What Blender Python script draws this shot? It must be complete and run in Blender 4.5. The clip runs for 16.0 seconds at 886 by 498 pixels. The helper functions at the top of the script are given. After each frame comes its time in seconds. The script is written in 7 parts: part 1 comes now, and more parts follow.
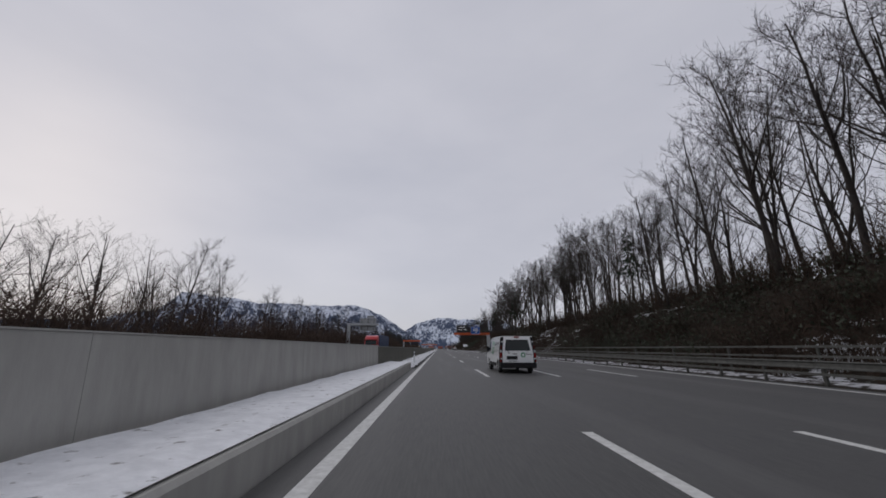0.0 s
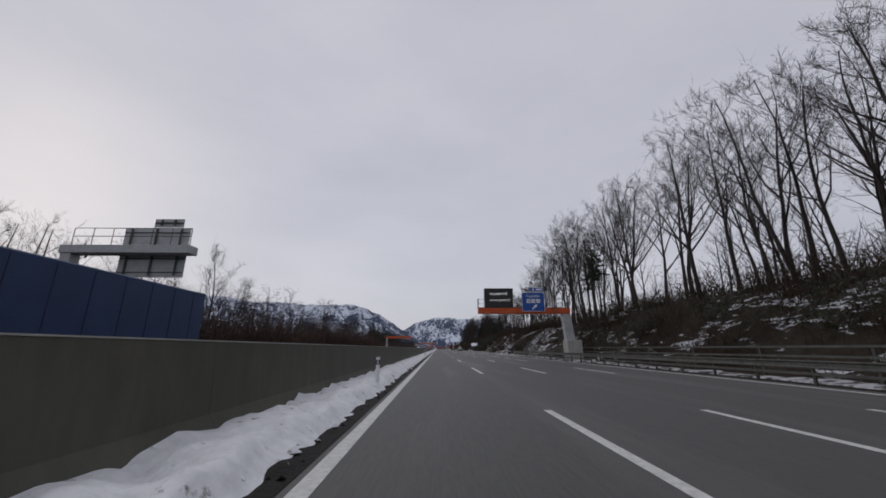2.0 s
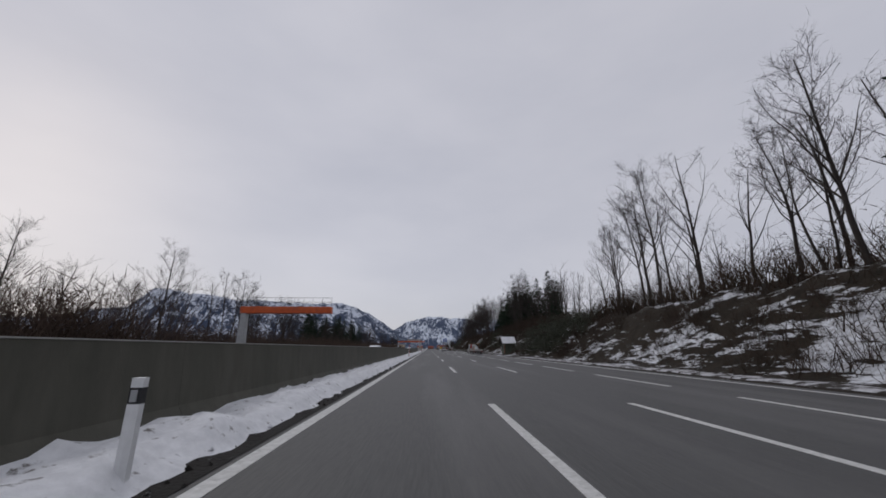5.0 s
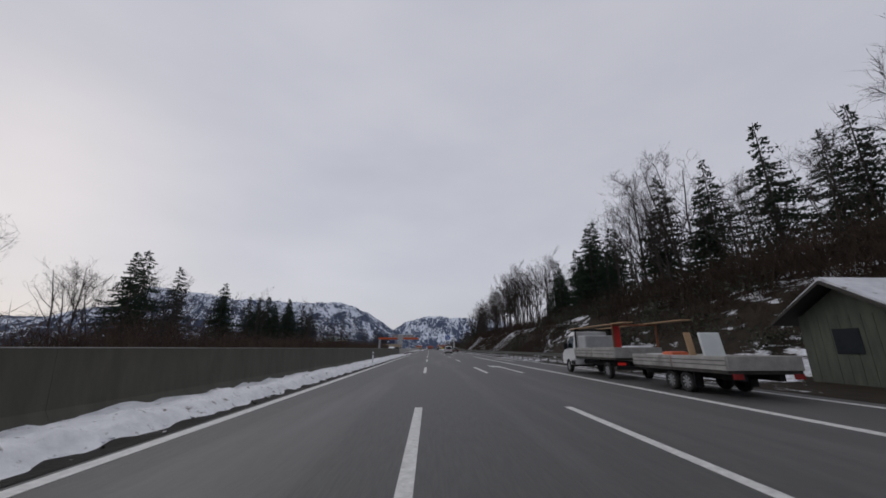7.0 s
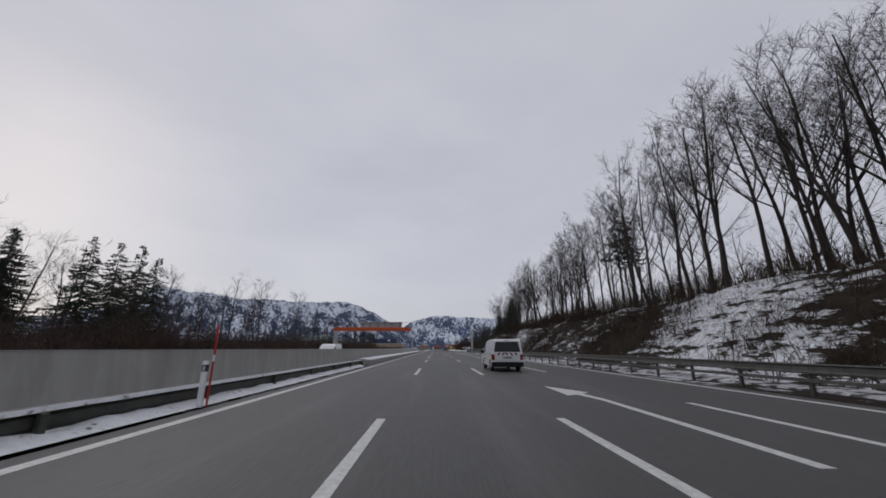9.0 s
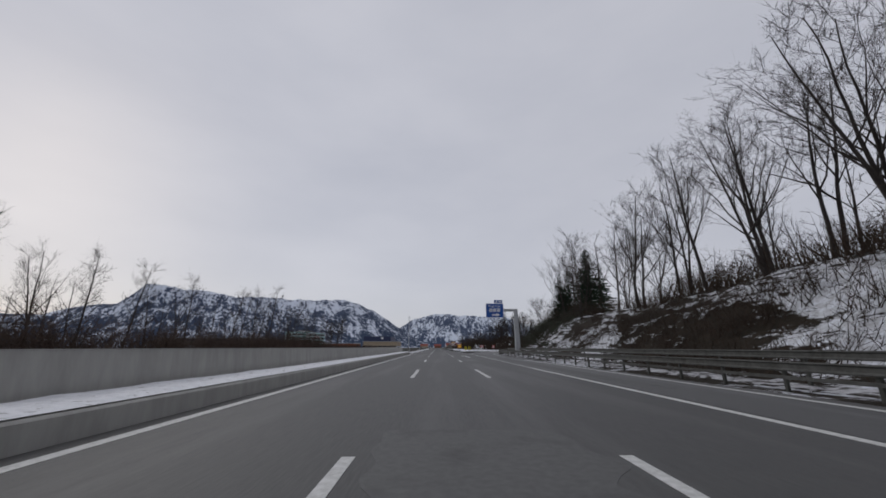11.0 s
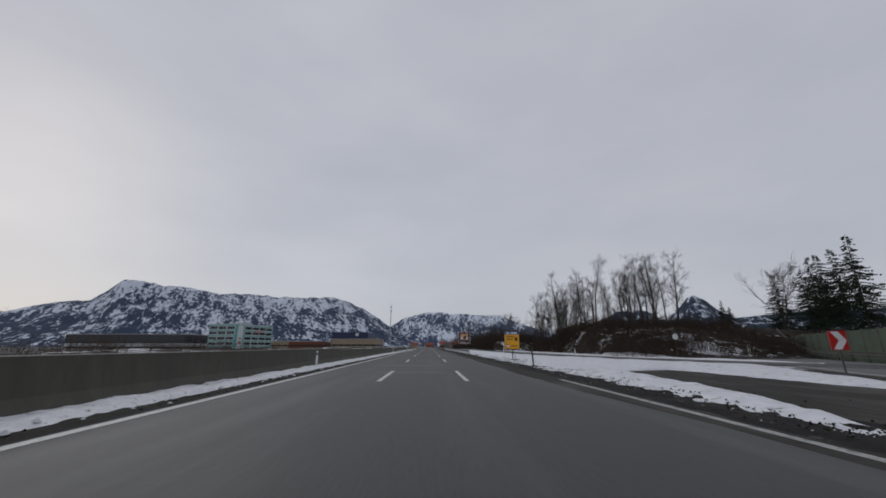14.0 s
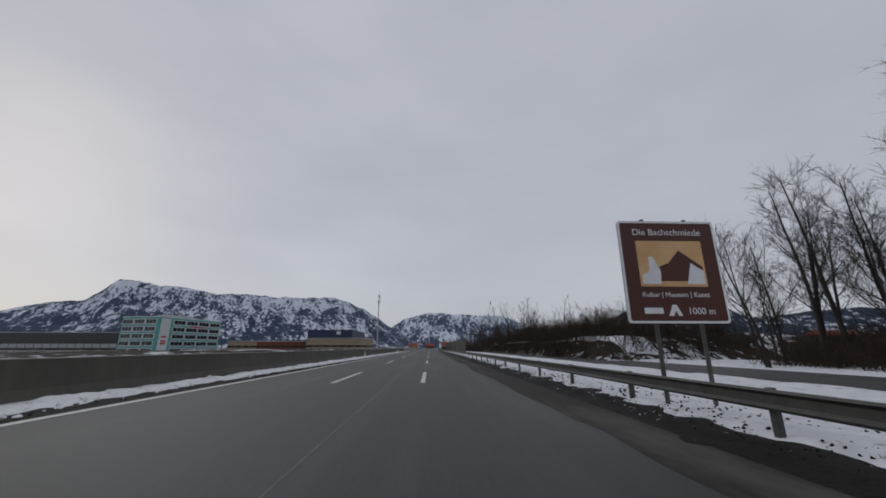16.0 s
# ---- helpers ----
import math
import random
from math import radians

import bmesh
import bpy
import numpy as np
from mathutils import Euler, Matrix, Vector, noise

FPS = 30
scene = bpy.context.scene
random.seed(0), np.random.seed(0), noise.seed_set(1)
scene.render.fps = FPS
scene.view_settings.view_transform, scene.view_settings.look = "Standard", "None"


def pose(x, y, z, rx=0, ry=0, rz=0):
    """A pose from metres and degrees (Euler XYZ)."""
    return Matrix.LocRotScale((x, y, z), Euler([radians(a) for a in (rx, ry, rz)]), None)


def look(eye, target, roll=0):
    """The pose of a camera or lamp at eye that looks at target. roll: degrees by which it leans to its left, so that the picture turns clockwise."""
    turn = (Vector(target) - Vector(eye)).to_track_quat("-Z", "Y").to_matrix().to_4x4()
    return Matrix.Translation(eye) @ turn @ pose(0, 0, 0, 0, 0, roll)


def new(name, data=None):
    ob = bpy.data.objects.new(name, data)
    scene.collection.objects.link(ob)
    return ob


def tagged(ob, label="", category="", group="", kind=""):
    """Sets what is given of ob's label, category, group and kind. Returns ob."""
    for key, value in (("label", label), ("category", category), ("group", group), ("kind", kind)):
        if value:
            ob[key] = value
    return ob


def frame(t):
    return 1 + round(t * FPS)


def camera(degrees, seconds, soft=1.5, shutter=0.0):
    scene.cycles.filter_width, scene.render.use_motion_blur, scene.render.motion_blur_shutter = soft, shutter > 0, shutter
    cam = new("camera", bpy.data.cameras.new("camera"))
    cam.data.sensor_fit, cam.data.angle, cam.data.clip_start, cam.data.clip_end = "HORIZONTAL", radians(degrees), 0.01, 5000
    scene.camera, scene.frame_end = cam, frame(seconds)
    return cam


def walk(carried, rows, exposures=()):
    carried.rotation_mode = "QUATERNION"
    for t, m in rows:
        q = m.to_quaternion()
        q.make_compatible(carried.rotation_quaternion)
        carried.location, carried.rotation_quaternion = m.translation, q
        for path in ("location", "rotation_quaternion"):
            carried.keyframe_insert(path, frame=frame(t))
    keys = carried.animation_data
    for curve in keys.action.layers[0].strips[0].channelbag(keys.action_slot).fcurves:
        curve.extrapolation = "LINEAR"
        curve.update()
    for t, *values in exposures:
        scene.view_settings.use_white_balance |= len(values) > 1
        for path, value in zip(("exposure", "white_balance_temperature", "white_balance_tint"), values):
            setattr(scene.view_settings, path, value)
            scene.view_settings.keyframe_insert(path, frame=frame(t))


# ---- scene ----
# the car's camera: 130 km/h along +y, height 1.3 m, looking up a little, changing lanes to the right
FOV, SPEED, EYE = 101.0, 36.0, 1.3
cam = camera(FOV, 16.0, soft=1.7)
# seconds, sideways place, metres ahead of an even 36 m/s, pitch, yaw
DRIVE = (
    (0.0, 0.03, 2.10, 15.22, -0.70), (1.0, 0.03, 0.70, 15.22, -0.83), (2.0, 0.02, -0.05, 15.22, -0.85), (2.5, 0.02, -0.20, 15.22, -0.90),
    (3.0, 0.02, -0.35, 15.22, -1.07), (3.5, 0.06, -0.55, 15.22, -1.22), (4.0, 0.18, -0.74, 15.22, -1.45), (5.0, 0.90, -0.95, 15.22, -2.15),
    (5.8, 1.58, -0.90, 15.22, -2.55), (6.5, 2.19, -0.72, 15.22, -2.50), (7.0, 2.64, -0.45, 15.22, -2.12), (7.5, 2.97, -0.15, 15.22, -1.75),
    (8.0, 3.21, 0.12, 15.22, -1.45), (8.5, 3.36, 0.45, 15.22, -1.22), (9.0, 3.45, 0.90, 15.22, -1.08), (9.5, 3.49, 1.35, 15.20, -0.97),
    (11.0, 3.49, 3.50, 15.06, -1.00), (12.0, 3.53, 4.90, 14.98, -1.17), (12.5, 3.60, 5.30, 14.97, -1.29), (13.0, 3.75, 5.50, 14.96, -1.45),
    (13.5, 4.00, 5.50, 14.95, -1.75), (14.0, 4.33, 5.50, 14.93, -2.20), (14.5, 4.77, 5.60, 14.94, -2.52), (15.0, 5.22, 5.80, 14.96, -2.60),
    (15.5, 5.70, 5.85, 15.00, -2.38), (16.0, 6.12, 5.65, 15.10, -1.95))
walk(cam, [(t, pose(x, SPEED * t + ahead, EYE, 90 + pitch, 0, yaw)) for t, x, ahead, pitch, yaw in DRIVE],
     ((0.0, 0.0, 6450, 11.4), (9.5, 0.0, 6430, 10.6), (13.0, -0.10, 6390, 8.8), (16.0, -0.18, 6380, 8.4)))

# ---- sky and light: a closed winter overcast ----
world = bpy.data.worlds.new("overcast")
scene.world = world
world.use_nodes = True
wn, wl = world.node_tree.nodes, world.node_tree.links
wn.clear()
w_out, w_bg = wn.new("ShaderNodeOutputWorld"), wn.new("ShaderNodeBackground")
w_sky = wn.new("ShaderNodeTexSky")
w_sky.sky_type, w_sky.sun_disc = "NISHITA", False
w_sky.sun_elevation, w_sky.sun_rotation = radians(22), radians(-50)
w_dim = wn.new("ShaderNodeMix")
w_dim.data_type, w_dim.blend_type = "RGBA", "MULTIPLY"
w_dim.inputs[0].default_value = 1.0
w_dim.inputs[7].default_value = (0.09, 0.09, 0.09, 1)
w_tc, w_map = wn.new("ShaderNodeTexCoord"), wn.new("ShaderNodeMapping")
w_map.inputs["Scale"].default_value = (1.2, 1.2, 3.0)
w_n = wn.new("ShaderNodeTexNoise")
w_n.inputs["Scale"].default_value, w_n.inputs["Detail"].default_value, w_n.inputs["Roughness"].default_value = 1.6, 5, 0.5
w_ramp = wn.new("ShaderNodeValToRGB")
w_ramp.color_ramp.elements[0].position, w_ramp.color_ramp.elements[0].color = 0.30, (0.505, 0.513, 0.572, 1)
w_ramp.color_ramp.elements[1].position, w_ramp.color_ramp.elements[1].color = 0.72, (0.600, 0.600, 0.650, 1)
w_mix = wn.new("ShaderNodeMix")
w_mix.data_type = "RGBA"
w_mix.inputs[0].default_value = 0.9
wl.new(w_tc.outputs["Generated"], w_map.inputs[0])
wl.new(w_map.outputs[0], w_n.inputs["Vector"])
wl.new(w_n.outputs["Fac"], w_ramp.inputs[0])
wl.new(w_sky.outputs[0], w_dim.inputs[6])
wl.new(w_dim.outputs[2], w_mix.inputs[6])
wl.new(w_ramp.outputs[0], w_mix.inputs[7])
wl.new(w_mix.outputs[2], w_bg.inputs[0])
wl.new(w_bg.outputs[0], w_out.inputs[0])
w_bg.inputs[1].default_value = 1.0
sun = new("sun", bpy.data.lights.new("sun", "SUN"))
sun.data.energy, sun.data.angle, sun.data.color = 0.5, radians(40), (1.0, 0.97, 0.93)
sun.matrix_world = look((-60, 60, 60), (0, 0, 0))

# ---- materials ----


def material(name, base, other=None, scale=6.0, rough=0.7, metal=0.0, bump=0.0, bump_scale=40.0, spread=(0.35, 0.65),
             third=None, third_scale=0.6, third_span=(0.55, 0.7), stretch=(1, 1, 1), rough2=None, coat=0.0, spec=0.5, change=None):
    """Two tones mixed by fine noise, a third by broad noise, with fine relief; world-sized by object coordinates."""
    m = bpy.data.materials.new(name)
    m.use_nodes = True
    n, l = m.node_tree.nodes, m.node_tree.links
    b = n["Principled BSDF"]
    b.inputs["Roughness"].default_value, b.inputs["Metallic"].default_value = rough, metal
    b.inputs["Coat Weight"].default_value = coat
    b.inputs["Specular IOR Level"].default_value = spec
    tc, mp = n.new("ShaderNodeTexCoord"), n.new("ShaderNodeMapping")
    mp.inputs["Scale"].default_value = stretch
    l.new(tc.outputs["Object"], mp.inputs[0])

    def noisy(s, detail=6):
        k = n.new("ShaderNodeTexNoise")
        k.inputs["Scale"].default_value, k.inputs["Detail"].default_value = s, detail
        k.inputs["Roughness"].default_value = 0.62
        l.new(mp.outputs[0], k.inputs["Vector"])
        return k.outputs["Fac"]

    def span(value, lo, hi):
        r = n.new("ShaderNodeMapRange")
        r.inputs[1].default_value, r.inputs[2].default_value = lo, hi
        l.new(value, r.inputs[0])
        return r.outputs[0]

    def mixed(fac, a, c):
        x = n.new("ShaderNodeMix")
        x.data_type = "RGBA"
        l.new(fac, x.inputs[0])
        for i, v in ((6, a), (7, c)):
            if isinstance(v, tuple):
                x.inputs[i].default_value = (*v, 1)
            else:
                l.new(v, x.inputs[i])
        return x.outputs[2]

    colour = mixed(span(noisy(scale), *spread), base, other or tuple(c * 0.75 for c in base))
    if third:
        mask = span(noisy(third_scale, 8), *third_span)
        colour = mixed(mask, colour, third)
        if rough2 is not None:
            rr = n.new("ShaderNodeMapRange")
            rr.inputs[3].default_value, rr.inputs[4].default_value = rough, rough2
            l.new(mask, rr.inputs[0])
            l.new(rr.outputs[0], b.inputs["Roughness"])
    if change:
        # a gradual darker tint further along y: from, to, the tone there
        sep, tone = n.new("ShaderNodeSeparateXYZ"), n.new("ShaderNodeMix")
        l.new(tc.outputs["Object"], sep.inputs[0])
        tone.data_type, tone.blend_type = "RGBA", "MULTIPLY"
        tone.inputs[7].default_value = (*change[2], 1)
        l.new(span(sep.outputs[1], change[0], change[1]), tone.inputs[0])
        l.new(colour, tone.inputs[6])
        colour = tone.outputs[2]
    l.new(colour, b.inputs["Base Color"])
    if bump:
        bp = n.new("ShaderNodeBump")
        bp.inputs["Strength"].default_value, bp.inputs["Distance"].default_value = bump, 0.02
        l.new(noisy(bump_scale, 3), bp.inputs["Height"])
        l.new(bp.outputs[0], b.inputs["Normal"])
    return m


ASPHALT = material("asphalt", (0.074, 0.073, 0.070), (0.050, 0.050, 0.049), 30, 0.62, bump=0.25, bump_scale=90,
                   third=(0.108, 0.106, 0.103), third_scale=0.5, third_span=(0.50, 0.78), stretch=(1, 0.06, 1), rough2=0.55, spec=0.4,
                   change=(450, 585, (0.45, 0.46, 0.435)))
ASPHALT_DAMP = material("damp asphalt", (0.036, 0.036, 0.033), (0.024, 0.024, 0.0225), 30, 0.62, bump=0.25, bump_scale=90,
                        third=(0.062, 0.061, 0.057), third_scale=0.5, third_span=(0.46, 0.74), stretch=(1, 0.05, 1), rough2=0.55, spec=0.35)
ASPHALT_OLD = material("shoulder asphalt", (0.085, 0.085, 0.083), (0.06, 0.06, 0.06), 25, 0.6, bump=0.3, bump_scale=80,
                       third=(0.15, 0.15, 0.152), third_scale=0.6, third_span=(0.5, 0.75), stretch=(1, 0.08, 1))
ASPHALT_WET = material("wet muddy asphalt", (0.040, 0.038, 0.033), (0.026, 0.024, 0.021), 8, 0.85, bump=0.3, bump_scale=30,
                       third=(0.090, 0.086, 0.079), third_scale=0.7, third_span=(0.48, 0.74), stretch=(1, 0.3, 1), rough2=0.8, spec=0.15)
ASPHALT_PALE = material("worn pale asphalt", (0.100, 0.100, 0.097), (0.074, 0.074, 0.072), 9, 0.7, bump=0.2, bump_scale=60,
                        third=(0.045, 0.045, 0.043), third_scale=0.9, third_span=(0.52, 0.72))
PAINT_OLD = material("worn road paint", (0.40, 0.40, 0.385), (0.26, 0.26, 0.25), 7, 0.65, bump=0.2, third=(0.09, 0.09, 0.09), third_scale=2.5,
                     third_span=(0.52, 0.64))
PAINT = material("road paint", (0.62, 0.62, 0.60), (0.45, 0.45, 0.43), 9, 0.6, bump=0.2, third=(0.2, 0.2, 0.2), third_scale=5,
                 third_span=(0.62, 0.75))
SNOW = material("snow", (0.74, 0.75, 0.77), (0.60, 0.61, 0.63), 5, 0.7, bump=0.8, bump_scale=12, third=(0.14, 0.13, 0.12),
                third_scale=4.5, third_span=(0.60, 0.68))
SNOW_CLEAN = material("clean snow", (0.70, 0.71, 0.735), (0.55, 0.565, 0.60), 2, 0.7, bump=0.6, bump_scale=5,
                      third=(0.16, 0.14, 0.11), third_scale=2.2, third_span=(0.60, 0.68))
SNOW_OLD = material("thin dirty snow", (0.55, 0.55, 0.57), (0.36, 0.36, 0.37), 4, 0.8, bump=0.8, bump_scale=9, third=(0.035, 0.030, 0.024),
                    third_scale=1.4, third_span=(0.47, 0.56), spec=0.2)
SLUSH = material("dirty slush", (0.016, 0.014, 0.012), (0.009, 0.008, 0.007), 9, 0.75, bump=0.8, bump_scale=14,
                 third=(0.30, 0.30, 0.30), third_scale=4.5, third_span=(0.66, 0.72), spec=0.12)
CONCRETE = material("pale concrete", (0.38, 0.375, 0.35), (0.31, 0.305, 0.285), 3, 0.85, bump=0.15, third=(0.25, 0.25, 0.235),
                    third_scale=0.7, third_span=(0.55, 0.8), stretch=(1, 1, 0.25))
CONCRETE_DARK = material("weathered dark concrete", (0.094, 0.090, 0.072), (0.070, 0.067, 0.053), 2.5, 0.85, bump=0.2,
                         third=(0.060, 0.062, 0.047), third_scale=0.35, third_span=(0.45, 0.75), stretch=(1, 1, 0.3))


def bank_material():
    """Dark litter with thin old snow: broad patches broken up by fine tufts and stems."""
    m = bpy.data.materials.new("winter bank")
    m.use_nodes = True
    n, l = m.node_tree.nodes, m.node_tree.links
    b = n["Principled BSDF"]
    b.inputs["Roughness"].default_value = 0.92
    b.inputs["Specular IOR Level"].default_value = 0.15
    tc = n.new("ShaderNodeTexCoord")

    def noisy(scale, detail, rough, stretch):
        mp, k = n.new("ShaderNodeMapping"), n.new("ShaderNodeTexNoise")
        mp.inputs["Scale"].default_value = stretch
        k.inputs["Scale"].default_value, k.inputs["Detail"].default_value, k.inputs["Roughness"].default_value = scale, detail, rough
        l.new(tc.outputs["Object"], mp.inputs[0])
        l.new(mp.outputs[0], k.inputs["Vector"])
        return k.outputs["Fac"]

    def calc(op, p, q):
        x = n.new("ShaderNodeMath")
        x.operation = op
        for i, val in ((0, p), (1, q)):
            if isinstance(val, (int, float)):
                x.inputs[i].default_value = val
            else:
                l.new(val, x.inputs[i])
        return x.outputs[0]

    def span(value, lo, hi):
        r = n.new("ShaderNodeMapRange")
        r.inputs[1].default_value, r.inputs[2].default_value = lo, hi
        l.new(value, r.inputs[0])
        return r.outputs[0]

    def mixed(fac, p, q):
        x = n.new("ShaderNodeMix")
        x.data_type = "RGBA"
        l.new(fac, x.inputs[0])
        for i, val in ((6, p), (7, q)):
            if isinstance(val, tuple):
                x.inputs[i].default_value = (*val, 1)
            else:
                l.new(val, x.inputs[i])
        return x.outputs[2]

    litter = mixed(span(noisy(1.3, 6, 0.65, (1, 1, 1)), 0.35, 0.65), (0.036, 0.028, 0.020), (0.018, 0.015, 0.011))
    patch = noisy(0.11, 3, 0.5, (1, 0.7, 1))
    broken = noisy(0.9, 7, 0.72, (1, 0.45, 1.6))
    along = n.new("ShaderNodeSeparateXYZ")
    l.new(tc.outputs["Object"], along.inputs[0])
    early = span(along.outputs[1], 150, 95)
    late = calc("MULTIPLY", span(along.outputs[1], 440, 452), span(along.outputs[1], 478, 468))
    where = calc("SUBTRACT", calc("ADD", calc("MULTIPLY", patch, 0.9), broken), calc("MULTIPLY", early, 0.075))
    where = calc("ADD", where, calc("MULTIPLY", late, 0.07))
    hut_side = calc("MULTIPLY", span(along.outputs[1], 224, 234), span(along.outputs[1], 272, 262))
    where = calc("SUBTRACT", where, calc("MULTIPLY", calc("ADD", hut_side, span(along.outputs[1], 556, 570)), 0.055))
    snow = span(where, 0.975, 1.01)
    white = mixed(span(noisy(3, 5, 0.6, (1, 1, 1)), 0.4, 0.62), (0.68, 0.70, 0.74), (0.42, 0.42, 0.43))
    l.new(mixed(snow, litter, white), b.inputs["Base Color"])
    bp = n.new("ShaderNodeBump")
    bp.inputs["Strength"].default_value, bp.inputs["Distance"].default_value = 1.0, 0.05
    l.new(noisy(3.5, 5, 0.65, (1, 1, 1)), bp.inputs["Height"])
    l.new(bp.outputs[0], b.inputs["Normal"])
    return m


BANK = bank_material()
BARK = material("bark", (0.060, 0.052, 0.046), (0.035, 0.030, 0.028), 8, 0.9, bump=0.6, bump_scale=12, stretch=(1, 1, 0.2), spec=0.12)
TWIG = material("twigs", (0.055, 0.046, 0.042), (0.032, 0.027, 0.025), 1.5, 0.9, spec=0.12)
BRUSH = material("brown brush", (0.066, 0.047, 0.036), (0.034, 0.026, 0.020), 0.7, 0.95, spec=0.12)
BRUSH_RED = material("reddish brush", (0.094, 0.066, 0.052), (0.052, 0.038, 0.031), 0.6, 0.95, spec=0.12)
NEEDLE = material("spruce needles", (0.028, 0.042, 0.026), (0.016, 0.026, 0.018), 3, 0.8, spec=0.12)
STEEL = material("galvanised steel", (0.100, 0.100, 0.092), (0.062, 0.062, 0.056), 5, 0.7, metal=0.15, third=(0.042, 0.040, 0.033),
                 third_scale=1.3, third_span=(0.5, 0.75))
STEEL_DARK = material("dull wet steel", (0.070, 0.071, 0.061), (0.045, 0.046, 0.039), 4, 0.55, metal=0.2, third=(0.03, 0.03, 0.024), third_scale=1.5)
ORANGE = material("orange beam paint", (0.60, 0.10, 0.015), (0.45, 0.07, 0.012), 2, 0.55, third=(0.22, 0.05, 0.02), third_scale=0.8,
                  third_span=(0.55, 0.8))
GREY_STEEL = material("pale grey steel", (0.42, 0.43, 0.44), (0.34, 0.35, 0.36), 3, 0.5, third=(0.27, 0.28, 0.28), third_scale=0.8)
BLUE = material("sign blue", (0.012, 0.085, 0.36), (0.010, 0.07, 0.30), 4, 0.45)
WHITE = material("sign white", (0.78, 0.79, 0.80), (0.68, 0.69, 0.70), 4, 0.5)
BLACK = material("matt black", (0.012, 0.012, 0.014), (0.020, 0.020, 0.022), 6, 0.5)
BROWN = material("sign brown", (0.085, 0.022, 0.012), (0.065, 0.017, 0.010), 4, 0.5)
YELLOW = material("sign yellow", (0.85, 0.42, 0.01), (0.75, 0.36, 0.01), 4, 0.5)
RED = material("sign red", (0.50, 0.015, 0.012), (0.42, 0.012, 0.01), 4, 0.45)


def mountain_material(name, hazy_rock, hazy_forest, haze, line=0.46, turn=27):
    """Snowy faces above, dark wooded lower slopes, snow by height, steepness and broad noise; blue distance haze is in
    the tones.
    """
    m = bpy.data.materials.new(name)
    m.use_nodes = True
    n, l = m.node_tree.nodes, m.node_tree.links
    b = n["Principled BSDF"]
    b.inputs["Roughness"].default_value = 0.95
    b.inputs["Specular IOR Level"].default_value = 0.1
    geo = n.new("ShaderNodeNewGeometry")
    sep = n.new("ShaderNodeSeparateXYZ")
    l.new(geo.outputs["Position"], sep.inputs[0])
    sepn = n.new("ShaderNodeSeparateXYZ")
    l.new(geo.outputs["Normal"], sepn.inputs[0])

    def noisy(s):
        k = n.new("ShaderNodeTexNoise")
        k.inputs["Scale"].default_value, k.inputs["Detail"].default_value, k.inputs["Roughness"].default_value = s, 8, 0.65
        l.new(geo.outputs["Position"], k.inputs["Vector"])
        return k.outputs["Fac"]

    def calc(op, a, c):
        x = n.new("ShaderNodeMath")
        x.operation = op
        for i, v in ((0, a), (1, c)):
            if isinstance(v, (int, float)):
                x.inputs[i].default_value = v
            else:
                l.new(v, x.inputs[i])
        return x.outputs[0]

    def mixed(fac, a, c):
        x = n.new("ShaderNodeMix")
        x.data_type, x.clamp_factor = "RGBA", True
        l.new(fac, x.inputs[0])
        for i, v in ((6, a), (7, c)):
            if isinstance(v, tuple):
                x.inputs[i].default_value = (*v, 1)
            else:
                l.new(v, x.inputs[i])
        return x.outputs[2]

    stretched = n.new("ShaderNodeMapping")
    stretched.inputs["Scale"].default_value = (1, 0.22, 0.3)
    turned = n.new("ShaderNodeMapping")
    turned.inputs["Rotation"].default_value = (0, 0, radians(-turn))
    l.new(geo.outputs["Position"], turned.inputs[0])
    l.new(turned.outputs[0], stretched.inputs[0])

    def streaky(s):
        k = n.new("ShaderNodeTexNoise")
        k.inputs["Scale"].default_value, k.inputs["Detail"].default_value, k.inputs["Roughness"].default_value = s, 7, 0.7
        l.new(stretched.outputs[0], k.inputs["Vector"])
        return k.outputs["Fac"]

    height = calc("MULTIPLY", sep.outputs[2], 1 / 400)
    snow = calc("ADD", calc("MULTIPLY", calc("SUBTRACT", noisy(0.0042), 0.5), 6.5), calc("MULTIPLY", calc("SUBTRACT", height, line), 1.0))
    snow = calc("ADD", snow, calc("MULTIPLY", calc("SUBTRACT", streaky(0.014), 0.5), 9.0))
    snow = calc("ADD", snow, calc("MULTIPLY", calc("SUBTRACT", streaky(0.06), 0.5), 9.0))
    snow = calc("ADD", snow, calc("MULTIPLY", calc("SUBTRACT", noisy(0.035), 0.48), 6.0))
    ground = mixed(calc("MULTIPLY", height, 1.2), hazy_forest, hazy_rock)
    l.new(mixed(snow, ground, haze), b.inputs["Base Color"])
    return m


# distance haze is coloured in: bluish rock and forest, paler for the far group
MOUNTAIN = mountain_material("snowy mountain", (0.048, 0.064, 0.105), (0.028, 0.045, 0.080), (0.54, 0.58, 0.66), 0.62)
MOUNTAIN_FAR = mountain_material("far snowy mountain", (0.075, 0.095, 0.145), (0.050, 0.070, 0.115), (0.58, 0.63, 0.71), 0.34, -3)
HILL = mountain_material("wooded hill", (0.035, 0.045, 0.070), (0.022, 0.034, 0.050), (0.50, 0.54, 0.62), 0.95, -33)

# ---- mesh helpers ----


def link_mesh(name, verts, faces, mat, parent=None, label="", smooth=False):
    me = bpy.data.meshes.new(name)
    me.from_pydata([tuple(v) for v in verts], [], [tuple(f) for f in faces])
    me.update()
    if mat:
        me.materials.append(mat)
    if smooth:
        me.shade_smooth()
    ob = new(name, me)
    if parent:
        ob.parent = parent
    return tagged(ob, label)


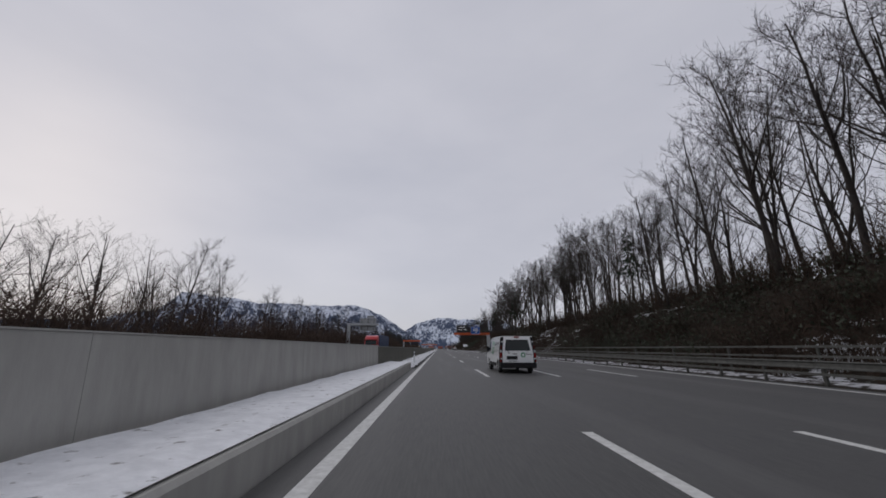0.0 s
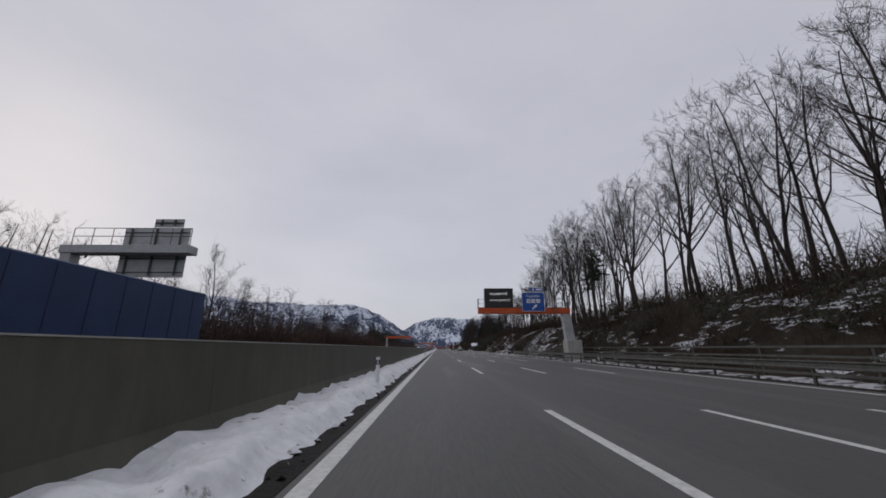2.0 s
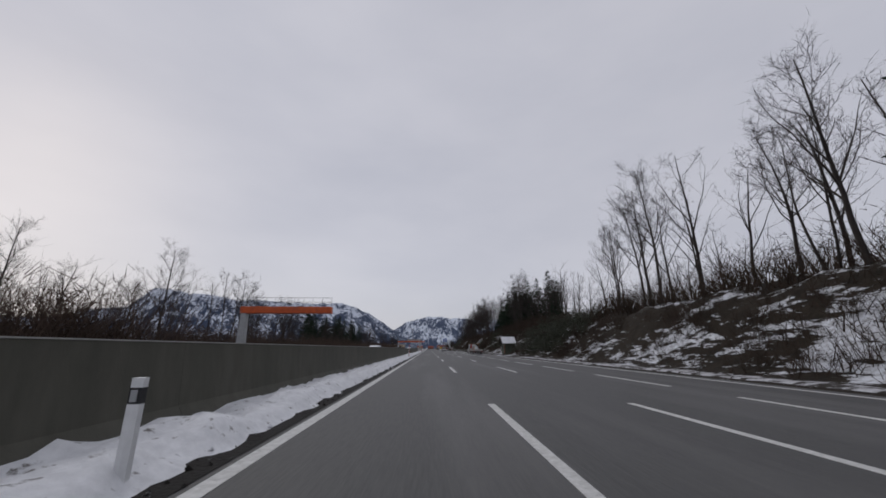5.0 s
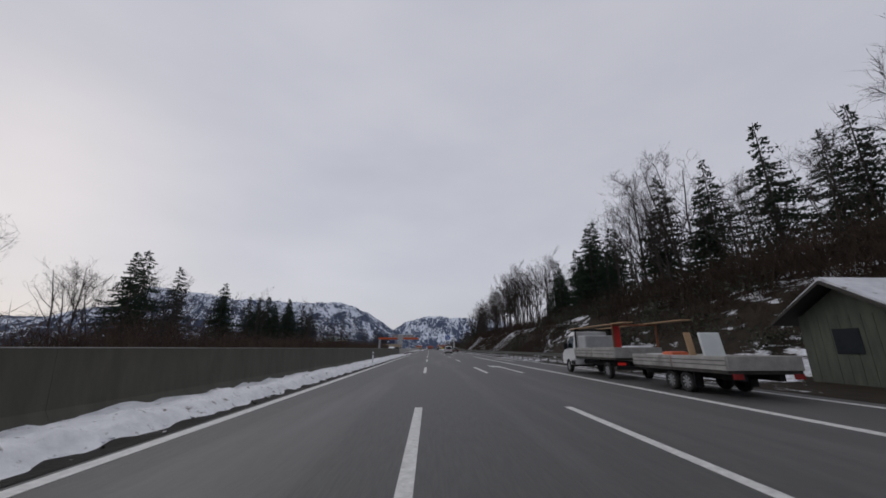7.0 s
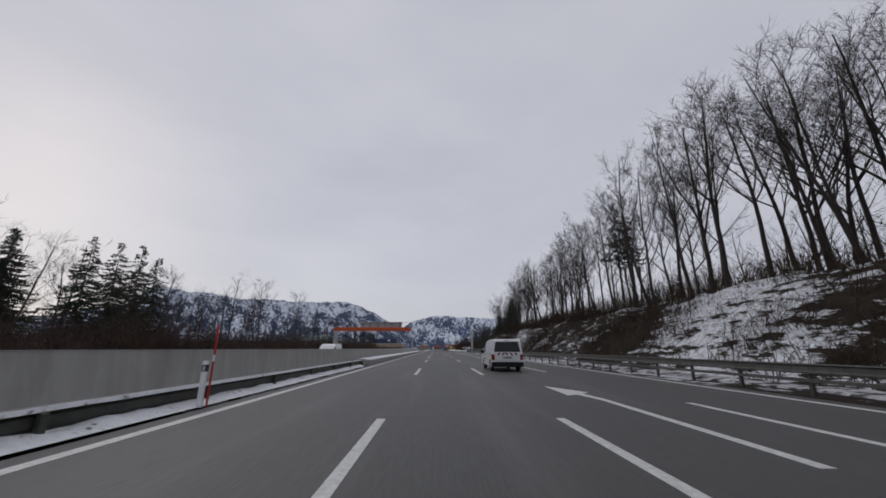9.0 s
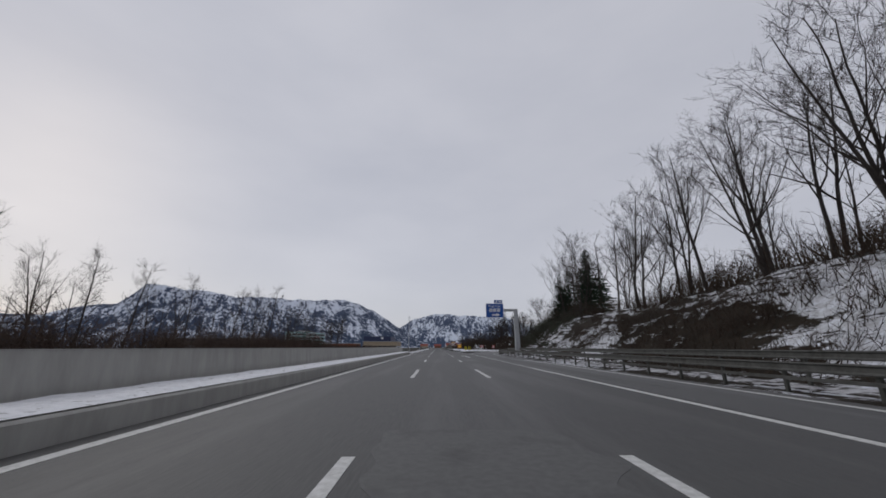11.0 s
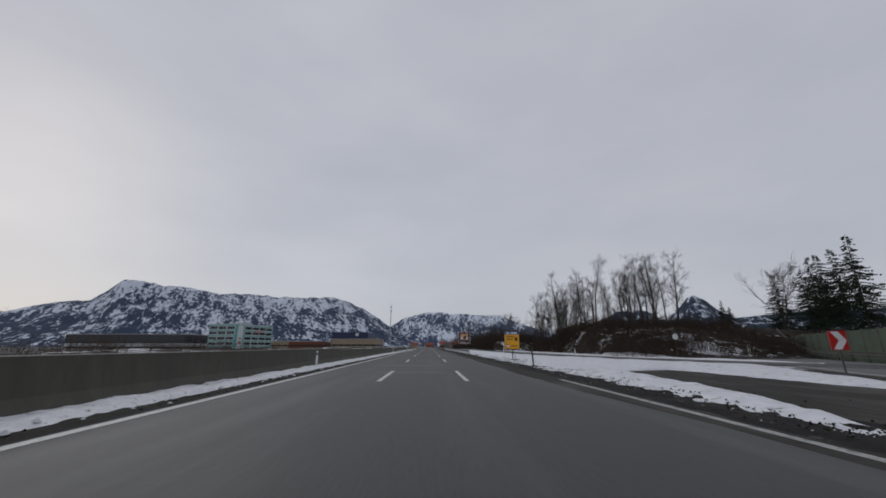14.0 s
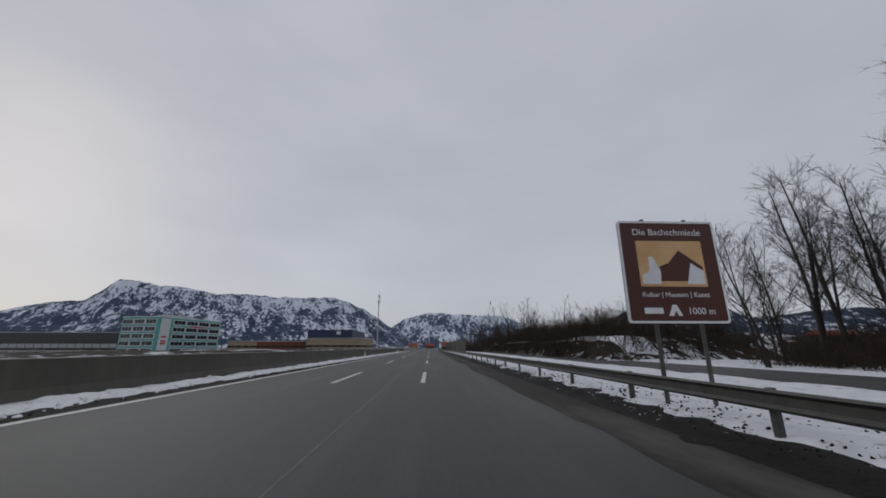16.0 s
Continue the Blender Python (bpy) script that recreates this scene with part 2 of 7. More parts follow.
def part(name, geo, mat, parent=None, label="", smooth=False):
    """Links (verts, faces) as one mesh under a thing or a part, given in world places."""
    ob = link_mesh(name, geo[0], geo[1], mat, None, label, smooth)
    if parent:
        ob.parent = parent
        ob.matrix_parent_inverse = world_of(parent).inverted()
    return ob


def world_of(ob):
    m = ob.matrix_parent_inverse @ ob.matrix_basis if ob.parent else ob.matrix_basis.copy()
    return world_of(ob.parent) @ m if ob.parent else m


def thing(name, at, label, category, group="", kind=""):
    ob = new(name)
    ob.empty_display_size = 0.2
    ob.matrix_basis = Matrix.Translation(at)
    return tagged(ob, label, category, group, kind)


def join(*geos):
    v, f = [], []
    for gv, gf in geos:
        k = len(v)
        v.extend(gv)
        f.extend([tuple(i + k for i in q) for q in gf])
    return v, f


def move(geo, m):
    return [m @ Vector(p) for p in geo[0]], geo[1]


def box(x0, x1, y0, y1, z0, z1, bevel=0.0):
    v = [(x, y, z) for z in (z0, z1) for y in (y0, y1) for x in (x0, x1)]
    f = [(0, 2, 3, 1), (4, 5, 7, 6), (0, 1, 5, 4), (2, 6, 7, 3), (0, 4, 6, 2), (1, 3, 7, 5)]
    if not bevel:
        return v, f
    return bevelled((v, f), bevel)


def bevelled(geo, width, segments=1, angle=30):
    bm = bmesh.new()
    vs = [bm.verts.new(p) for p in geo[0]]
    for q in geo[1]:
        bm.faces.new([vs[i] for i in q])
    bm.normal_update()
    edges = [e for e in bm.edges if len(e.link_faces) == 2 and e.calc_face_angle(0) > radians(angle)]
    bmesh.ops.bevel(bm, geom=edges, offset=width, segments=segments, affect="EDGES", profile=0.6, clamp_overlap=True)
    bm.verts.index_update()
    out = [v.co.copy() for v in bm.verts], [tuple(v.index for v in q.verts) for q in bm.faces]
    bm.free()
    return out


def prism(profile, a, b, axis="x"):
    """A closed outline of (u, w) pairs pushed from a to b along an axis (x: u is y, w is z; y: u is x; z: u, w are x, y)."""
    put = {"x": lambda s, u, w: (s, u, w), "y": lambda s, u, w: (u, s, w), "z": lambda s, u, w: (u, w, s)}[axis]
    k = len(profile)
    v = [put(s, u, w) for s in (a, b) for u, w in profile]
    f = [(i, (i + 1) % k, k + (i + 1) % k, k + i) for i in range(k)] + [tuple(range(k - 1, -1, -1)), tuple(range(k, 2 * k))]
    return v, f


def tube(points, radii, sides=6, cap=True):
    pts = [Vector(p) for p in points]
    v, f = [], []
    for i, p in enumerate(pts):
        d = (pts[min(i + 1, len(pts) - 1)] - pts[max(i - 1, 0)]).normalized()
        s = d.cross(Vector((0.31, 0.87, 0.38)))
        s = s.normalized() if s.length > 1e-4 else Vector((1, 0, 0))
        u = d.cross(s)
        for k in range(sides):
            a = 2 * math.pi * k / sides
            v.append(p + (s * math.cos(a) + u * math.sin(a)) * radii[i])
    for i in range(len(pts) - 1):
        for k in range(sides):
            a, b = i * sides + k, i * sides + (k + 1) % sides
            f.append((a, b, b + sides, a + sides))
    if cap:
        f.append(tuple(range(sides - 1, -1, -1)))
        f.append(tuple(range((len(pts) - 1) * sides, len(pts) * sides)))
    return v, f


def cyl(a, b, r, sides=12):
    return tube((a, b), (r, r), sides)


def sheet(xs, ys, z):
    """A grid over the plan with heights z(x, y)."""
    v = [(x, y, z(x, y)) for y in ys for x in xs]
    k = len(xs)
    return v, [(j * k + i, j * k + i + 1, (j + 1) * k + i + 1, (j + 1) * k + i) for j in range(len(ys) - 1) for i in range(k - 1)]


def steps(a, b, by):
    n = max(1, round((b - a) / by))
    return [a + (b - a) * i / n for i in range(n + 1)]


def smoothstep(a, b, x):
    t = min(1, max(0, (x - a) / (b - a)))
    return t * t * (3 - 2 * t)


def rough_at(x, y, s, seed=0.0):
    return noise.noise((x * s, y * s, seed))

# ---- the plan: lines of the road, banks and ramps ----
Y0, Y1 = -60.0, 2600.0
EDGE_L, LANE_1, LANE_2, LANE_3, LANE_4 = -1.25, 2.42, 5.85, 9.55, 12.9
WALL_X = -3.55


def ramp_right(y):
    """Outer edge of the exit ramp, which leaves the motorway to the right."""
    return 14.2 if y < 455 else 14.2 + 0.0036 * (y - 455) ** 2


def ramp_left(y):
    return 9.9 if y < 478 else 9.4 + 0.0042 * (y - 466) ** 2


def entry_mid(y):
    """Middle of the slip road beyond the snow field."""
    return 23.3 + (0.006 * (575 - y) ** 2 if y < 575 else 0)


def bank_height(x, y):
    foot = 17.2 + (0 if y < 455 else 0.0036 * (y - 455) ** 2)
    fade = 1 - smoothstep(520, 575, y)
    low = smoothstep(0, 10.5, x - foot)
    h = fade * (6.0 * low + 0.16 * max(0, min(x - foot - 10.5, 60)))
    h *= 1 + 0.16 * rough_at(0, y, 0.03, 4.0)
    h += fade * low * (0.9 * rough_at(x, y, 0.14, 1.0) + 0.4 * rough_at(x, y, 0.45, 2.0))
    mound = smoothstep(29.5, 35, x) * smoothstep(548, 572, y) * (1 - smoothstep(592, 606, y)) * 4.4
    mound = max(mound, smoothstep(24, 27.5, x) * smoothstep(619, 624, y) * (1 - smoothstep(700, 900, y)) * 2.7)
    mound *= (1 - smoothstep(70, 130, x)) * (1 + 0.3 * rough_at(x, y, 0.1, 3.0))
    return max(h, mound)


def land(x, y):
    if x > 14:
        z = bank_height(x, y)
        return z - 0.06 + 0.05 * rough_at(x, y, 0.6, 6.0) * smoothstep(14, 16, x)
    if x < -21.5:
        low = 3.6 * smoothstep(-30, -75, x) * smoothstep(480, 620, y)
        return 0.9 * smoothstep(-21.5, -30, x) + 0.5 * rough_at(x, y, 0.1, 8.0) * smoothstep(-21.5, -26, x) - 0.06 - low
    return -0.06


# the ground in one sheet to the horizon
gx = [-2600, -1200, -600, -300, -160, -100, -70, -50, -40] + steps(-34, -20, 2.0) + [-12, -4, 4, 12, 14, 15.5] + steps(16.5, 60, 1.1) + [
    64, 70, 80, 95, 120, 160, 240, 400, 700, 1300, 2600]
gy = [-500, -300, -150] + steps(-80, 720, 2.2) + [760, 820, 900, 1000, 1200, 1500, 2000, 2800, 4600]
GROUND = part("ground", sheet(gx, gy, land), BANK, smooth=True)
tagged(GROUND, "brown winter bank and field with patches of old snow", "ground", kind="structure")

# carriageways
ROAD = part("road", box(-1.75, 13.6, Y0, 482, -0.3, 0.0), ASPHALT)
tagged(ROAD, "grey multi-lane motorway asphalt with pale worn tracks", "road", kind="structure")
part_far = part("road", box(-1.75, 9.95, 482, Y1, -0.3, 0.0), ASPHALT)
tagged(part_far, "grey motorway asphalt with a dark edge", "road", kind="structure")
OTHER = part("road", box(-20.5, WALL_X - 0.35, Y0, Y1, -0.3, -0.01), ASPHALT)
tagged(OTHER, "grey oncoming carriageway behind the median wall", "road", kind="structure")


def ribbon(left, right, ys, z0, z1):
    """A slab over the plan between two curves."""
    v, f = [], []
    for y in ys:
        v += [(left(y), y, z0), (right(y), y, z0), (left(y), y, z1), (right(y), y, z1)]
    for i in range(len(ys) - 1):
        a, b = 4 * i, 4 * i + 4
        f += [(a + 2, a + 3, b + 3, b + 2), (a, b, b + 1, a + 1), (a, a + 2, b + 2, b), (a + 1, b + 1, b + 3, a + 3)]
    k = 4 * (len(ys) - 1)
    return v, f + [(0, 1, 3, 2), (k, k + 2, k + 3, k + 1)]


ramp_ys = steps(440, 640, 3)
RAMP = part("road", ribbon(lambda y: 13.55 if y < 482 else max(9.97, ramp_left(y) - 0.1), lambda y: max(13.7, ramp_right(y) + 0.4), ramp_ys, -0.3, -0.004), ASPHALT_OLD)
tagged(RAMP, "pale grey exit ramp curving away", "road", kind="structure")
ENTRY = part("road", ribbon(lambda y: entry_mid(y) - 3.2, lambda y: entry_mid(y) + 3.2, steps(520, 900, 5), -0.3, 0.012), ASPHALT_DAMP)
GORE = part("road", box(9.96, 26, 482.02, 536, -0.3, -0.008), ASPHALT_WET)
tagged(GORE, "dark wet muddy asphalt where the ramp parts", "road", kind="structure")
tagged(ENTRY, "narrow grey slip road between snow fields", "road", kind="structure")

ASPHALT_SEAM = material("worn seam", (0.11, 0.11, 0.105), (0.06, 0.06, 0.058), 3, 0.7)
# pale worn patches across the lanes, and a pale worn seam
for x0, x1, y0, y1 in ((2.3, 5.6, 543.0, 544.0), (1.0, 5.6, 534.9, 537.9), (1.6, 5.3, 528.5, 530.2), (2.7, 5.5, 403, 406), (6.2, 9.2, 431, 436)):
    part("patch", ribbon(lambda y: x0 + 0.5 * rough_at(0, y, 1.1, 1.0), lambda y: x1 + 0.5 * rough_at(0, y, 1.3, 6.0), steps(y0, y1, 0.25), -0.05, 0.003), ASPHALT_PALE,
         ROAD if y1 < 482 else part_far, "pale worn patch")
for x0, y0, y1 in ((4.6, 546, 760),):
    part("seam", ribbon(lambda y: x0 - 0.015 + 0.03 * rough_at(0, y, 0.6, 1.0), lambda y: x0 + 0.02 + 0.03 * rough_at(0, y, 0.6, 1.5), steps(y0, y1, 1.2), -0.05, 0.003), ASPHALT_SEAM,
         ROAD if y1 < 482 else part_far, "pale worn seam")

part("patch", ribbon(lambda y: 10.1 + 0.0113 * (y - 424) + 0.25 * rough_at(0, y, 0.15, 2.0), lambda y: 13.3 + 0.2 * rough_at(0, y, 0.2, 5.0), steps(405, 481.8, 2), -0.05, 0.003), ASPHALT_OLD, ROAD, "paler salt-stained exit lane")

part("patch", ribbon(lambda y: 8.75 + 0.3 * rough_at(0, y, 0.13, 2.0) + 0.12 * rough_at(0, y, 0.7, 2.0) + 1.1 * smoothstep(530, 500, y), lambda y: 9.94, steps(500, 720, 1.0), -0.05, 0.003), ASPHALT_WET, part_far, "dark wet edge of the road")
part("patch", ribbon(lambda y: 10.5 + 0.0113 * (y - 424) + 0.2 * rough_at(0, y, 0.2, 7.0), lambda y: 11.5 + 0.0113 * (y - 424) + 0.25 * rough_at(0, y, 0.17, 9.0), steps(412, 481.7, 1.5), -0.05, 0.006), ASPHALT_PALE, ROAD, "pale salt streak")

# painted lines, each dash its own piece, 6 m with 12 m gaps
LINES = thing("road_markings", (0, 0, 0), "white painted lane lines on the motorway", "road marking", kind="structure")


def stripe(x0, x1, y0, y1):
    return box(x0, x1, y0, y1, -0.002, 0.006)


def long_line(name, x, y0, y1, w, mat=None):
    part(name, stripe(x - w / 2, x + w / 2, y0, y1), mat or PAINT, LINES)


long_line("edge_line", EDGE_L, Y0, Y1, 0.22)
long_line("edge_line", 9.75, 252, 312, 0.24)
long_line("edge_line", 9.65, 352, 424, 0.2)
part("edge_line", ribbon(lambda y: 9.55 + 0.0113 * (y - 424), lambda y: 9.79 + 0.0113 * (y - 424), steps(424, 481.9, 4), -0.002, 0.006), PAINT_OLD, LINES)
long_line("edge_line", 9.7, 478, 525, 0.18, PAINT_OLD)
long_line("edge_line", LANE_4, -60, 440, 0.20)
dash = bpy.data.meshes.new("dash")
dash_v, dash_f = box(-0.085, 0.085, -3, 3, -0.002, 0.006)
dash.from_pydata(dash_v, [], dash_f)
dash.materials.append(PAINT)


def dashes(x, y0, y1, phase, dx=0.0):
    y = y0 + (phase - y0) % 18
    while y < y1:
        ob = new("lane_dash", dash)
        ob.parent = LINES
        ob.location = (x + dx * (y - y0), y, 0)
        y += 18


PHASE = 5.5
dashes(LANE_1, -40, 1000, PHASE)
dashes(LANE_2, -40, 1000, PHASE)
dashes(LANE_3, -40, 112, PHASE)
dashes(9.45, 112, 250, PHASE + 1)
dashes(9.45, 112, 250, PHASE + 10)
dashes(9.7, 315, 350, PHASE + 2)


def lane_arrow(x, y):
    """A long bent merge arrow in the outer lane."""
    v = [(x - 0.09, y - 4.6, 0), (x + 0.09, y - 4.6, 0), (x + 0.09, y + 1.2, 0), (x - 0.05, y + 2.4, 0), (x + 0.25, y + 2.7, 0), (x - 0.55, y + 4.6, 0),
         (x - 0.62, y + 2.0, 0), (x - 0.3, y + 2.2, 0), (x - 0.09, y + 1.0, 0)]
    k = len(v)
    top = [(a, b, 0.007) for a, b, c in v]
    part("lane_arrow", (v + top, [tuple(range(k, 2 * k))] + [(i, (i + 1) % k, k + (i + 1) % k, k + i) for i in range(k)]), PAINT, LINES)


for arrow_x, arrow_y in ((7.75, 156), (7.8, 277), (7.85, 334), (7.9, 454), (11.4, 168), (11.5, 296)):
    lane_arrow(arrow_x, arrow_y)
part("edge_line", ribbon(lambda y: ramp_right(y) - 0.7, lambda y: ramp_right(y) - 0.5, ramp_ys[5:], 0.0, 0.006), PAINT_OLD, LINES)
part("edge_line", ribbon(lambda y: ramp_left(y) + 0.3, lambda y: ramp_left(y) + 0.5, [y for y in ramp_ys if y > 482], 0.0, 0.006), PAINT_OLD, LINES)

# median wall, with the two pale bridge lengths and their kerbed ledges
wall_profile = [(-0.30, -0.05), (0.30, -0.05), (0.30, 0.12), (0.16, 0.35), (0.10, 1.38), (-0.10, 1.38), (-0.16, 0.35), (-0.30, 0.12)]


def wall_run(y0, y1, mat, label, top=1.38):
    prof = [(WALL_X + u, w if w < 1 else top) for u, w in wall_profile]
    w = thing("median_wall", (WALL_X, y0, 0), label, "wall", kind="structure")
    joints = steps(y0, y1, 6.0)
    for y, end in zip(joints, joints[1:]):
        part("wall_panel", prism(prof, y + 0.003, end - 0.003, "y"), mat, w)
    part("coping", box(WALL_X - 0.11, WALL_X + 0.11, y0, y1, top + 0.003, top + 0.022), CONCRETE, w, "thin pale coping")


wall_run(-60, 23.9, CONCRETE, "pale grey concrete parapet wall on a bridge", 1.45)
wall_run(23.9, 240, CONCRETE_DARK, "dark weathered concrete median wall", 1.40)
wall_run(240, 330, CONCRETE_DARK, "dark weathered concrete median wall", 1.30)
wall_run(330, 477, CONCRETE, "pale concrete median wall along a bridge", 1.25)
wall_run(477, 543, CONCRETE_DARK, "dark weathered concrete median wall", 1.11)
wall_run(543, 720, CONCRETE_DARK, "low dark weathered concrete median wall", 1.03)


def ledge(y0, y1):
    k = thing("bridge_kerb", (-2.6, y0, 0), "raised concrete bridge kerb with snow on top", "kerb", kind="structure")
    part("kerb_body", prism([(WALL_X + 0.31, -0.05), (-1.80, -0.05), (-1.80, 0.36), (-1.84, 0.40), (WALL_X + 0.31, 0.42)], y0, y1, "y"), CONCRETE, k)
    v, f = sheet(steps(WALL_X + 0.32, -1.88, 0.2), steps(y0 + 0.1, y1 - 0.1, 0.6),
                 lambda x, y: 0.425 + 0.05 * smoothstep(-1.88, -2.3, x) * (1 + rough_at(x, y, 1.3, 5.0)))
    part("snow_cover", (v, f), SNOW, k, "thin snow cover", True)


ledge(-60, 27.7)
ledge(355.3, 475)


# ploughed snow along the wall
def snow_strip(y0, y1, height, reach=1.0):
    def z(x, y):
        u = (x - (WALL_X + 0.28)) / 1.75
        edge = 0.07 * rough_at(0, y, 0.8, 9.0) + 0.05 * rough_at(0, y, 3.1, 2.0)
        crest = smoothstep(0.95 * reach + edge, 0.66 * reach + edge, u) * (0.75 + 0.25 * smoothstep(0, 0.5, u))
        lumps = 0.5 * rough_at(x, y, 0.9, 7.0) + 0.55 * rough_at(x, y, 2.4, 7.5) + 0.35 * rough_at(x, y, 5.0, 3.5)
        return -0.02 + height * crest * (1 + lumps)
    s = part("snow_bank", sheet(steps(WALL_X + 0.28, -1.52, 0.11), steps(y0, y1, 0.28), z), SNOW, None, "", True)
    tagged(s, "ploughed grey-white snow bank along the median wall", "snow", kind="stuff")
    g = part("slush", sheet(steps(-2.1, -1.45, 0.08), steps(y0, y1, 0.22),
                            lambda x, y: 0.008 + 0.06 * max(0, rough_at(x, y, 2.6, 2.0) + 0.3) * smoothstep(-1.45, -1.8, x)), SLUSH, None, "", True)
    tagged(g, "dark dirty slush at the foot of the snow bank", "slush", kind="stuff")


snow_strip(27.8, 324, 0.26)
snow_strip(475.2, 700, 0.15, 0.72)


# snow fields beside and beyond the exit ramp, with a dirty margin
def snow_field(left, right, ys, cols, lift, label, mat=None):
    v = []
    for y in ys:
        a, b = left(y) + 0.35 * rough_at(0, y, 0.5, 12.0) + 0.22 * rough_at(0, y, 1.9, 4.0), right(y)
        for i in range(cols + 1):
            u = (i / cols) ** 2.0
            x = a + (max(b, a + 0.2) - a) * u
            z = lift + 0.10 * rough_at(x, y, 0.35, 3.0) + 0.04 * rough_at(x, y, 1.4, 3.5) + (0.09 * rough_at(x, y, 2.6, 1.5) + 0.05 * rough_at(x, y, 6.0, 2.5)) * smoothstep(1.6, 0.1, x - a)
            v.append((x, y, max(land(x, y), 0) + z * min(1, (x - a) / 0.7, 12 * (1 - u)) - (0.05 if u in (0, 1) else 0)))
    k = cols + 1
    f = [(j * k + i, j * k + i + 1, (j + 1) * k + i + 1, (j + 1) * k + i) for j in range(len(ys) - 1) for i in range(cols)]
    tagged(part("snow_field", (v, f), mat or SNOW_CLEAN, None, "", True), label, "snow", kind="stuff")


def gore_right(y):
    """The snow tapers to a narrow ridge where motorway and ramp part."""
    wide = min(ramp_left(y) - 1.2, entry_mid(y) - 3.4)
    return float(np.interp(y, (515, 519, 530, 533.5), (11.3, 12.6, 15.0, wide)))


snow_field(lambda y: 10.95, gore_right, steps(515, 720, 0.35), 40, 0.10, "trodden white snow beside the motorway")
snow_field(lambda y: 18.8 - 0.05 * (y - 521), lambda y: ramp_left(y) - 1.1, steps(521, 533.6, 0.5), 8, 0.09, "trodden white snow in the gore")
snow_field(lambda y: entry_mid(y) + 3.4, lambda y: entry_mid(y) + 3.6 + 3.4 * smoothstep(536, 560, y) + 14 * smoothstep(600, 606, y) * (1 - smoothstep(616, 619, y)), steps(538, 760, 1.2), 14, 0.12,
           "white snow along the slip road")
snow_field(lambda y: ramp_right(y) + 1.4, lambda y: ramp_right(y) + 3.4, steps(280, 540, 0.8), 5, 0.05, "thin dirty old snow behind the guard rail", SNOW_OLD)
snow_field(lambda y: 15.0, lambda y: 16.6, steps(-50, 240, 0.8), 4, 0.05, "thin dirty old snow behind the guard rail", SNOW_OLD)
margin = part("slush", sheet(steps(9.3, 11.9, 0.1), steps(506, 700, 0.3), lambda x, y: -0.035 + 0.06 * smoothstep(9.4, 10.5, x) + 0.045 * rough_at(x, y, 0.9, 2.0) + 0.05 * rough_at(
    x, y, 3.2, 4.0) * smoothstep(9.5, 10.4, x) - 0.05 * (1 - smoothstep(506, 518, y))), SLUSH, None, "", True)
tagged(margin, "dark muddy slush along the road's edge", "slush", kind="stuff")


gore_mud = part("slush", sheet(steps(9.95, 15.2, 0.13), steps(484, 516, 0.28), lambda x, y: -0.06 + (0.075 + 0.05 * rough_at(x, y, 0.8, 2.0) + 0.05 * rough_at(x, y, 2.6, 4.0)) * smoothstep(
    10.0, 10.5, x) * (1 - smoothstep(-0.9, -0.1, x - ramp_left(y) - 0.1)) * smoothstep(484, 489, y)), SLUSH, None, "", True)
tagged(gore_mud, "dark muddy slush where the ramp parts", "slush", kind="stuff")


# crumbs of dirty snow and mud along the ploughed edges, too many to count
def crumbs(spots, mat, label, seed):
    """spots: x, y, z, size. Small uneven lumps."""
    r = np.random.default_rng(seed)
    p = np.array([q[:3] for q in spots])
    size = np.array([q[3] for q in spots])
    dirs = np.array([(1, 0, 0), (0, 1, 0), (-1, 0, 0), (0, -1, 0), (0.1, 0, 0.7), (0, 0, -0.4)])
    v = p[:, None, :] + dirs[None] * size[:, None, None] * r.uniform(0.6, 1.4, (len(p), 6, 1)) + r.normal(0, 0.15, (len(p), 6, 3)) * size[:, None, None]
    tri = np.array([(0, 1, 4), (1, 2, 4), (2, 3, 4), (3, 0, 4), (1, 0, 5), (2, 1, 5), (3, 2, 5), (0, 3, 5)])
    f = (tri[None] + 6 * np.arange(len(p))[:, None, None]).reshape(-1, 3)
    tagged(part("crumbs", (v.reshape(-1, 3).tolist(), f.tolist()), mat, None), label, "snow", kind="stuff")


cr = random.Random(77)
median_ys = [cr.choice((cr.uniform(28, 324), cr.uniform(28, 324), cr.uniform(476, 660))) for i in range(3600)]
crumbs([(-1.78 + cr.gauss(0, 0.13), y, 0.02, cr.uniform(0.012, 0.05)) for y in median_ys[:2100]], SLUSH, "dark mud crumbs at the foot of the snow bank", 1)
crumbs([(-1.95 + cr.gauss(0, 0.16), y, cr.uniform(0.02, 0.08), cr.uniform(0.02, 0.09)) for y in median_ys[2100:]], SNOW, "grey lumps of ploughed snow", 2)
edge_ys = [515 + 150 * cr.random() ** 1.3 for i in range(5000)]
crumbs([(11.0 + cr.gauss(0, 0.38), y, 0.05, cr.uniform(0.008, 0.034)) for y in edge_ys[:3600]], SLUSH, "dark mud crumbs at the snow's edge", 3)
crumbs([(10.8 + cr.gauss(0, 0.25), y, 0.03, cr.uniform(0.006, 0.026)) for y in edge_ys[3900:]], SNOW, "grey lumps of ploughed snow", 4)
crumbs([(cr.uniform(10.3, max(10.6, ramp_left(y))), y, 0.0, cr.uniform(0.008, 0.03)) for y in [486 + 30 * cr.random() for i in range(900)]], SLUSH, "dark lumps of mud and slush on the gore", 6)
crumbs([(11.2 + abs(cr.gauss(0, 1.2)), y, 0.09, cr.uniform(0.008, 0.042)) for y in [518 + 108 * cr.random() for i in range(3000)]], SLUSH, "specks of dirt thrown on the snow", 5)

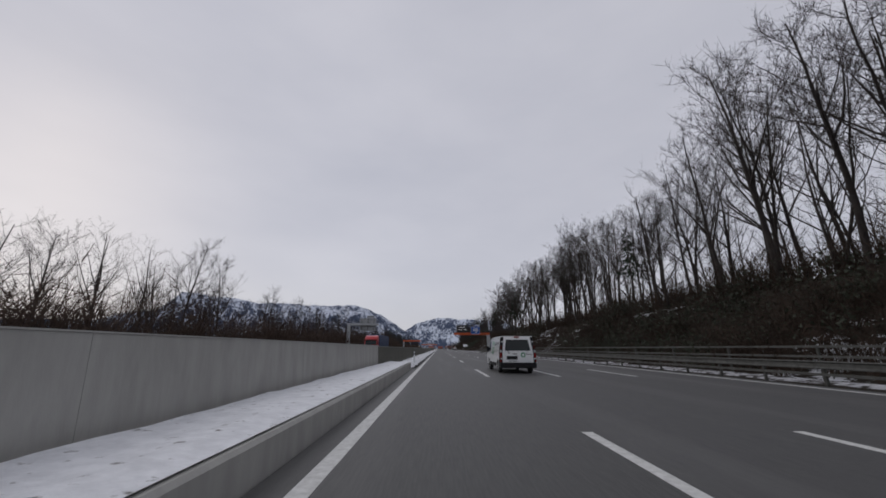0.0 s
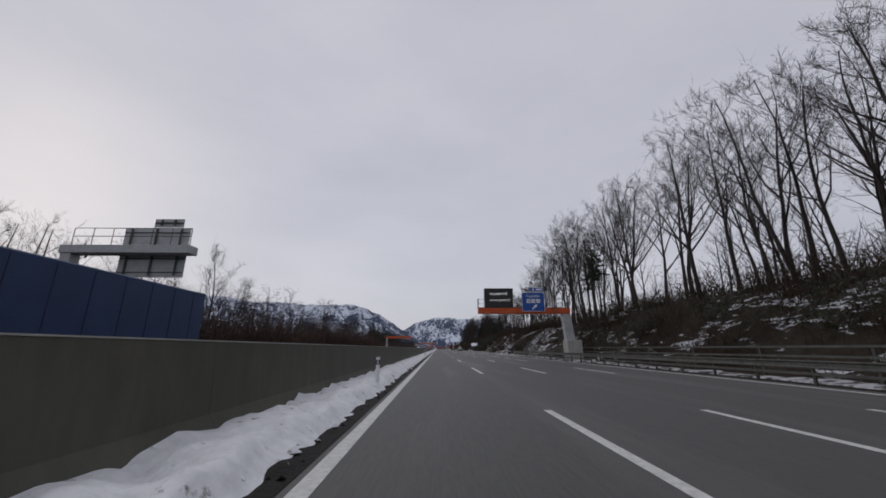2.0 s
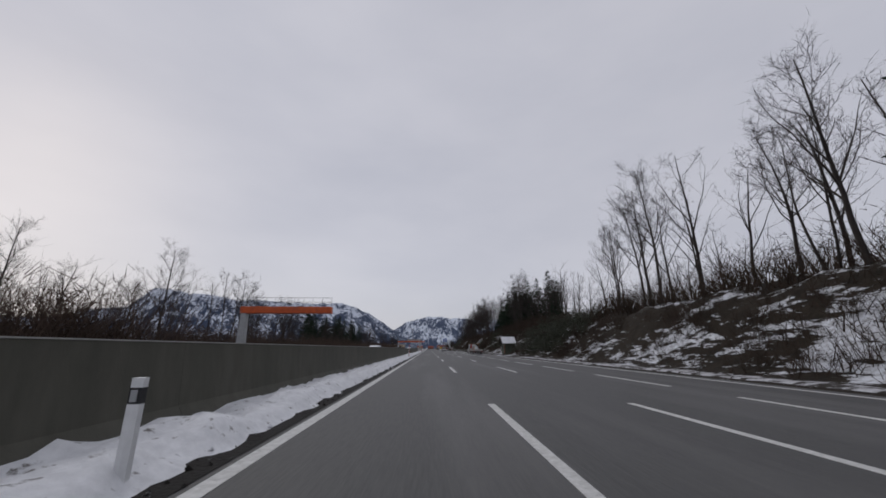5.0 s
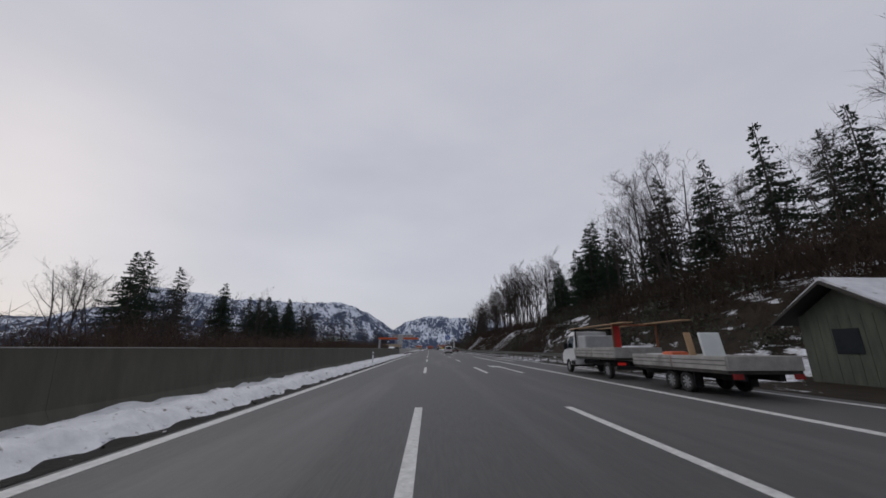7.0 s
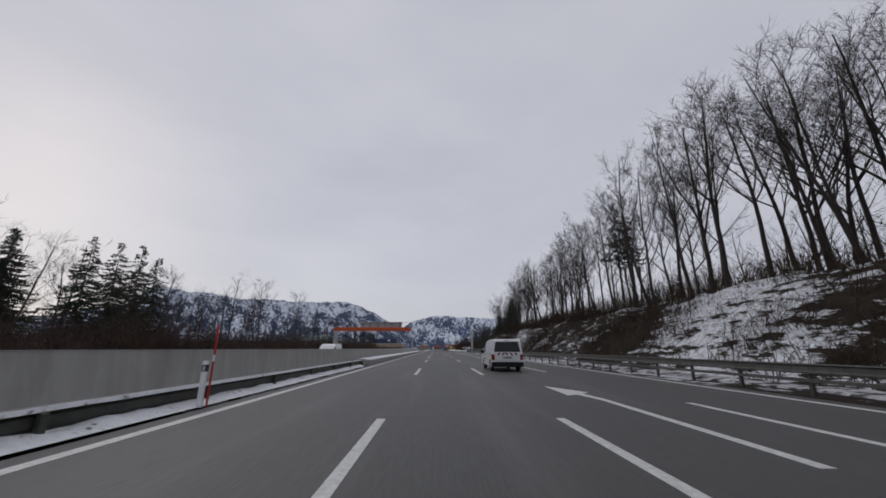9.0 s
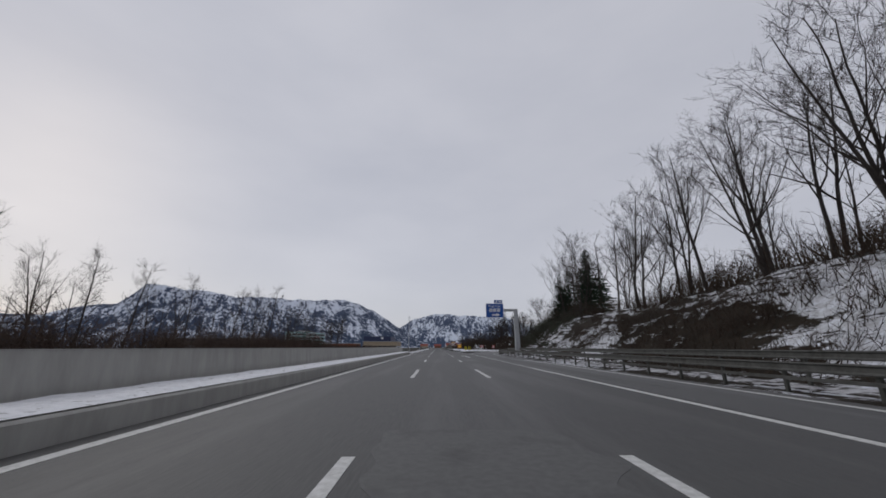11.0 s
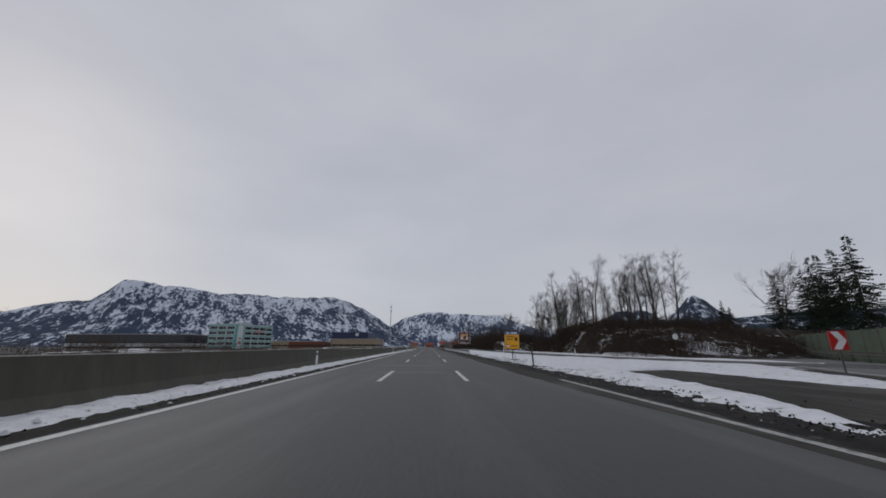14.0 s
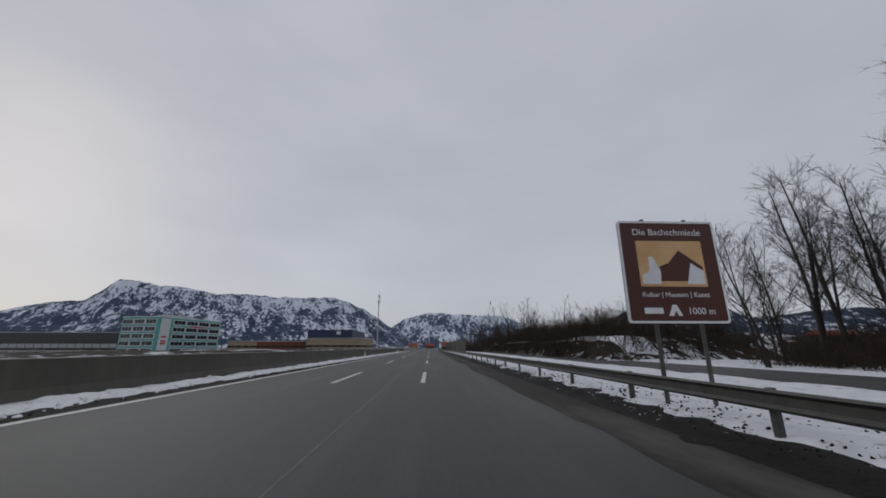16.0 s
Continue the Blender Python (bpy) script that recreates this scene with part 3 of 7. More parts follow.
# ---- mountains ----
def massif(name, centre, profile, r0, r1, r2, seed, label, mat=MOUNTAIN):
    """A ridge round a centre: (bearing, elevation of the crest in degrees) pairs, rough gullies running down the face."""
    az = [p[0] for p in profile]
    el = [p[1] for p in profile]
    bearings = steps(az[0], az[-1], 0.22)
    radii = steps(r0, r1, (r1 - r0) / 34) + steps(r1, r2, (r2 - r1) / 6)[1:]
    v, k = [], len(radii)
    for a in bearings:
        crest = r1 * math.tan(radians(float(np.interp(a, az, el))))
        for r in radii:
            x, y = centre[0] + r * math.sin(radians(a)), centre[1] + r * math.cos(radians(a))
            u = (r - r0) / (r1 - r0) if r < r1 else 1 - 0.8 * (r - r1) / (r2 - r1)
            s = max(0.0, u)
            base = crest * (0.42 * smoothstep(0, 0.55, s) + 0.58 * smoothstep(0.35, 1.0, s))
            gully = abs(noise.noise((x * 0.006, y * 0.003, seed))) + 0.5 * abs(noise.noise((x * 0.016, y * 0.009, seed + 3)))
            fine = noise.noise((x * 0.04, y * 0.03, seed + 5))
            v.append((x, y, -15 + base * (1 - 0.20 * gully * 4 * s * (1.08 - s)) + crest * 0.012 * fine * s))
    f = [(i * k + j, (i + 1) * k + j, (i + 1) * k + j + 1, i * k + j + 1) for i in range(len(bearings) - 1) for j in range(k - 1)]
    tagged(part(name, (v, f), mat, None, "", True), label, "mountain", kind="structure")


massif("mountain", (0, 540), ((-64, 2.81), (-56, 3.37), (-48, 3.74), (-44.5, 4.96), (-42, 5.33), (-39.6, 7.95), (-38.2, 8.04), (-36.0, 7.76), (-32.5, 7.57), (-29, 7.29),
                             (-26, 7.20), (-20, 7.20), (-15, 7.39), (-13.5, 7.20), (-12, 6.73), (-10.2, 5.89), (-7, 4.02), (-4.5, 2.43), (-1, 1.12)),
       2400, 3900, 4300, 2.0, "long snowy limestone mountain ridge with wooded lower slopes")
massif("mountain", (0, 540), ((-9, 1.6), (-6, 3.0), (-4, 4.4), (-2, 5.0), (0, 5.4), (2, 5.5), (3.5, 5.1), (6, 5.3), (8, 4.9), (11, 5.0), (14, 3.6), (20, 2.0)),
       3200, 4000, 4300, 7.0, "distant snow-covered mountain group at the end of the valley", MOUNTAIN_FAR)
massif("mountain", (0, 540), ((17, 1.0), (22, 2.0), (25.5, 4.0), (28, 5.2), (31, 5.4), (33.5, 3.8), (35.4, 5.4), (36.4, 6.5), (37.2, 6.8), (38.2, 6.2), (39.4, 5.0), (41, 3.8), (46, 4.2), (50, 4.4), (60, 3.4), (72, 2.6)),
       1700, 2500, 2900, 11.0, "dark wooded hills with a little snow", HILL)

# ---- trees ----


def mesh_of(name, geo, mat, smooth=False):
    me = bpy.data.meshes.new(name)
    me.from_pydata([tuple(v) for v in geo[0]], [], geo[1])
    me.materials.append(mat)
    if smooth:
        me.shade_smooth()
    return me


def bare_tree(seed, tall, spread, clear=0.3, limbs=12, lean=0.0, stems=1, subs=6, twigs=6, fork=True):
    """Trunk with limbs, and a crown of fine twigs: two heaps of verts and faces."""
    r = random.Random(seed)
    wood, fine = [], []

    def grow(p, d, length, rad, n, up, wob, taper=0.82):
        pts, rr = [Vector(p)], [rad]
        for i in range(n):
            d = (d + Vector((r.gauss(0, wob), r.gauss(0, wob), up + r.gauss(0, wob * 0.4)))).normalized()
            pts.append(pts[-1] + d * length / n)
            rr.append(rad * (1 - taper * (i + 1) / n))
        return pts, rr

    def on(pp, rr, t):
        s = min(t, 0.999) * (len(pp) - 1)
        i = int(s)
        return pp[i].lerp(pp[i + 1], s - i), rr[i] + (rr[i + 1] - rr[i]) * (s - i), (pp[i + 1] - pp[i]).normalized()

    def spray(lp, lr, reach, count):
        """Side shoots with twigs along one limb."""
        for j in range(count):
            s = 0.15 + 0.85 * (j + r.random()) / count
            p2, q2, ax2 = on(lp, lr, s)
            d2 = (Vector((r.gauss(0, 0.62), r.gauss(0, 0.62), r.gauss(0.2, 0.42))) + ax2 * 0.85).normalized()
            ln2 = max(0.8, reach * r.uniform(0.3, 0.6) * (1.1 - 0.4 * s))
            sp, sr = grow(p2, d2, ln2, max(0.011, q2 * 0.45), 2, 0.09, 0.13)
            fine.append(tube(sp, [max(w, 0.005) for w in sr], 3, False))
            for k in range(twigs):
                p3, _, ax3 = on(sp, sr, (k + 0.3 + 0.7 * r.random()) / twigs)
                d3 = (Vector((r.gauss(0, 0.55), r.gauss(0, 0.55), r.gauss(0.25, 0.45))) + ax3 * 0.9).normalized()
                end = p3 + d3 * r.uniform(0.4, 1.15)
                fine.append(spike(p3, end, 0.012, r))
                for e in range(3):
                    p4 = p3.lerp(end, r.uniform(0.15, 0.8))
                    fine.append(spike(p4, p4 + (d3 * 0.8 + Vector((r.gauss(0, 0.5), r.gauss(0, 0.5), r.gauss(0.1, 0.4)))) * r.uniform(0.25, 0.7), 0.009, r))

    for stem in range(stems):
        a = r.uniform(0, 6.28)
        tilt = lean + (0.0 if stems == 1 else 0.13)
        h = tall * r.uniform(0.85, 1.0)
        pts, rad = grow((math.cos(a) * 0.25 * (stems > 1), math.sin(a) * 0.25 * (stems > 1), -0.5), Vector((math.cos(a) * tilt, math.sin(a) * tilt, 1)).normalized(),
                        h * 0.95, tall * (0.0112 if stems == 1 else 0.0088), 9, 0.05, 0.045)
        wood.append(tube(pts, [max(q, 0.016) for q in rad], 6, False))
        n_limbs = max(5, limbs // stems + 2 * (stems > 1))
        for i in range(n_limbs):
            t = clear + (0.98 - clear) * (i + r.random()) / n_limbs
            p, q, axis = on(pts, rad, t)
            b = i * 2.4 + r.uniform(-0.6, 0.6)
            big = fork and i < 4
            reach = tall * spread * (1.25 - 0.85 * t) * r.uniform(0.7, 1.2) * (1.45 if big else 1.0)
            d = (Vector((math.cos(b), math.sin(b), 0)) * r.uniform(0.7, 1.05) + axis * (r.uniform(0.9, 1.4) if big else r.uniform(0.5, 1.05))).normalized()
            lp, lr = grow(p, d, reach, max(0.02, q * (0.62 if big else 0.45)), 5, 0.09, 0.10, 0.88)
            wood.append(tube(lp, [max(w, 0.009) for w in lr], 4, False))
            spray(lp, lr, reach * (0.8 if big else 1), subs + 2 if big else subs)
    return join(*wood), join(*fine)


def spike(p, q, w, r):
    """A slender tapered twig, one face."""
    d = (q - p).cross(Vector((r.gauss(0, 1), r.gauss(0, 1), r.gauss(0, 1))))
    d = d.normalized() * w if d.length > 1e-6 else Vector((w, 0, 0))
    return [p - d, p + d, q], [(0, 1, 2)]


def tree_meshes(*a, **k):
    wood, fine = bare_tree(*a, **k)
    return mesh_of("trunk", wood, BARK, True), mesh_of("crown", fine, TWIG)


def conifer_meshes(seed, tall, width, bare=0.12, gaps=0.0):
    """A conifer: drooping boughs in whorls, each hung with many small ragged sprays of needles."""
    r = random.Random(seed)
    trunk = tube(((0, 0, -0.4), (0.05, 0, tall * 0.5), (0, 0.05, tall)), (tall * 0.012, tall * 0.008, 0.02), 7, False)
    v, f = [], []
    z = tall * bare
    while z < tall * 0.995:
        u = 1 - (z / tall - bare) / (1 - bare)
        reach = width * min(1.0, u * 1.25) ** 0.85 * r.uniform(0.7, 1.15) + 0.12
        for i in range(9 if u > 0.3 else 6):
            if r.random() < gaps:
                continue
            a = r.uniform(0, 2 * math.pi)
            ln = reach * r.uniform(0.55, 1.12)
            ca, sa = math.cos(a), math.sin(a)
            n = max(2, int(ln / 0.24))
            zz = z + r.uniform(-0.25, 0.25)
            rise = r.uniform(-0.45, -0.10)
            for j in range(n):
                r0 = ln * (j + r.uniform(0.3, 0.9)) / n
                pz = zz + rise * r0 + 0.30 * max(0, r0 - ln * 0.65)
                half = (0.07 + 0.22 * (1 - j / n) * min(1.2, ln)) * r.uniform(0.4, 1.2)
                for side in (-1, 1):
                    b = len(v)
                    out = r.uniform(0.12, 0.45)
                    v += [(ca * r0 + r.uniform(-0.05, 0.05), sa * r0, pz + 0.05),
                          (ca * (r0 + out) - sa * side * half, sa * (r0 + out) + ca * side * half, pz - r.uniform(0.0, 0.32)),
                          (ca * (r0 + 0.15) - sa * side * half * 0.3, sa * (r0 + 0.15) + ca * side * half * 0.3, pz - r.uniform(0.04, 0.18))]
                    f.append((b, b + 1, b + 2))
                b = len(v)
                v += [(ca * r0, sa * r0, pz), (ca * (r0 + 0.3), sa * (r0 + 0.3), pz + r.uniform(-0.1, 0.12)), (ca * (r0 + 0.1), sa * (r0 + 0.1), pz - r.uniform(0.12, 0.34))]
                f.append((b, b + 1, b + 2))
        z += 0.36 * r.uniform(0.8, 1.2)
    return mesh_of("trunk", trunk, BARK, True), mesh_of("crown", (v, f), NEEDLE)


def plant(kind, meshes, x, y, z, scale, turn, label, group, tilt=0.0):
    t = new(kind)
    t.empty_display_size = 0.3
    t.matrix_basis = pose(x, y, z, 0, tilt, 0) @ pose(0, 0, 0, 0, 0, turn) @ Matrix.Diagonal((scale, scale, scale, 1))
    tagged(t, label, "tree", group)
    for me in meshes:
        c = new(me.name.split(".")[0], me)
        c.parent = t
    return t


TALL = [tree_meshes(11 + i, 17.0, (0.29, 0.34, 0.33, 0.30, 0.36, 0.31)[i], (0.28, 0.34, 0.24, 0.38, 0.30, 0.26)[i], 14, 0.03, (1, 1, 2, 1, 1, 2)[i]) for i in range(6)]
SLIM = [tree_meshes(31 + i, 14.0, 0.20, 0.30, 13, 0.03, 1, 5, 5, False) for i in range(4)]
ROUND = [tree_meshes(41 + i, 11.0, 0.40, 0.20, 13, 0.02, (1, 2, 1)[i], 7) for i in range(3)]
SPRUCE = [conifer_meshes(71 + i, 15.0, 3.3 + 0.5 * i, 0.04 + 0.03 * i, 0.10) for i in range(3)]
PINE = [conifer_meshes(91 + i, 16.0, 1.9 + 0.3 * i, 0.50 - 0.06 * i, 0.45) for i in range(2)]
LIGHT = [join(*bare_tree(61 + i, 16.0, 0.30, 0.3, 9, 0.03, 1, 4, 3)) for i in range(5)]

rng = random.Random(5)
R_TREE = "bare grey-brown deciduous tree on the snowy bank"
L_TREE = "bare thin deciduous tree behind the oncoming carriageway"


def foot_of(y):
    return 17.2 + (0 if y < 455 else 0.0036 * (y - 455) ** 2)


# the wood on the bank: a loose row of single trees, more wood behind as one mass
second_row = []
for off, gap in ((10.5, 3.2), (15.0, 6.2)):
    y = 10.0
    while y < 474:
        x = foot_of(y) + off + rng.uniform(-2.0, 2.2)
        thin = 0.06
        if 203 < y < 236:
            thin = 0.35
        if 268 < y < 340:
            thin = 0.62
        if 236 <= y <= 268:
            thin = 0.94
        if rng.random() > thin:
            m = TALL[rng.randrange(6)] if rng.random() < 0.85 else ROUND[rng.randrange(3)]
            size = rng.uniform(0.80, 1.08) * float(np.interp(y, (20, 45, 65, 90, 105, 130, 163, 174, 185, 200, 215, 240, 330, 350, 375, 400, 445, 470), (1.38, 1.15, 1.15, 1.15, 1.25, 1.42, 1.28, 1.0, 0.86, 0.93, 1.12, 0.98, 0.95, 1.18, 0.98, 0.95, 1.02, 0.98)))
            turn, lean = rng.uniform(0, 360), rng.uniform(-5, 2)
            if off > 12:
                second_row.append((x, y, size * 17 / 16))
            elif not 298 < y < 336:
                plant("bare_tree", m, x, y, land(x, y) - 0.1, size, turn, R_TREE, "trees on the bank", lean)
        y += gap * (0.72 if y < 90 else 1.0) * rng.uniform(0.6, 1.4)
grove = random.Random(19)
for x, y, top in ((30.0, 300.5, 23.5), (30.3, 296.2, 26.5), (29.6, 291.8, 25), (31.5, 290.2, 25.5), (31, 337.5, 25), (28.3, 341, 19.5), (27.2, 346, 19.5), (28.2, 351, 24), (30.5, 344, 24), (33.5, 341, 25), (26.4, 357, 22.5), (29.5, 363, 24.5), (27.5, 369, 22), (28.2, 380, 23),
                  (27, 388, 22), (29, 396, 23.5), (34.5, 349, 25), (26.8, 407, 21.5), (28.5, 418, 23), (27.3, 431, 22)):
    plant("bare_tree", TALL[grove.randrange(6)], x, y, land(x, y) - 0.1, (top - land(x, y)) / 17.0, grove.uniform(0, 360), R_TREE, "trees on the bank", grove.uniform(-5, 2))
for x, y, top in ((27, 261, 15.0), (29.8, 264.5, 17.8), (31.5, 269, 18.5), (29, 273, 16.5)):
    plant("bare_tree", ROUND[grove.randrange(3)], x, y, land(x, y) - 0.1, (top - land(x, y)) / 11.0, grove.uniform(0, 360), "round-crowned bare tree above a dark timber hut", "trees on the bank", 0)
for x, y, top, m in ((36.5, 489, 22.5, ROUND[0]), (39, 502, 18.5, ROUND[2]), (37, 497, 15, ROUND[1]), (41.5, 511, 18.0, TALL[1]), (43.5, 521, 16.5, ROUND[0]), (47, 525, 16.5, ROUND[2]),
                     (40, 515, 14, ROUND[1]), (46, 531, 13, TALL[4]), (38, 484, 19, TALL[3]), (39, 520.6, 18.5, ROUND[1])):
    z = land(x, y) - 0.1
    plant("bare_tree", m, x, y, z, (top - z) / (11 if m in ROUND else 16.5), rng.uniform(0, 360), "round-crowned bare tree at the end of the bank", "trees on the bank", 0)


def wood(name, spots, label):
    v, f, k = [], [], 0
    for x, y, s in spots:
        geo = LIGHT[rng.randrange(5)]
        m = pose(x, y, land(x, y) - 0.2, 0, 0, rng.uniform(0, 360)) @ Matrix.Diagonal((s, s, s, 1))
        a = np.array([tuple(p) for p in geo[0]]) @ np.array(m.to_3x3()).T + np.array(m.translation)
        v.extend(map(tuple, a))
        f.extend([tuple(i + k for i in q) for q in geo[1]])
        k += len(geo[0])
    tagged(part(name, (v, f), TWIG), label, "woodland", kind="stuff")


spots = []
for i in range(125):
    y = rng.uniform(10, 480)
    if 205 < y < 235 and rng.random() < 0.7:
        continue
    spots.append((foot_of(y) + rng.uniform(19, 44), y, rng.uniform(0.8, 1.1) * (1.1 if y < 130 else 0.9 if y < 440 else 0.7)))
wood("woodland", spots + second_row, "grey leafless woodland covering the top of the bank")
spots = [(rng.uniform(-62, -34), rng.uniform(15, 510), rng.uniform(0.6, 0.85)) for i in range(85)]
spots += [(rng.uniform(-90, -40), rng.uniform(480, 620), rng.uniform(0.5, 0.7)) for i in range(8)]
spots += [(grove.uniform(-47, -32), grove.uniform(268, 420), grove.uniform(0.72, 0.98)) for i in range(34)]
spots += [(grove.uniform(-36, -25), grove.uniform(15, 268), grove.uniform(0.5, 0.78)) for i in range(75)]
wood("woodland", spots, "grey leafless woodland beyond the oncoming carriageway")
spots = [(rng.uniform(14.5, 40) + 0.02 * (y - 690), y, rng.uniform(0.4, 0.62)) for y in [rng.uniform(690, 960) for i in range(55)]]
spots += [(grove.uniform(21, 46) + 0.05 * (y - 690), y, grove.uniform(0.62, 0.95)) for y in [grove.uniform(670, 860) for i in range(60)]]
spots += [(rng.uniform(-130, -60), rng.uniform(900, 1100), rng.uniform(0.4, 0.6)) for i in range(12)]
spots += [(grove.uniform(28, 42), grove.uniform(624, 680), grove.uniform(0.3, 0.42)) for i in range(20)]
wood("woodland", spots, "distant leafless trees along the motorway")

# conifers: place and height of the tip
for x, y, top in ((35.3, 282.8, 23.5), (33.5, 288, 22.0), (31.9, 294, 22.8), (33, 298, 19), (28.6, 260.2, 12.2), (29.5, 258.0, 10.2), (33.5, 274, 19), (31.5, 287, 18), (29.2, 324.5, 15.5), (30.4, 327.6, 18), (28.6, 329.5, 13), (29.8, 310.8, 21.5), (32.5, 314.9, 24.0), (34, 318, 22.5), (31.5, 321, 20.5), (30.2, 306, 16),
                  (31.3, 330.6, 20.0), (33.5, 334, 18), (36, 278, 19.5), (34, 325, 20), (30.5, 317, 18), (33.5, 309, 21), (35.5, 322, 22), (36, 315, 23), (33, 469, 20.0), (34.5, 474, 21.0), (36, 478, 19.5), (32.5, 463, 16), (29.8, 476.5, 16.5), (33.0, 479.5, 18.0), (28.8, 473, 13.5),
                  (68.3, 561, 18.0), (71, 566, 17.0), (65, 566, 13.5), (75, 572, 17.5), (79, 577, 18.5), (72, 578, 15), (58, 575, 9.5), (61, 577, 8.5)):
    z = land(x, y) - 0.1
    plant("spruce", SPRUCE[rng.randrange(3)], x, y, z, (top - z) / 15, rng.uniform(0, 360), "dark green spruce among bare trees", "conifers")
for x, y, k in ((28, 137, 0.9), (30, 141, 1.0), (26.5, 131, 0.85), (30, 376, 1.05), (29, 371, 0.8), (28, 182, 0.9), (28, 191, 0.95), (29.5, 186, 1.0), (30, 196, 0.95), (27, 52, 0.8), (29, 15, 0.85)):
    plant("pine", PINE[rng.randrange(2)], x, y, land(x, y) - 0.1, k, rng.uniform(0, 360), "tall pine with a high dark crown", "conifers")

# the nearer trees behind the oncoming carriageway
y = 8.0
while y < 536:
    x = -28.0 + rng.uniform(-4.0, 2.0)
    dense = 0.08 if y < 262 or 330 < y < 530 else 0.5
    if rng.random() > dense:
        m = (TALL, SLIM, ROUND)[rng.choice((0, 1, 1, 1, 2))]
        plant("bare_tree", m[rng.randrange(len(m))], x, y, land(x, y) - 0.1, rng.uniform(0.6, 0.9), rng.uniform(0, 360), L_TREE, "trees beyond the median",
              rng.uniform(-3, 4))
    y += (3.7 if y < 262 else 5.2) * rng.uniform(0.5, 1.5)
for x, y, h in ((-35, 339, 12), (-41, 353, 14), (-34.7, 351, 13.5), (-46.7, 354, 14.5), (-51, 396, 18), (-49, 389, 18.5), (-30, 330, 10), (-38, 372, 14), (-44, 365, 14),
                (-33, 363, 12), (-40, 345, 13), (-43, 335, 13), (-52, 372, 16), (-36, 300, 13), (-40, 307, 15), (-34, 318, 12), (-45, 322, 15.5)):
    plant("spruce", SPRUCE[rng.randrange(3)], x, y, land(x, y) - 0.1, h / 15, rng.uniform(0, 360), "dark spruce beyond the oncoming lanes", "conifers")
for x, y, top in ((-28, 459, 8), (-28.5, 466, 12), (-28, 469.5, 13.5), (-29, 478, 9), (-28, 484, 11.5), (-27.5, 505.5, 9), (-28, 510.5, 9.5), (-28.5, 513, 10.5), (-28, 524.5, 12.5), (-30, 518, 9)):
    m = (TALL, SLIM)[rng.randrange(2)]
    plant("bare_tree", m[rng.randrange(4)], x, y, land(x, y) - 0.1, (top - land(x, y)) / (16.0 if m is TALL else 13.5), rng.uniform(0, 360), L_TREE, "trees beyond the median", rng.uniform(-4, 4))
# slim trees on the mound after the ramp
for i in range(44):
    y = 566 + 46 * (i + rng.random()) / 44
    x = rng.uniform(33.5, 50)
    m = SLIM[rng.randrange(4)]
    plant("bare_tree", m, x, y, land(x, y) - 0.1, rng.uniform(0.72, 1.05) * float(np.interp(y, (566, 590, 600, 612), (1.1, 1.12, 1.3, 1.22))), rng.uniform(0, 360), "slim bare tree on a low snowy mound", "trees on the mound",
          rng.uniform(-4, 4))
for i in range(14):
    x, y = rng.uniform(36, 54), rng.uniform(594, 614)
    plant("bare_tree", SLIM[rng.randrange(4)], x, y, land(x, y) - 0.1, rng.uniform(0.6, 0.95), rng.uniform(0, 360), "slim bare tree on a low snowy mound", "trees on the mound",
          rng.uniform(-3, 3))
for x, y, k in ((27.7, 605.0, 0.95), (35.2, 612.5, 0.85), (40, 607, 1.0), (66, 572, 1.2), (32.5, 602, 0.95), (37, 599, 1.1)):
    plant("bare_tree", ROUND[rng.randrange(3)], x, y, land(x, y) - 0.1, k, rng.uniform(0, 360), "spreading bare tree beside the snowy slip road", "trees on the mound")


# undergrowth: dense thickets of thin stems, too many to count
def thicket(name, spots, mat, label, stems, seed):
    """spots: x, y, height, spread. Each clump is a spray of tapered stems with side twigs."""
    r = np.random.default_rng(seed)
    base = np.array([(x, y, land(x, y) - 0.05) for x, y, h, w in spots]).repeat(stems, 0)
    tall = np.array([h for x, y, h, w in spots]).repeat(stems)
    wide = np.array([w for x, y, h, w in spots]).repeat(stems)
    n = len(base)
    foot = base + np.c_[r.normal(0, 0.5, (n, 2)) * wide[:, None], np.zeros(n)]
    tip = foot + np.c_[r.normal(0, 0.30, (n, 2)) * tall[:, None], tall * r.uniform(0.4, 1.0, n)]
    a, b, w = [foot], [tip], [np.full(n, 0.024) * (0.6 + 0.25 * tall)]
    for k in range(3):
        t = r.uniform(0.25, 0.95, (n, 1))
        p = foot + (tip - foot) * t
        a.append(p)
        b.append(p + np.c_[r.normal(0, 0.22, (n, 2)), r.uniform(0.02, 0.38, n)] * tall[:, None] ** 0.7)
        w.append(np.full(n, 0.0145) * (0.6 + 0.25 * tall))
    a, b, w = np.concatenate(a), np.concatenate(b), np.concatenate(w)
    d = np.cross(b - a, r.normal(0, 1, a.shape))
    d *= (w / np.maximum(1e-6, np.linalg.norm(d, axis=1)))[:, None]
    v = np.stack((a - d, a + d, b), 1).reshape(-1, 3)
    f = np.arange(len(v)).reshape(-1, 3)
    tagged(part(name, (v.tolist(), f.tolist()), mat, None), label, "bushes", kind="stuff")


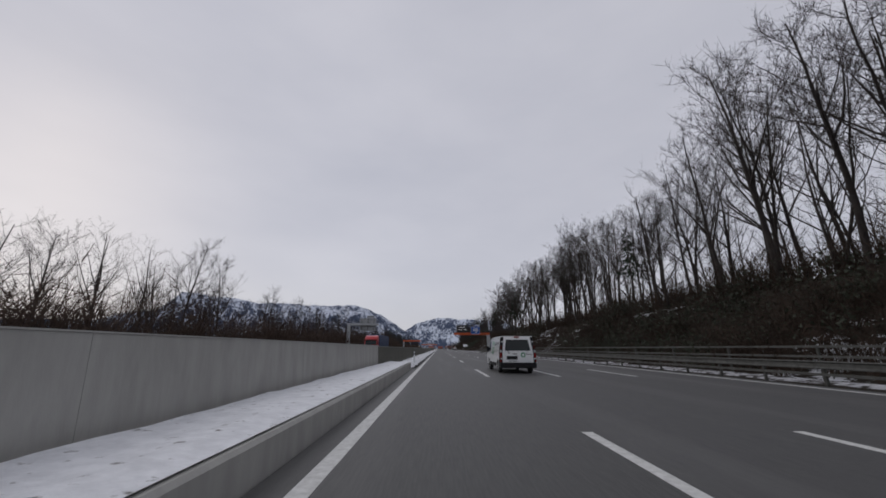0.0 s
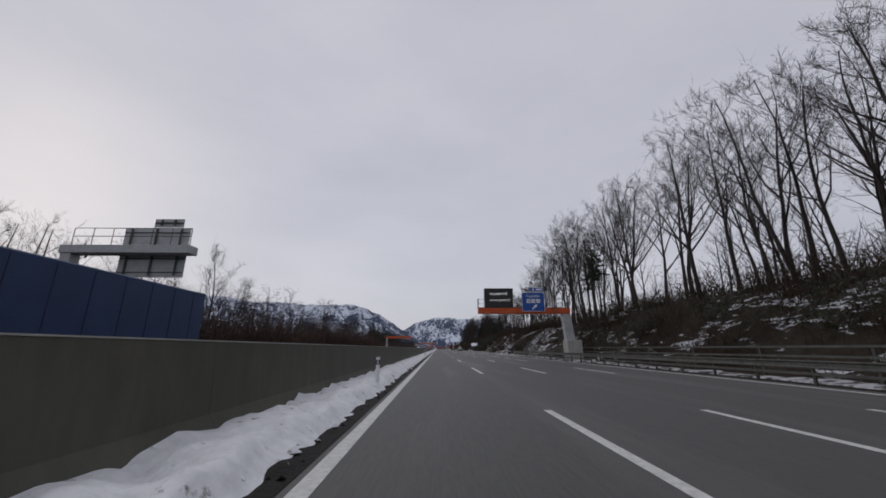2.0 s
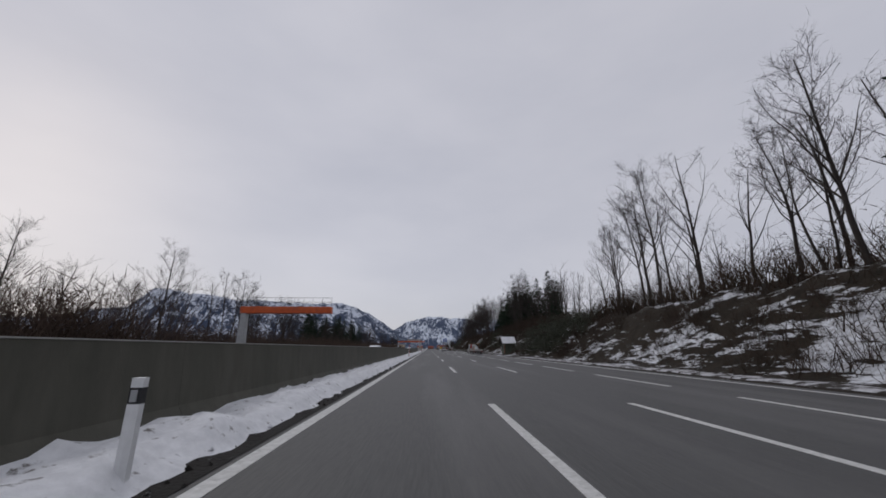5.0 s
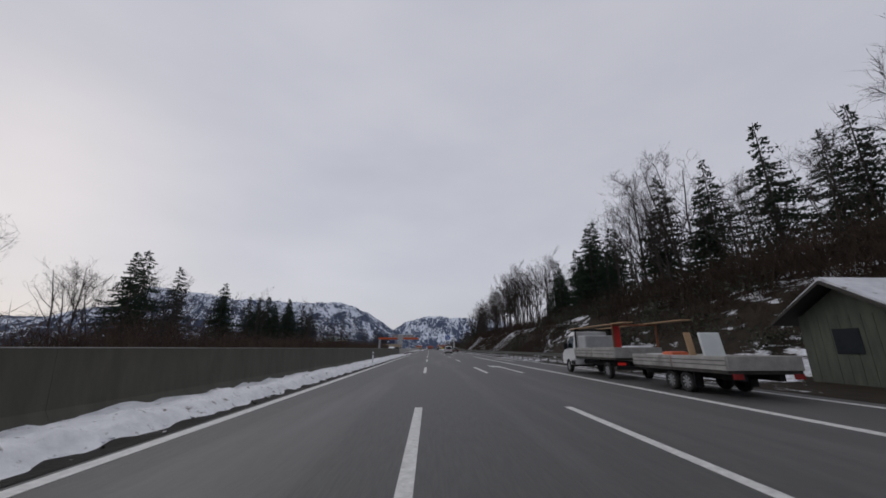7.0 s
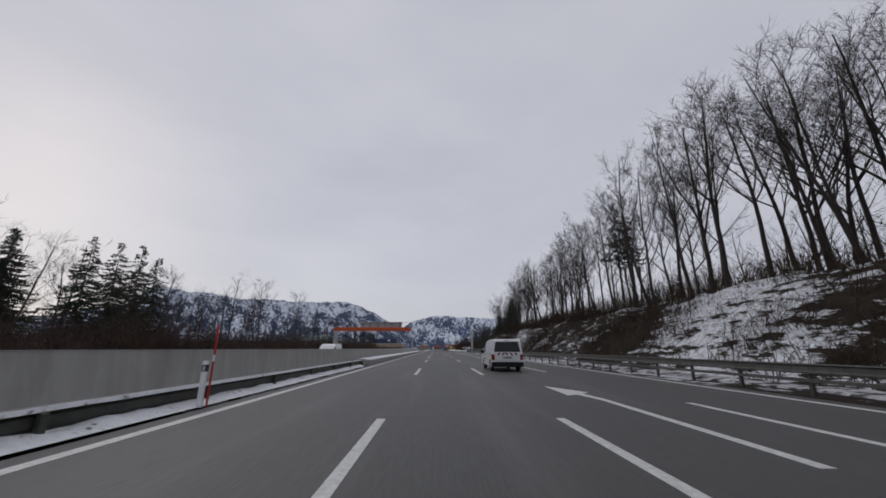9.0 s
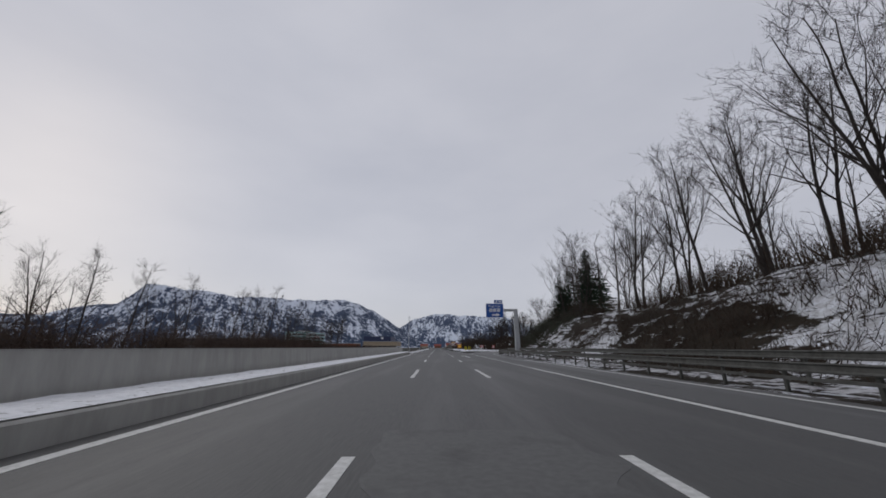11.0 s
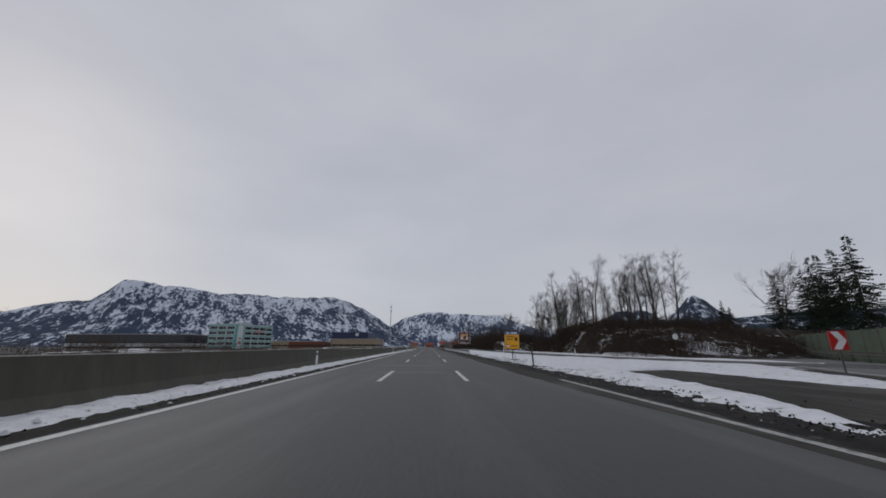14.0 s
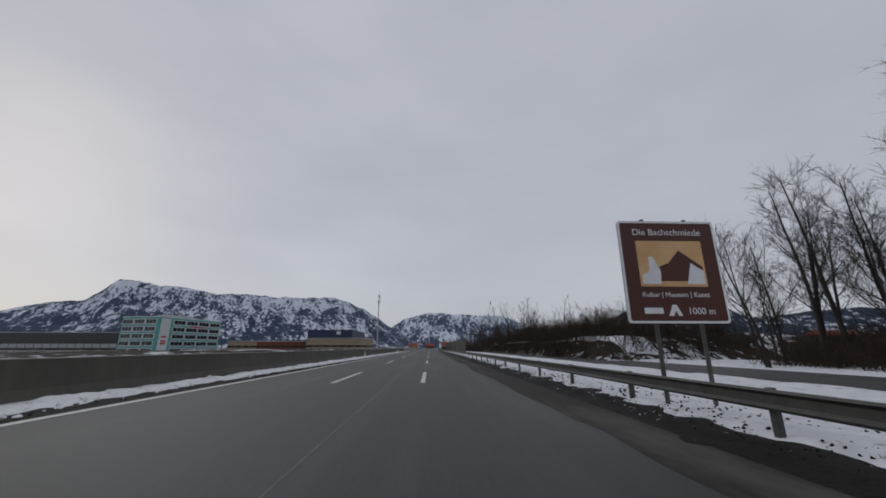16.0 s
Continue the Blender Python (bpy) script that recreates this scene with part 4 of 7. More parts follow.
def leafy(name, spots, mat, label, seed, leaf=0.075, count=420):
    """Evergreen scrub: lumpy clumps of many small leaves with an uneven outline."""
    r = np.random.default_rng(seed)
    base = np.array([(x, y, land(x, y)) for x, y, s in spots])
    size = np.array([s for x, y, s in spots])
    lump = r.normal(0, 1, (len(spots), 6, 3)) * np.array((0.75, 0.95, 0.3)) + np.array((0, 0, 0.45))
    which = np.repeat(np.arange(len(spots)), count)
    n = len(which)
    d = r.normal(0, 1, (n, 3))
    d *= (r.uniform(0.25, 0.75, n) ** 0.7 / np.linalg.norm(d, axis=1))[:, None]
    p = (lump[which, r.integers(0, 6, n)] + d) * size[which][:, None]
    p[:, 2] = np.maximum(p[:, 2], 0.02) + r.normal(0, 0.05, n)
    p += base[which]
    a, b = r.normal(0, leaf, (n, 3)), r.normal(0, leaf, (n, 3))
    v = np.stack((p - a, p + b, p + a), 1).reshape(-1, 3)
    tagged(part(name, (v.tolist(), np.arange(len(v)).reshape(-1, 3).tolist()), mat, None), label, "bushes", kind="stuff")


def clear_of_hut(x, y):
    return not (15.5 < x < 22.5 and 252 < y < 269)


spots = []
for i in range(8300):
    y = rng.uniform(2, 545)
    u = rng.uniform(0.3, 15.0) if rng.random() < 0.7 else rng.uniform(0.3, 7.0)
    x = foot_of(y) + u
    # brush stands in lumps, with open snowy ground between
    lump = rough_at(x, y, 0.085, 21.0) + 0.5 * rough_at(x, y, 0.25, 5.0) + (0.25 if u > 8.5 else 0) + (0.35 if y > 470 or y < 70 or 95 < y < 125 else 0)
    if lump < -0.12 and rng.random() < 0.8 or (444 < y < 482 and u < 9 and rng.random() < 0.55) or not clear_of_hut(x, y) or (456 < y < 474 and 1.5 < u < 8 and rng.random() < 0.75):
        continue
    h = rng.uniform(0.6, 1.9) + 2.0 * max(0, lump) * rng.random() + (rng.uniform(0.2, 3.4 if 150 < y < 240 else 2.2) if u > 8.5 else 0) + (rng.uniform(0, 1.6) if y > 470 or y < 60 else 0)
    spots.append((x, y, h, rng.uniform(0.6, 1.2)))
spots += [(grove.uniform(24, 31), y, grove.uniform(1.8, 4.2), 1.1) for y in [grove.uniform(259, 300) for i in range(330)]]
thicket("undergrowth", spots, BRUSH, "tangled dark brown leafless undergrowth on the bank", 10, 1)
spots = []
for i in range(2700):
    y = rng.uniform(10, 500)
    h = rng.uniform(4.5, 8.0) if y < 215 else rng.uniform(2.4, 5.2)
    spots.append((-22.4 - abs(rng.gauss(0, 4.5)), y, h * (0.75 + 0.35 * (0.5 + rough_at(0, y, 0.07, 3.0))), rng.uniform(0.8, 1.6)))
spots += [(rng.uniform(-50, -24), rng.uniform(500, 590), rng.uniform(1.0, 2.6), 1.2) for i in range(200)]
thicket("undergrowth", spots, BRUSH_RED, "dense reddish-brown leafless brush beyond the oncoming lanes", 12, 2)
spots = []
for i in range(1500):
    y = rng.uniform(552, 604) if rng.random() < 0.65 else rng.uniform(621, 760)
    x = rng.uniform(30.5, 52) if y < 610 else rng.uniform(24.5, 46)
    spots.append((x, y, rng.uniform(0.8, 2.8), rng.uniform(0.7, 1.4)))
spots += [(rng.uniform(40, 52), rng.uniform(603, 618), rng.uniform(1.5, 4.0), 1.2) for i in range(140)]
spots += [(rng.uniform(34.5, 50), rng.uniform(594, 612), rng.uniform(2.2, 4.6), 1.2) for i in range(300)]
spots += [(rng.uniform(29.8, 37), rng.uniform(556, 604), rng.uniform(0.7, 1.9), 1.1) for i in range(420)]
spots += [(rng.uniform(29.5, 36), rng.uniform(582, 608), rng.uniform(0.9, 2.6), 1.1) for i in range(330)]
spots += [(rng.uniform(24.5, 40), rng.uniform(620, 690), rng.uniform(2.6, 5.2), 1.3) for i in range(420)]
spots += [(grove.uniform(24, 32), grove.uniform(628, 720), grove.uniform(2.4, 5.0), 1.2) for i in range(300)]
spots += [(rng.uniform(16, 30), rng.uniform(700, 900), rng.uniform(2, 4), 1.4) for i in range(380)]
thicket("undergrowth", spots, BRUSH, "brown leafless scrub on the low mound", 12, 3)
spots = []
for i in range(170):
    y = rng.choice((rng.uniform(10, 60), rng.uniform(90, 140), rng.uniform(240, 262), rng.uniform(270, 335), rng.uniform(270, 335), rng.uniform(455, 500)))
    spots.append((foot_of(y) + rng.uniform(2, 13), y, rng.uniform(0.8, 1.7)))
spots += [(foot_of(0) + rng.uniform(0.8, 8), rng.uniform(10, 62), rng.uniform(1.0, 2.0)) for i in range(50)]
spots += [(foot_of(y) + rng.uniform(1.5, 10), y, rng.uniform(0.9, 1.7)) for y in [rng.uniform(478, 545) for i in range(60)]]
spots += [(foot_of(y) + grove.uniform(2.5, 15), y, grove.uniform(1.2, 2.2)) for y in [grove.uniform(470, 530) for i in range(95)]]
spots = [p for p in spots if clear_of_hut(p[0], p[1])]
spots += [(foot_of(y) + rng.uniform(1.5, 12), y, rng.uniform(1.0, 2.0)) for y in [rng.uniform(232, 258) for i in range(70)]]
spots = [p for p in spots if clear_of_hut(p[0], p[1]) or p[1] < 256]
leafy("ivy_scrub", spots, material("ivy leaves", (0.034, 0.040, 0.020), (0.018, 0.022, 0.012), 2, 0.75), "dark evergreen ivy scrub on the bank", 8)

# ---- guard rails, posts, gantries and signs ----


def sweep(profile, points):
    """A closed (across, up) outline carried along a path on the plan, across being to the right of travel."""
    v, f, k = [], [], len(profile)
    for i, p in enumerate(points):
        a, b = points[max(0, i - 1)], points[min(len(points) - 1, i + 1)]
        dx, dy = b[0] - a[0], b[1] - a[1]
        n = math.hypot(dx, dy)
        for u, w in profile:
            v.append((p[0] + u * dy / n, p[1] - u * dx / n, p[2] + w))
    for i in range(len(points) - 1):
        for j in range(k):
            a, b = i * k + j, i * k + (j + 1) % k
            f.append((a, a + k, b + k, b))
    return v, f + [tuple(range(k)), tuple(range(len(v) - 1, len(v) - k - 1, -1))]


W_BEAM = [(-0.06, -0.15), (-0.075, -0.11), (-0.02, -0.06), (-0.02, 0.06), (-0.075, 0.11), (-0.06, 0.15), (-0.045, 0.15), (-0.05, 0.11), (0.0, 0.07),
          (0.0, -0.07), (-0.05, -0.11), (-0.045, -0.15)]
C_BEAM = [(-0.05, -0.05), (-0.05, 0.05), (0.03, 0.05), (0.03, -0.05)]
post_mesh = bpy.data.meshes.new("rail_post")
post_geo = bevelled(prism([(-0.05, -0.06), (0.05, -0.06), (0.05, 0.06), (-0.05, 0.06)], -0.1, 0.86, "z"), 0.012)
post_mesh.from_pydata([tuple(p) for p in post_geo[0]], [], post_geo[1])
post_mesh.materials.append(STEEL_DARK)


def guard_rail(path, y0, y1, label, heights=(0.72,), beams=(W_BEAM,), gap=4.0, shade=STEEL, tall=1.0):
    rail = thing("guard_rail", (path(y0), y0, 0), label, "guard rail")
    ys = steps(y0, y1, 4.0)
    for h, prof in zip(heights, beams):
        part("beam", sweep(prof, [(path(y), y, h + max(0, land(path(y), y))) for y in ys]), shade, rail)
    y = y0 + 0.8
    while y < y1:
        p = new("rail_post", post_mesh)
        p.parent = rail
        p.matrix_parent_inverse = rail.matrix_basis.inverted()
        p.matrix_basis = pose(path(y) + 0.06, y, max(0, land(path(y), y))) @ Matrix.Diagonal((1, 1, tall, 1))
        y += gap
    return rail


guard_rail(lambda y: 14.3, -60, 143, "dull galvanised guard rail with two beams on short posts", (0.70, 0.36), (W_BEAM, C_BEAM), 2.6)
guard_rail(lambda y: 16.9, -60, 146, "higher steel safety rail on the verge", (1.38, 0.95), (C_BEAM, C_BEAM), 5.2, STEEL, 1.6)
guard_rail(lambda y: ramp_right(y) + 0.35, 273, 566, "weathered steel guard rail with double beams", (0.72, 0.38), (W_BEAM, C_BEAM), 2.6, STEEL)
guard_rail(lambda y: ramp_right(y) + 2.3, 400, 482, "second steel rail behind the ramp's guard rail", (1.05,), (W_BEAM,), 4.0, STEEL, 1.3)
guard_rail(lambda y: 11.15, 574.5, 800, "grey-green weathered guard rail beginning at the verge", (0.56,), (W_BEAM,), 4.0, STEEL_DARK, 0.84)
rail_end = thing("rail_end_block", (11.15, 574.3, 0), "pale bent steel end piece of a guard rail", "rail end")
part("end_plate", bevelled(prism([(10.98, 0.36), (11.32, 0.36), (11.36, 0.48), (11.36, 0.68), (11.28, 0.78), (11.02, 0.78), (10.94, 0.66), (10.94, 0.46)],
                                 574.0, 574.4, "y"), 0.02), GREY_STEEL, rail_end)
part("brace", tube(((11.2, 574.3, 0.36), (11.5, 572.6, 0.0)), (0.04, 0.04), 6), STEEL_DARK, rail_end)
# low rail on the median before the second bridge
guard_rail(lambda y: -2.35, 322, 355, "low dark median guard rail with snow along its top", (0.26,), (W_BEAM,), 4.0, STEEL_DARK, 0.45)
snow_cap = part("rail_snow", sweep([(-0.09, 0), (-0.05, 0.06), (0.05, 0.07), (0.09, 0)], [(-2.38, y, 0.40 + 0.012 * rough_at(0, y, 1.1, 3.0)) for y in steps(322, 355, 0.5)]), SNOW)
tagged(snow_cap, "line of snow lying on a guard rail", "snow", kind="stuff")
strip = part("snow_bank", sheet(steps(-3.2, -1.9, 0.13), steps(322, 354, 0.4), lambda x, y: 0.02 + 0.10 * smoothstep(-1.9, -2.3, x) * (
    1 + rough_at(x, y, 1.3, 5.0))), SNOW, None, "", True)
tagged(strip, "thin snow under the median rail", "snow", kind="stuff")


def delineator(x, y, red):
    d = thing("delineator_post", (x, y, 0), "white plastic roadside delineator post with a black band", "road post", "posts along the median")
    prof = [(-0.06, -0.04), (0.0, -0.055), (0.06, -0.04), (0.05, 0.04), (-0.05, 0.04)]
    part("post", prism([(x + u, y + w) for u, w in prof], 0, 0.78, "z"), WHITE, d)
    part("black_band", prism([(x + u * 1.03, y + w * 1.03) for u, w in prof], 0.78, 0.93, "z"), BLACK, d, "black band")
    part("cap", prism([(x + u, y + w) for u, w in prof], 0.93, 1.02, "z"), WHITE, d)
    part("reflector", box(x - 0.03, x + 0.03, y - 0.062, y - 0.052, 0.80, 0.91), GREY_STEEL, d, "grey reflector")
    if red:
        s = thing("snow_stake", (x + 0.1, y + 0.1, 0), "thin red wooden snow stake", "snow stake", "snow stakes")
        part("stake", cyl((x + 0.1, y + 0.1, 0), (x + 0.1, y + 0.1, 1.85), 0.022, 8), RED, s)
        part("white_band", cyl((x + 0.1, y + 0.1, 1.0), (x + 0.1, y + 0.1, 1.15), 0.0235, 8), WHITE, s, "white band")


for i, y in enumerate((33.5, 84.7, 133, 183, 233, 283, 334, 484, 533.5, 584, 633, 683)):
    delineator(-2.6 if y > 400 else -1.95, y, i in (2, 4, 6))
for x, y in ((24.9, 562), (25.2, 585), (25.3, 612), (19.6, 586)):
    delineator(x, y, False)


def letters(text, size, x, y, z, mat, parent, name="lettering", spread=1.0, depth=0.004, turn=0.0, centre=True):
    """Built-in letters standing on a board that faces -y (turn 0)."""
    c = bpy.data.curves.new(name, "FONT")
    c.body, c.size, c.extrude, c.space_character = text, size, depth, spread
    c.align_x, c.align_y = ("CENTER" if centre else "LEFT"), "CENTER"
    t = bpy.data.objects.new(name, c)
    scene.collection.objects.link(t)
    me = bpy.data.meshes.new_from_object(t)
    bpy.data.objects.remove(t)
    me.materials.append(mat)
    ob = new(name, me)
    ob.parent = parent
    ob.matrix_parent_inverse = world_of(parent).inverted()
    ob.matrix_basis = pose(x, y, z, 90, 0, turn)
    return ob


def flat(points, y0, y1):
    """A plate facing -y from an outline of (x, z)."""
    return prism(points, y0, y1, "y")


def rounded(x0, x1, z0, z1, r, n=4):
    out = []
    for cx, cz, a in ((x1 - r, z1 - r, 0), (x0 + r, z1 - r, 90), (x0 + r, z0 + r, 180), (x1 - r, z0 + r, 270)):
        out += [(cx + r * math.cos(radians(a + 90 * i / n)), cz + r * math.sin(radians(a + 90 * i / n))) for i in range(n + 1)]
    return out


def board(x0, x1, z0, z1, y, mat, parent, rim=0.05, rim_mat=WHITE, name="panel"):
    """A road sign's board with its pale rim, facing -y, and its grey back."""
    p = part(name, flat(rounded(x0, x1, z0, z1, 0.07), y, y + 0.05), GREY_STEEL, parent)
    part("rim", flat(rounded(x0, x1, z0, z1, 0.07), y - 0.006, y - 0.001), rim_mat, p)
    part("face", flat(rounded(x0 + rim, x1 - rim, z0 + rim, z1 - rim, 0.05), y - 0.012, y - 0.007), mat, p)
    return p


def arrow(x, y, z, s, turn, mat, parent):
    pts = [(-0.5, -0.09), (0.1, -0.09), (0.1, -0.26), (0.55, 0), (0.1, 0.26), (0.1, 0.09), (-0.5, 0.09)]
    c, q = math.cos(radians(turn)), math.sin(radians(turn))
    part("arrow", flat([(x + s * (u * c - w * q), z + s * (u * q + w * c)) for u, w in pts][::-1], y - 0.018, y - 0.013), mat, parent)


def pictograms(x, y, z, s, n, parent):
    for i in range(n):
        a = x + i * s * 1.25
        p = part("pictogram", flat(rounded(a, a + s, z, z + s, 0.03), y - 0.017, y - 0.0125), WHITE, parent)
        if i == 0:
            for turn in (0, 90):
                c, q = math.cos(radians(turn + 45)), math.sin(radians(turn + 45))
                part("symbol", flat([(a + s / 2 + s * (u * c - w * q), z + s / 2 + s * (u * q + w * c)) for u, w in (
                    (-0.36, -0.06), (0.36, -0.06), (0.36, 0.06), (-0.36, 0.06))], y - 0.021, y - 0.0175), BLACK, p)
        else:
            part("symbol", flat([(a + s * u, z + s * w) for u, w in ((0.2, 0.38), (0.8, 0.38), (0.8, 0.62), (0.2, 0.62))], y - 0.021, y - 0.0175), GREY_STEEL, p)


LED = bpy.data.materials.new("lit display dots")
LED.use_nodes = True
LED.node_tree.nodes["Principled BSDF"].inputs["Emission Color"].default_value = (0.95, 0.97, 1.0, 1)
LED.node_tree.nodes["Principled BSDF"].inputs["Emission Strength"].default_value = 0.385


def railing(x0, x1, y, z0, z1, parent, mat=STEEL):
    for z in (z1, (z0 + z1) / 2):
        part("hand_rail", cyl((x0, y, z), (x1, y, z), 0.022, 6), mat, parent)
    for x in steps(x0, x1, 1.1):
        part("rail_upright", cyl((x, y, z0), (x, y, z1), 0.02, 6), mat, parent)


# orange cantilever gantry with a message display and an exit board
gy0 = 114.4
g = thing("sign_gantry", (15.0, gy0 + 0.6, 0), "orange cantilever gantry on a grey post carrying motorway signs", "sign gantry")
part("beam", bevelled(box(4.75, 15.4, gy0 + 0.02, gy0 + 0.95, 5.20, 5.84), 0.03), ORANGE, g, "orange steel box beam")
part("walkway_edge", bevelled(box(4.7, 15.3, gy0 - 0.04, gy0 + 1.08, 5.845, 5.88), 0.008), STEEL, g)
part("post", bevelled(prism([(14.78, 2.15), (15.75, 2.15), (15.45, 5.195), (14.55, 5.195)], gy0 + 0.15, gy0 + 1.05, "y"), 0.05), GREY_STEEL, g, "pale grey tapered post")
part("pedestal", bevelled(box(14.72, 16.35, gy0 - 0.2, gy0 + 1.5, -0.1, 2.2), 0.05), CONCRETE, g, "concrete pedestal")
railing(4.8, 15.2, gy0 + 1.02, 5.88, 6.95, g)
railing(8.95, 9.7, gy0 + 0.0, 5.88, 6.95, g)
railing(12.6, 15.2, gy0 + 0.0, 5.88, 6.95, g)
part("end_frame", tube(((4.78, gy0 + 0.05, 5.88), (4.78, gy0 + 0.05, 6.9), (4.78, gy0 + 1.0, 6.9), (4.78, gy0 + 1.0, 5.88)), (0.03,) * 4, 6), STEEL, g)
vms = part("display_box", bevelled(box(5.5, 8.82, gy0 + 0.0, gy0 + 0.55, 5.89, 8.08), 0.03), BLACK, g, "black electronic display")
part("side_casing", bevelled(box(5.465, 5.495, gy0 + 0.03, gy0 + 0.53, 5.93, 8.05), 0.004), GREY_STEEL, vms, "pale casing side")
part("bezel", join(box(5.5, 8.82, gy0 - 0.05, gy0 - 0.005, 7.98, 8.08), box(5.5, 8.82, gy0 - 0.05, gy0 - 0.005, 5.89, 5.99),
                   box(5.5, 5.6, gy0 - 0.05, gy0 - 0.005, 5.995, 7.975), box(8.72, 8.82, gy0 - 0.05, gy0 - 0.005, 5.995, 7.975)), BLACK, vms)
letters("VIGNETTE", 0.40, 7.16, gy0 - 0.01, 7.42, LED, vms, "display_text", 1.15)
letters("...schon gekauft?", 0.36, 7.16, gy0 - 0.01, 6.72, LED, vms, "display_text", 1.12)
b = board(9.8, 12.45, 5.42, 7.62, gy0 - 0.10, BLUE, g, name="exit_board")
letters("Flughafen", 0.42, 11.12, gy0 - 0.115, 7.17, WHITE, b)
pictograms(10.35, gy0 - 0.10, 6.38, 0.45, 3, b)
arrow(11.25, gy0 - 0.10, 5.92, 0.75, 45, WHITE, b)
b = board(10.7, 12.4, 7.70, 8.2, gy0 - 0.10, BLUE, g, 0.04, name="number_board")
part("exit_symbol", flat([(11.05, 7.82), (11.3, 7.82), (11.23, 8.08), (11.12, 8.08)], gy0 - 0.12, gy0 - 0.114), WHITE, b)
part("writing_bar", flat([(11.5, 7.86), (12.2, 7.86), (12.2, 8.04), (11.5, 8.04)], gy0 - 0.12, gy0 - 0.114), WHITE, b)


# grey gantry of the oncoming carriageway, seen from behind
def back_gantry(y, x_post, x_end, z_beam, boards, beam_mat, post_mat, label, thick=0.5):
    q = thing("sign_gantry", (x_post, y, 0), label, "sign gantry")
    part("post", bevelled(prism([(x_post - 0.45, 0), (x_post + 0.45, 0), (x_post + 0.3, z_beam - 0.005), (x_post - 0.3, z_beam - 0.005)], y - 0.35, y + 0.35, "y"), 0.04), post_mat, q)
    part("beam", bevelled(box(x_post - 0.4, x_end, y - 0.4, y + 0.4, z_beam, z_beam + thick), 0.03), beam_mat, q)
    railing(x_post + 0.3, x_end, y - 0.42, z_beam + thick, z_beam + thick + 1.0, q)
    for x0, x1, z0, z1 in boards:
        p = part("sign_back", bevelled(box(x0, x1, y + 0.45, y + 0.5, z0, z1), 0.01), GREY_STEEL, q, "bare grey back of a sign board")
        for z in steps(z0 + 0.3, z1 - 0.3, 0.8):
            part("stiffener", box(x0 + 0.05, x1 - 0.05, y + 0.40, y + 0.449, z - 0.03, z + 0.03), STEEL, p)
        for x in steps(x0 + 0.5, x1 - 0.5, 1.4):
            part("hanger", box(x - 0.05, x + 0.05, y + 0.34, y + 0.398, z0 + 0.1, z1 - 0.05), STEEL, p)


back_gantry(93.3, -21.8, -14.6, 6.7, ((-19.3, -15.3, 5.4, 8.5), (-17.6, -15.8, 8.55, 9.1)), GREY_STEEL, GREY_STEEL,
            "grey steel cantilever gantry with bare sign backs", 0.5)
back_gantry(222, -20.1, -10.3, 5.15, (), ORANGE, GREY_STEEL, "orange gantry arm over the oncoming lanes", 0.75)
back_gantry(402, -17.0, -1.6, 4.75, ((-12.2, -3.6, 5.0, 6.6),), ORANGE, GREY_STEEL, "orange gantry with grey sign backs over oncoming lanes", 0.7)

# signs on the median, seen from behind
ms = thing("traffic_sign", (-2.45, 315.5, 0), "bare grey backs of two traffic signs on one pole", "traffic sign")
part("pole", cyl((-2.42, 315.36, -0.05), (-2.17, 315.36, 3.5), 0.035, 10), GREY_STEEL, ms)
part("disc", [([(-2.2 + 0.49 * math.cos(a), 315.42 + d, 3.05 + 0.49 * math.sin(a)) for d in (0, 0.02) for a in [k * math.pi / 12 for k in range(24)]]),
              [tuple(range(24)), tuple(range(47, 23, -1))] + [(k, 24 + k, 24 + (k + 1) % 24, (k + 1) % 24) for k in range(24)]], GREY_STEEL, ms)
part("plate", bevelled(box(-2.72, -1.80, 315.41, 315.44, 1.92, 2.55), 0.008), GREY_STEEL, ms)
for z in (2.25, 2.9, 3.2):
    part("clamp", box(-2.48 + 0.07 * z, -2.32 + 0.07 * z, 315.345, 315.405, z - 0.03, z + 0.03), GREY_STEEL, ms)

# blue exit sign on a grey cantilever
fy = 458.5
q = thing("exit_sign", (16.2, fy, 0), "blue airport exit sign on a pale grey cantilever post", "road sign")
part("post", bevelled(prism([(15.95, 0.0), (16.75, 0.0), (16.55, 7.3), (16.0, 7.3)], fy + 0.2, fy + 0.8, "y"), 0.05), GREY_STEEL, q)
part("arm", bevelled(box(13.0, 15.94, fy + 0.3, fy + 0.7, 6.9, 7.3), 0.03), GREY_STEEL, q)
b = board(11.4, 14.25, 5.85, 8.12, fy, BLUE, q, 0.06, name="panel")
letters("Flughafen", 0.52, 12.82, fy - 0.013, 7.68, WHITE, b)
pictograms(11.95, fy, 6.8, 0.5, 3, b)
arrow(12.95, fy, 6.3, 1.2, 0, WHITE, b)
b = board(12.75, 14.1, 8.18, 8.68, fy + 0.02, BLUE, q, 0.04, name="number_board")
part("exit_symbol", flat([(13.0, 8.28), (13.25, 8.28), (13.18, 8.56), (13.07, 8.56)], fy - 0.004, fy + 0.004), WHITE, b)
part("writing_bar", flat([(13.45, 8.34), (13.95, 8.34), (13.95, 8.52), (13.45, 8.52)], fy - 0.004, fy + 0.004), WHITE, b)

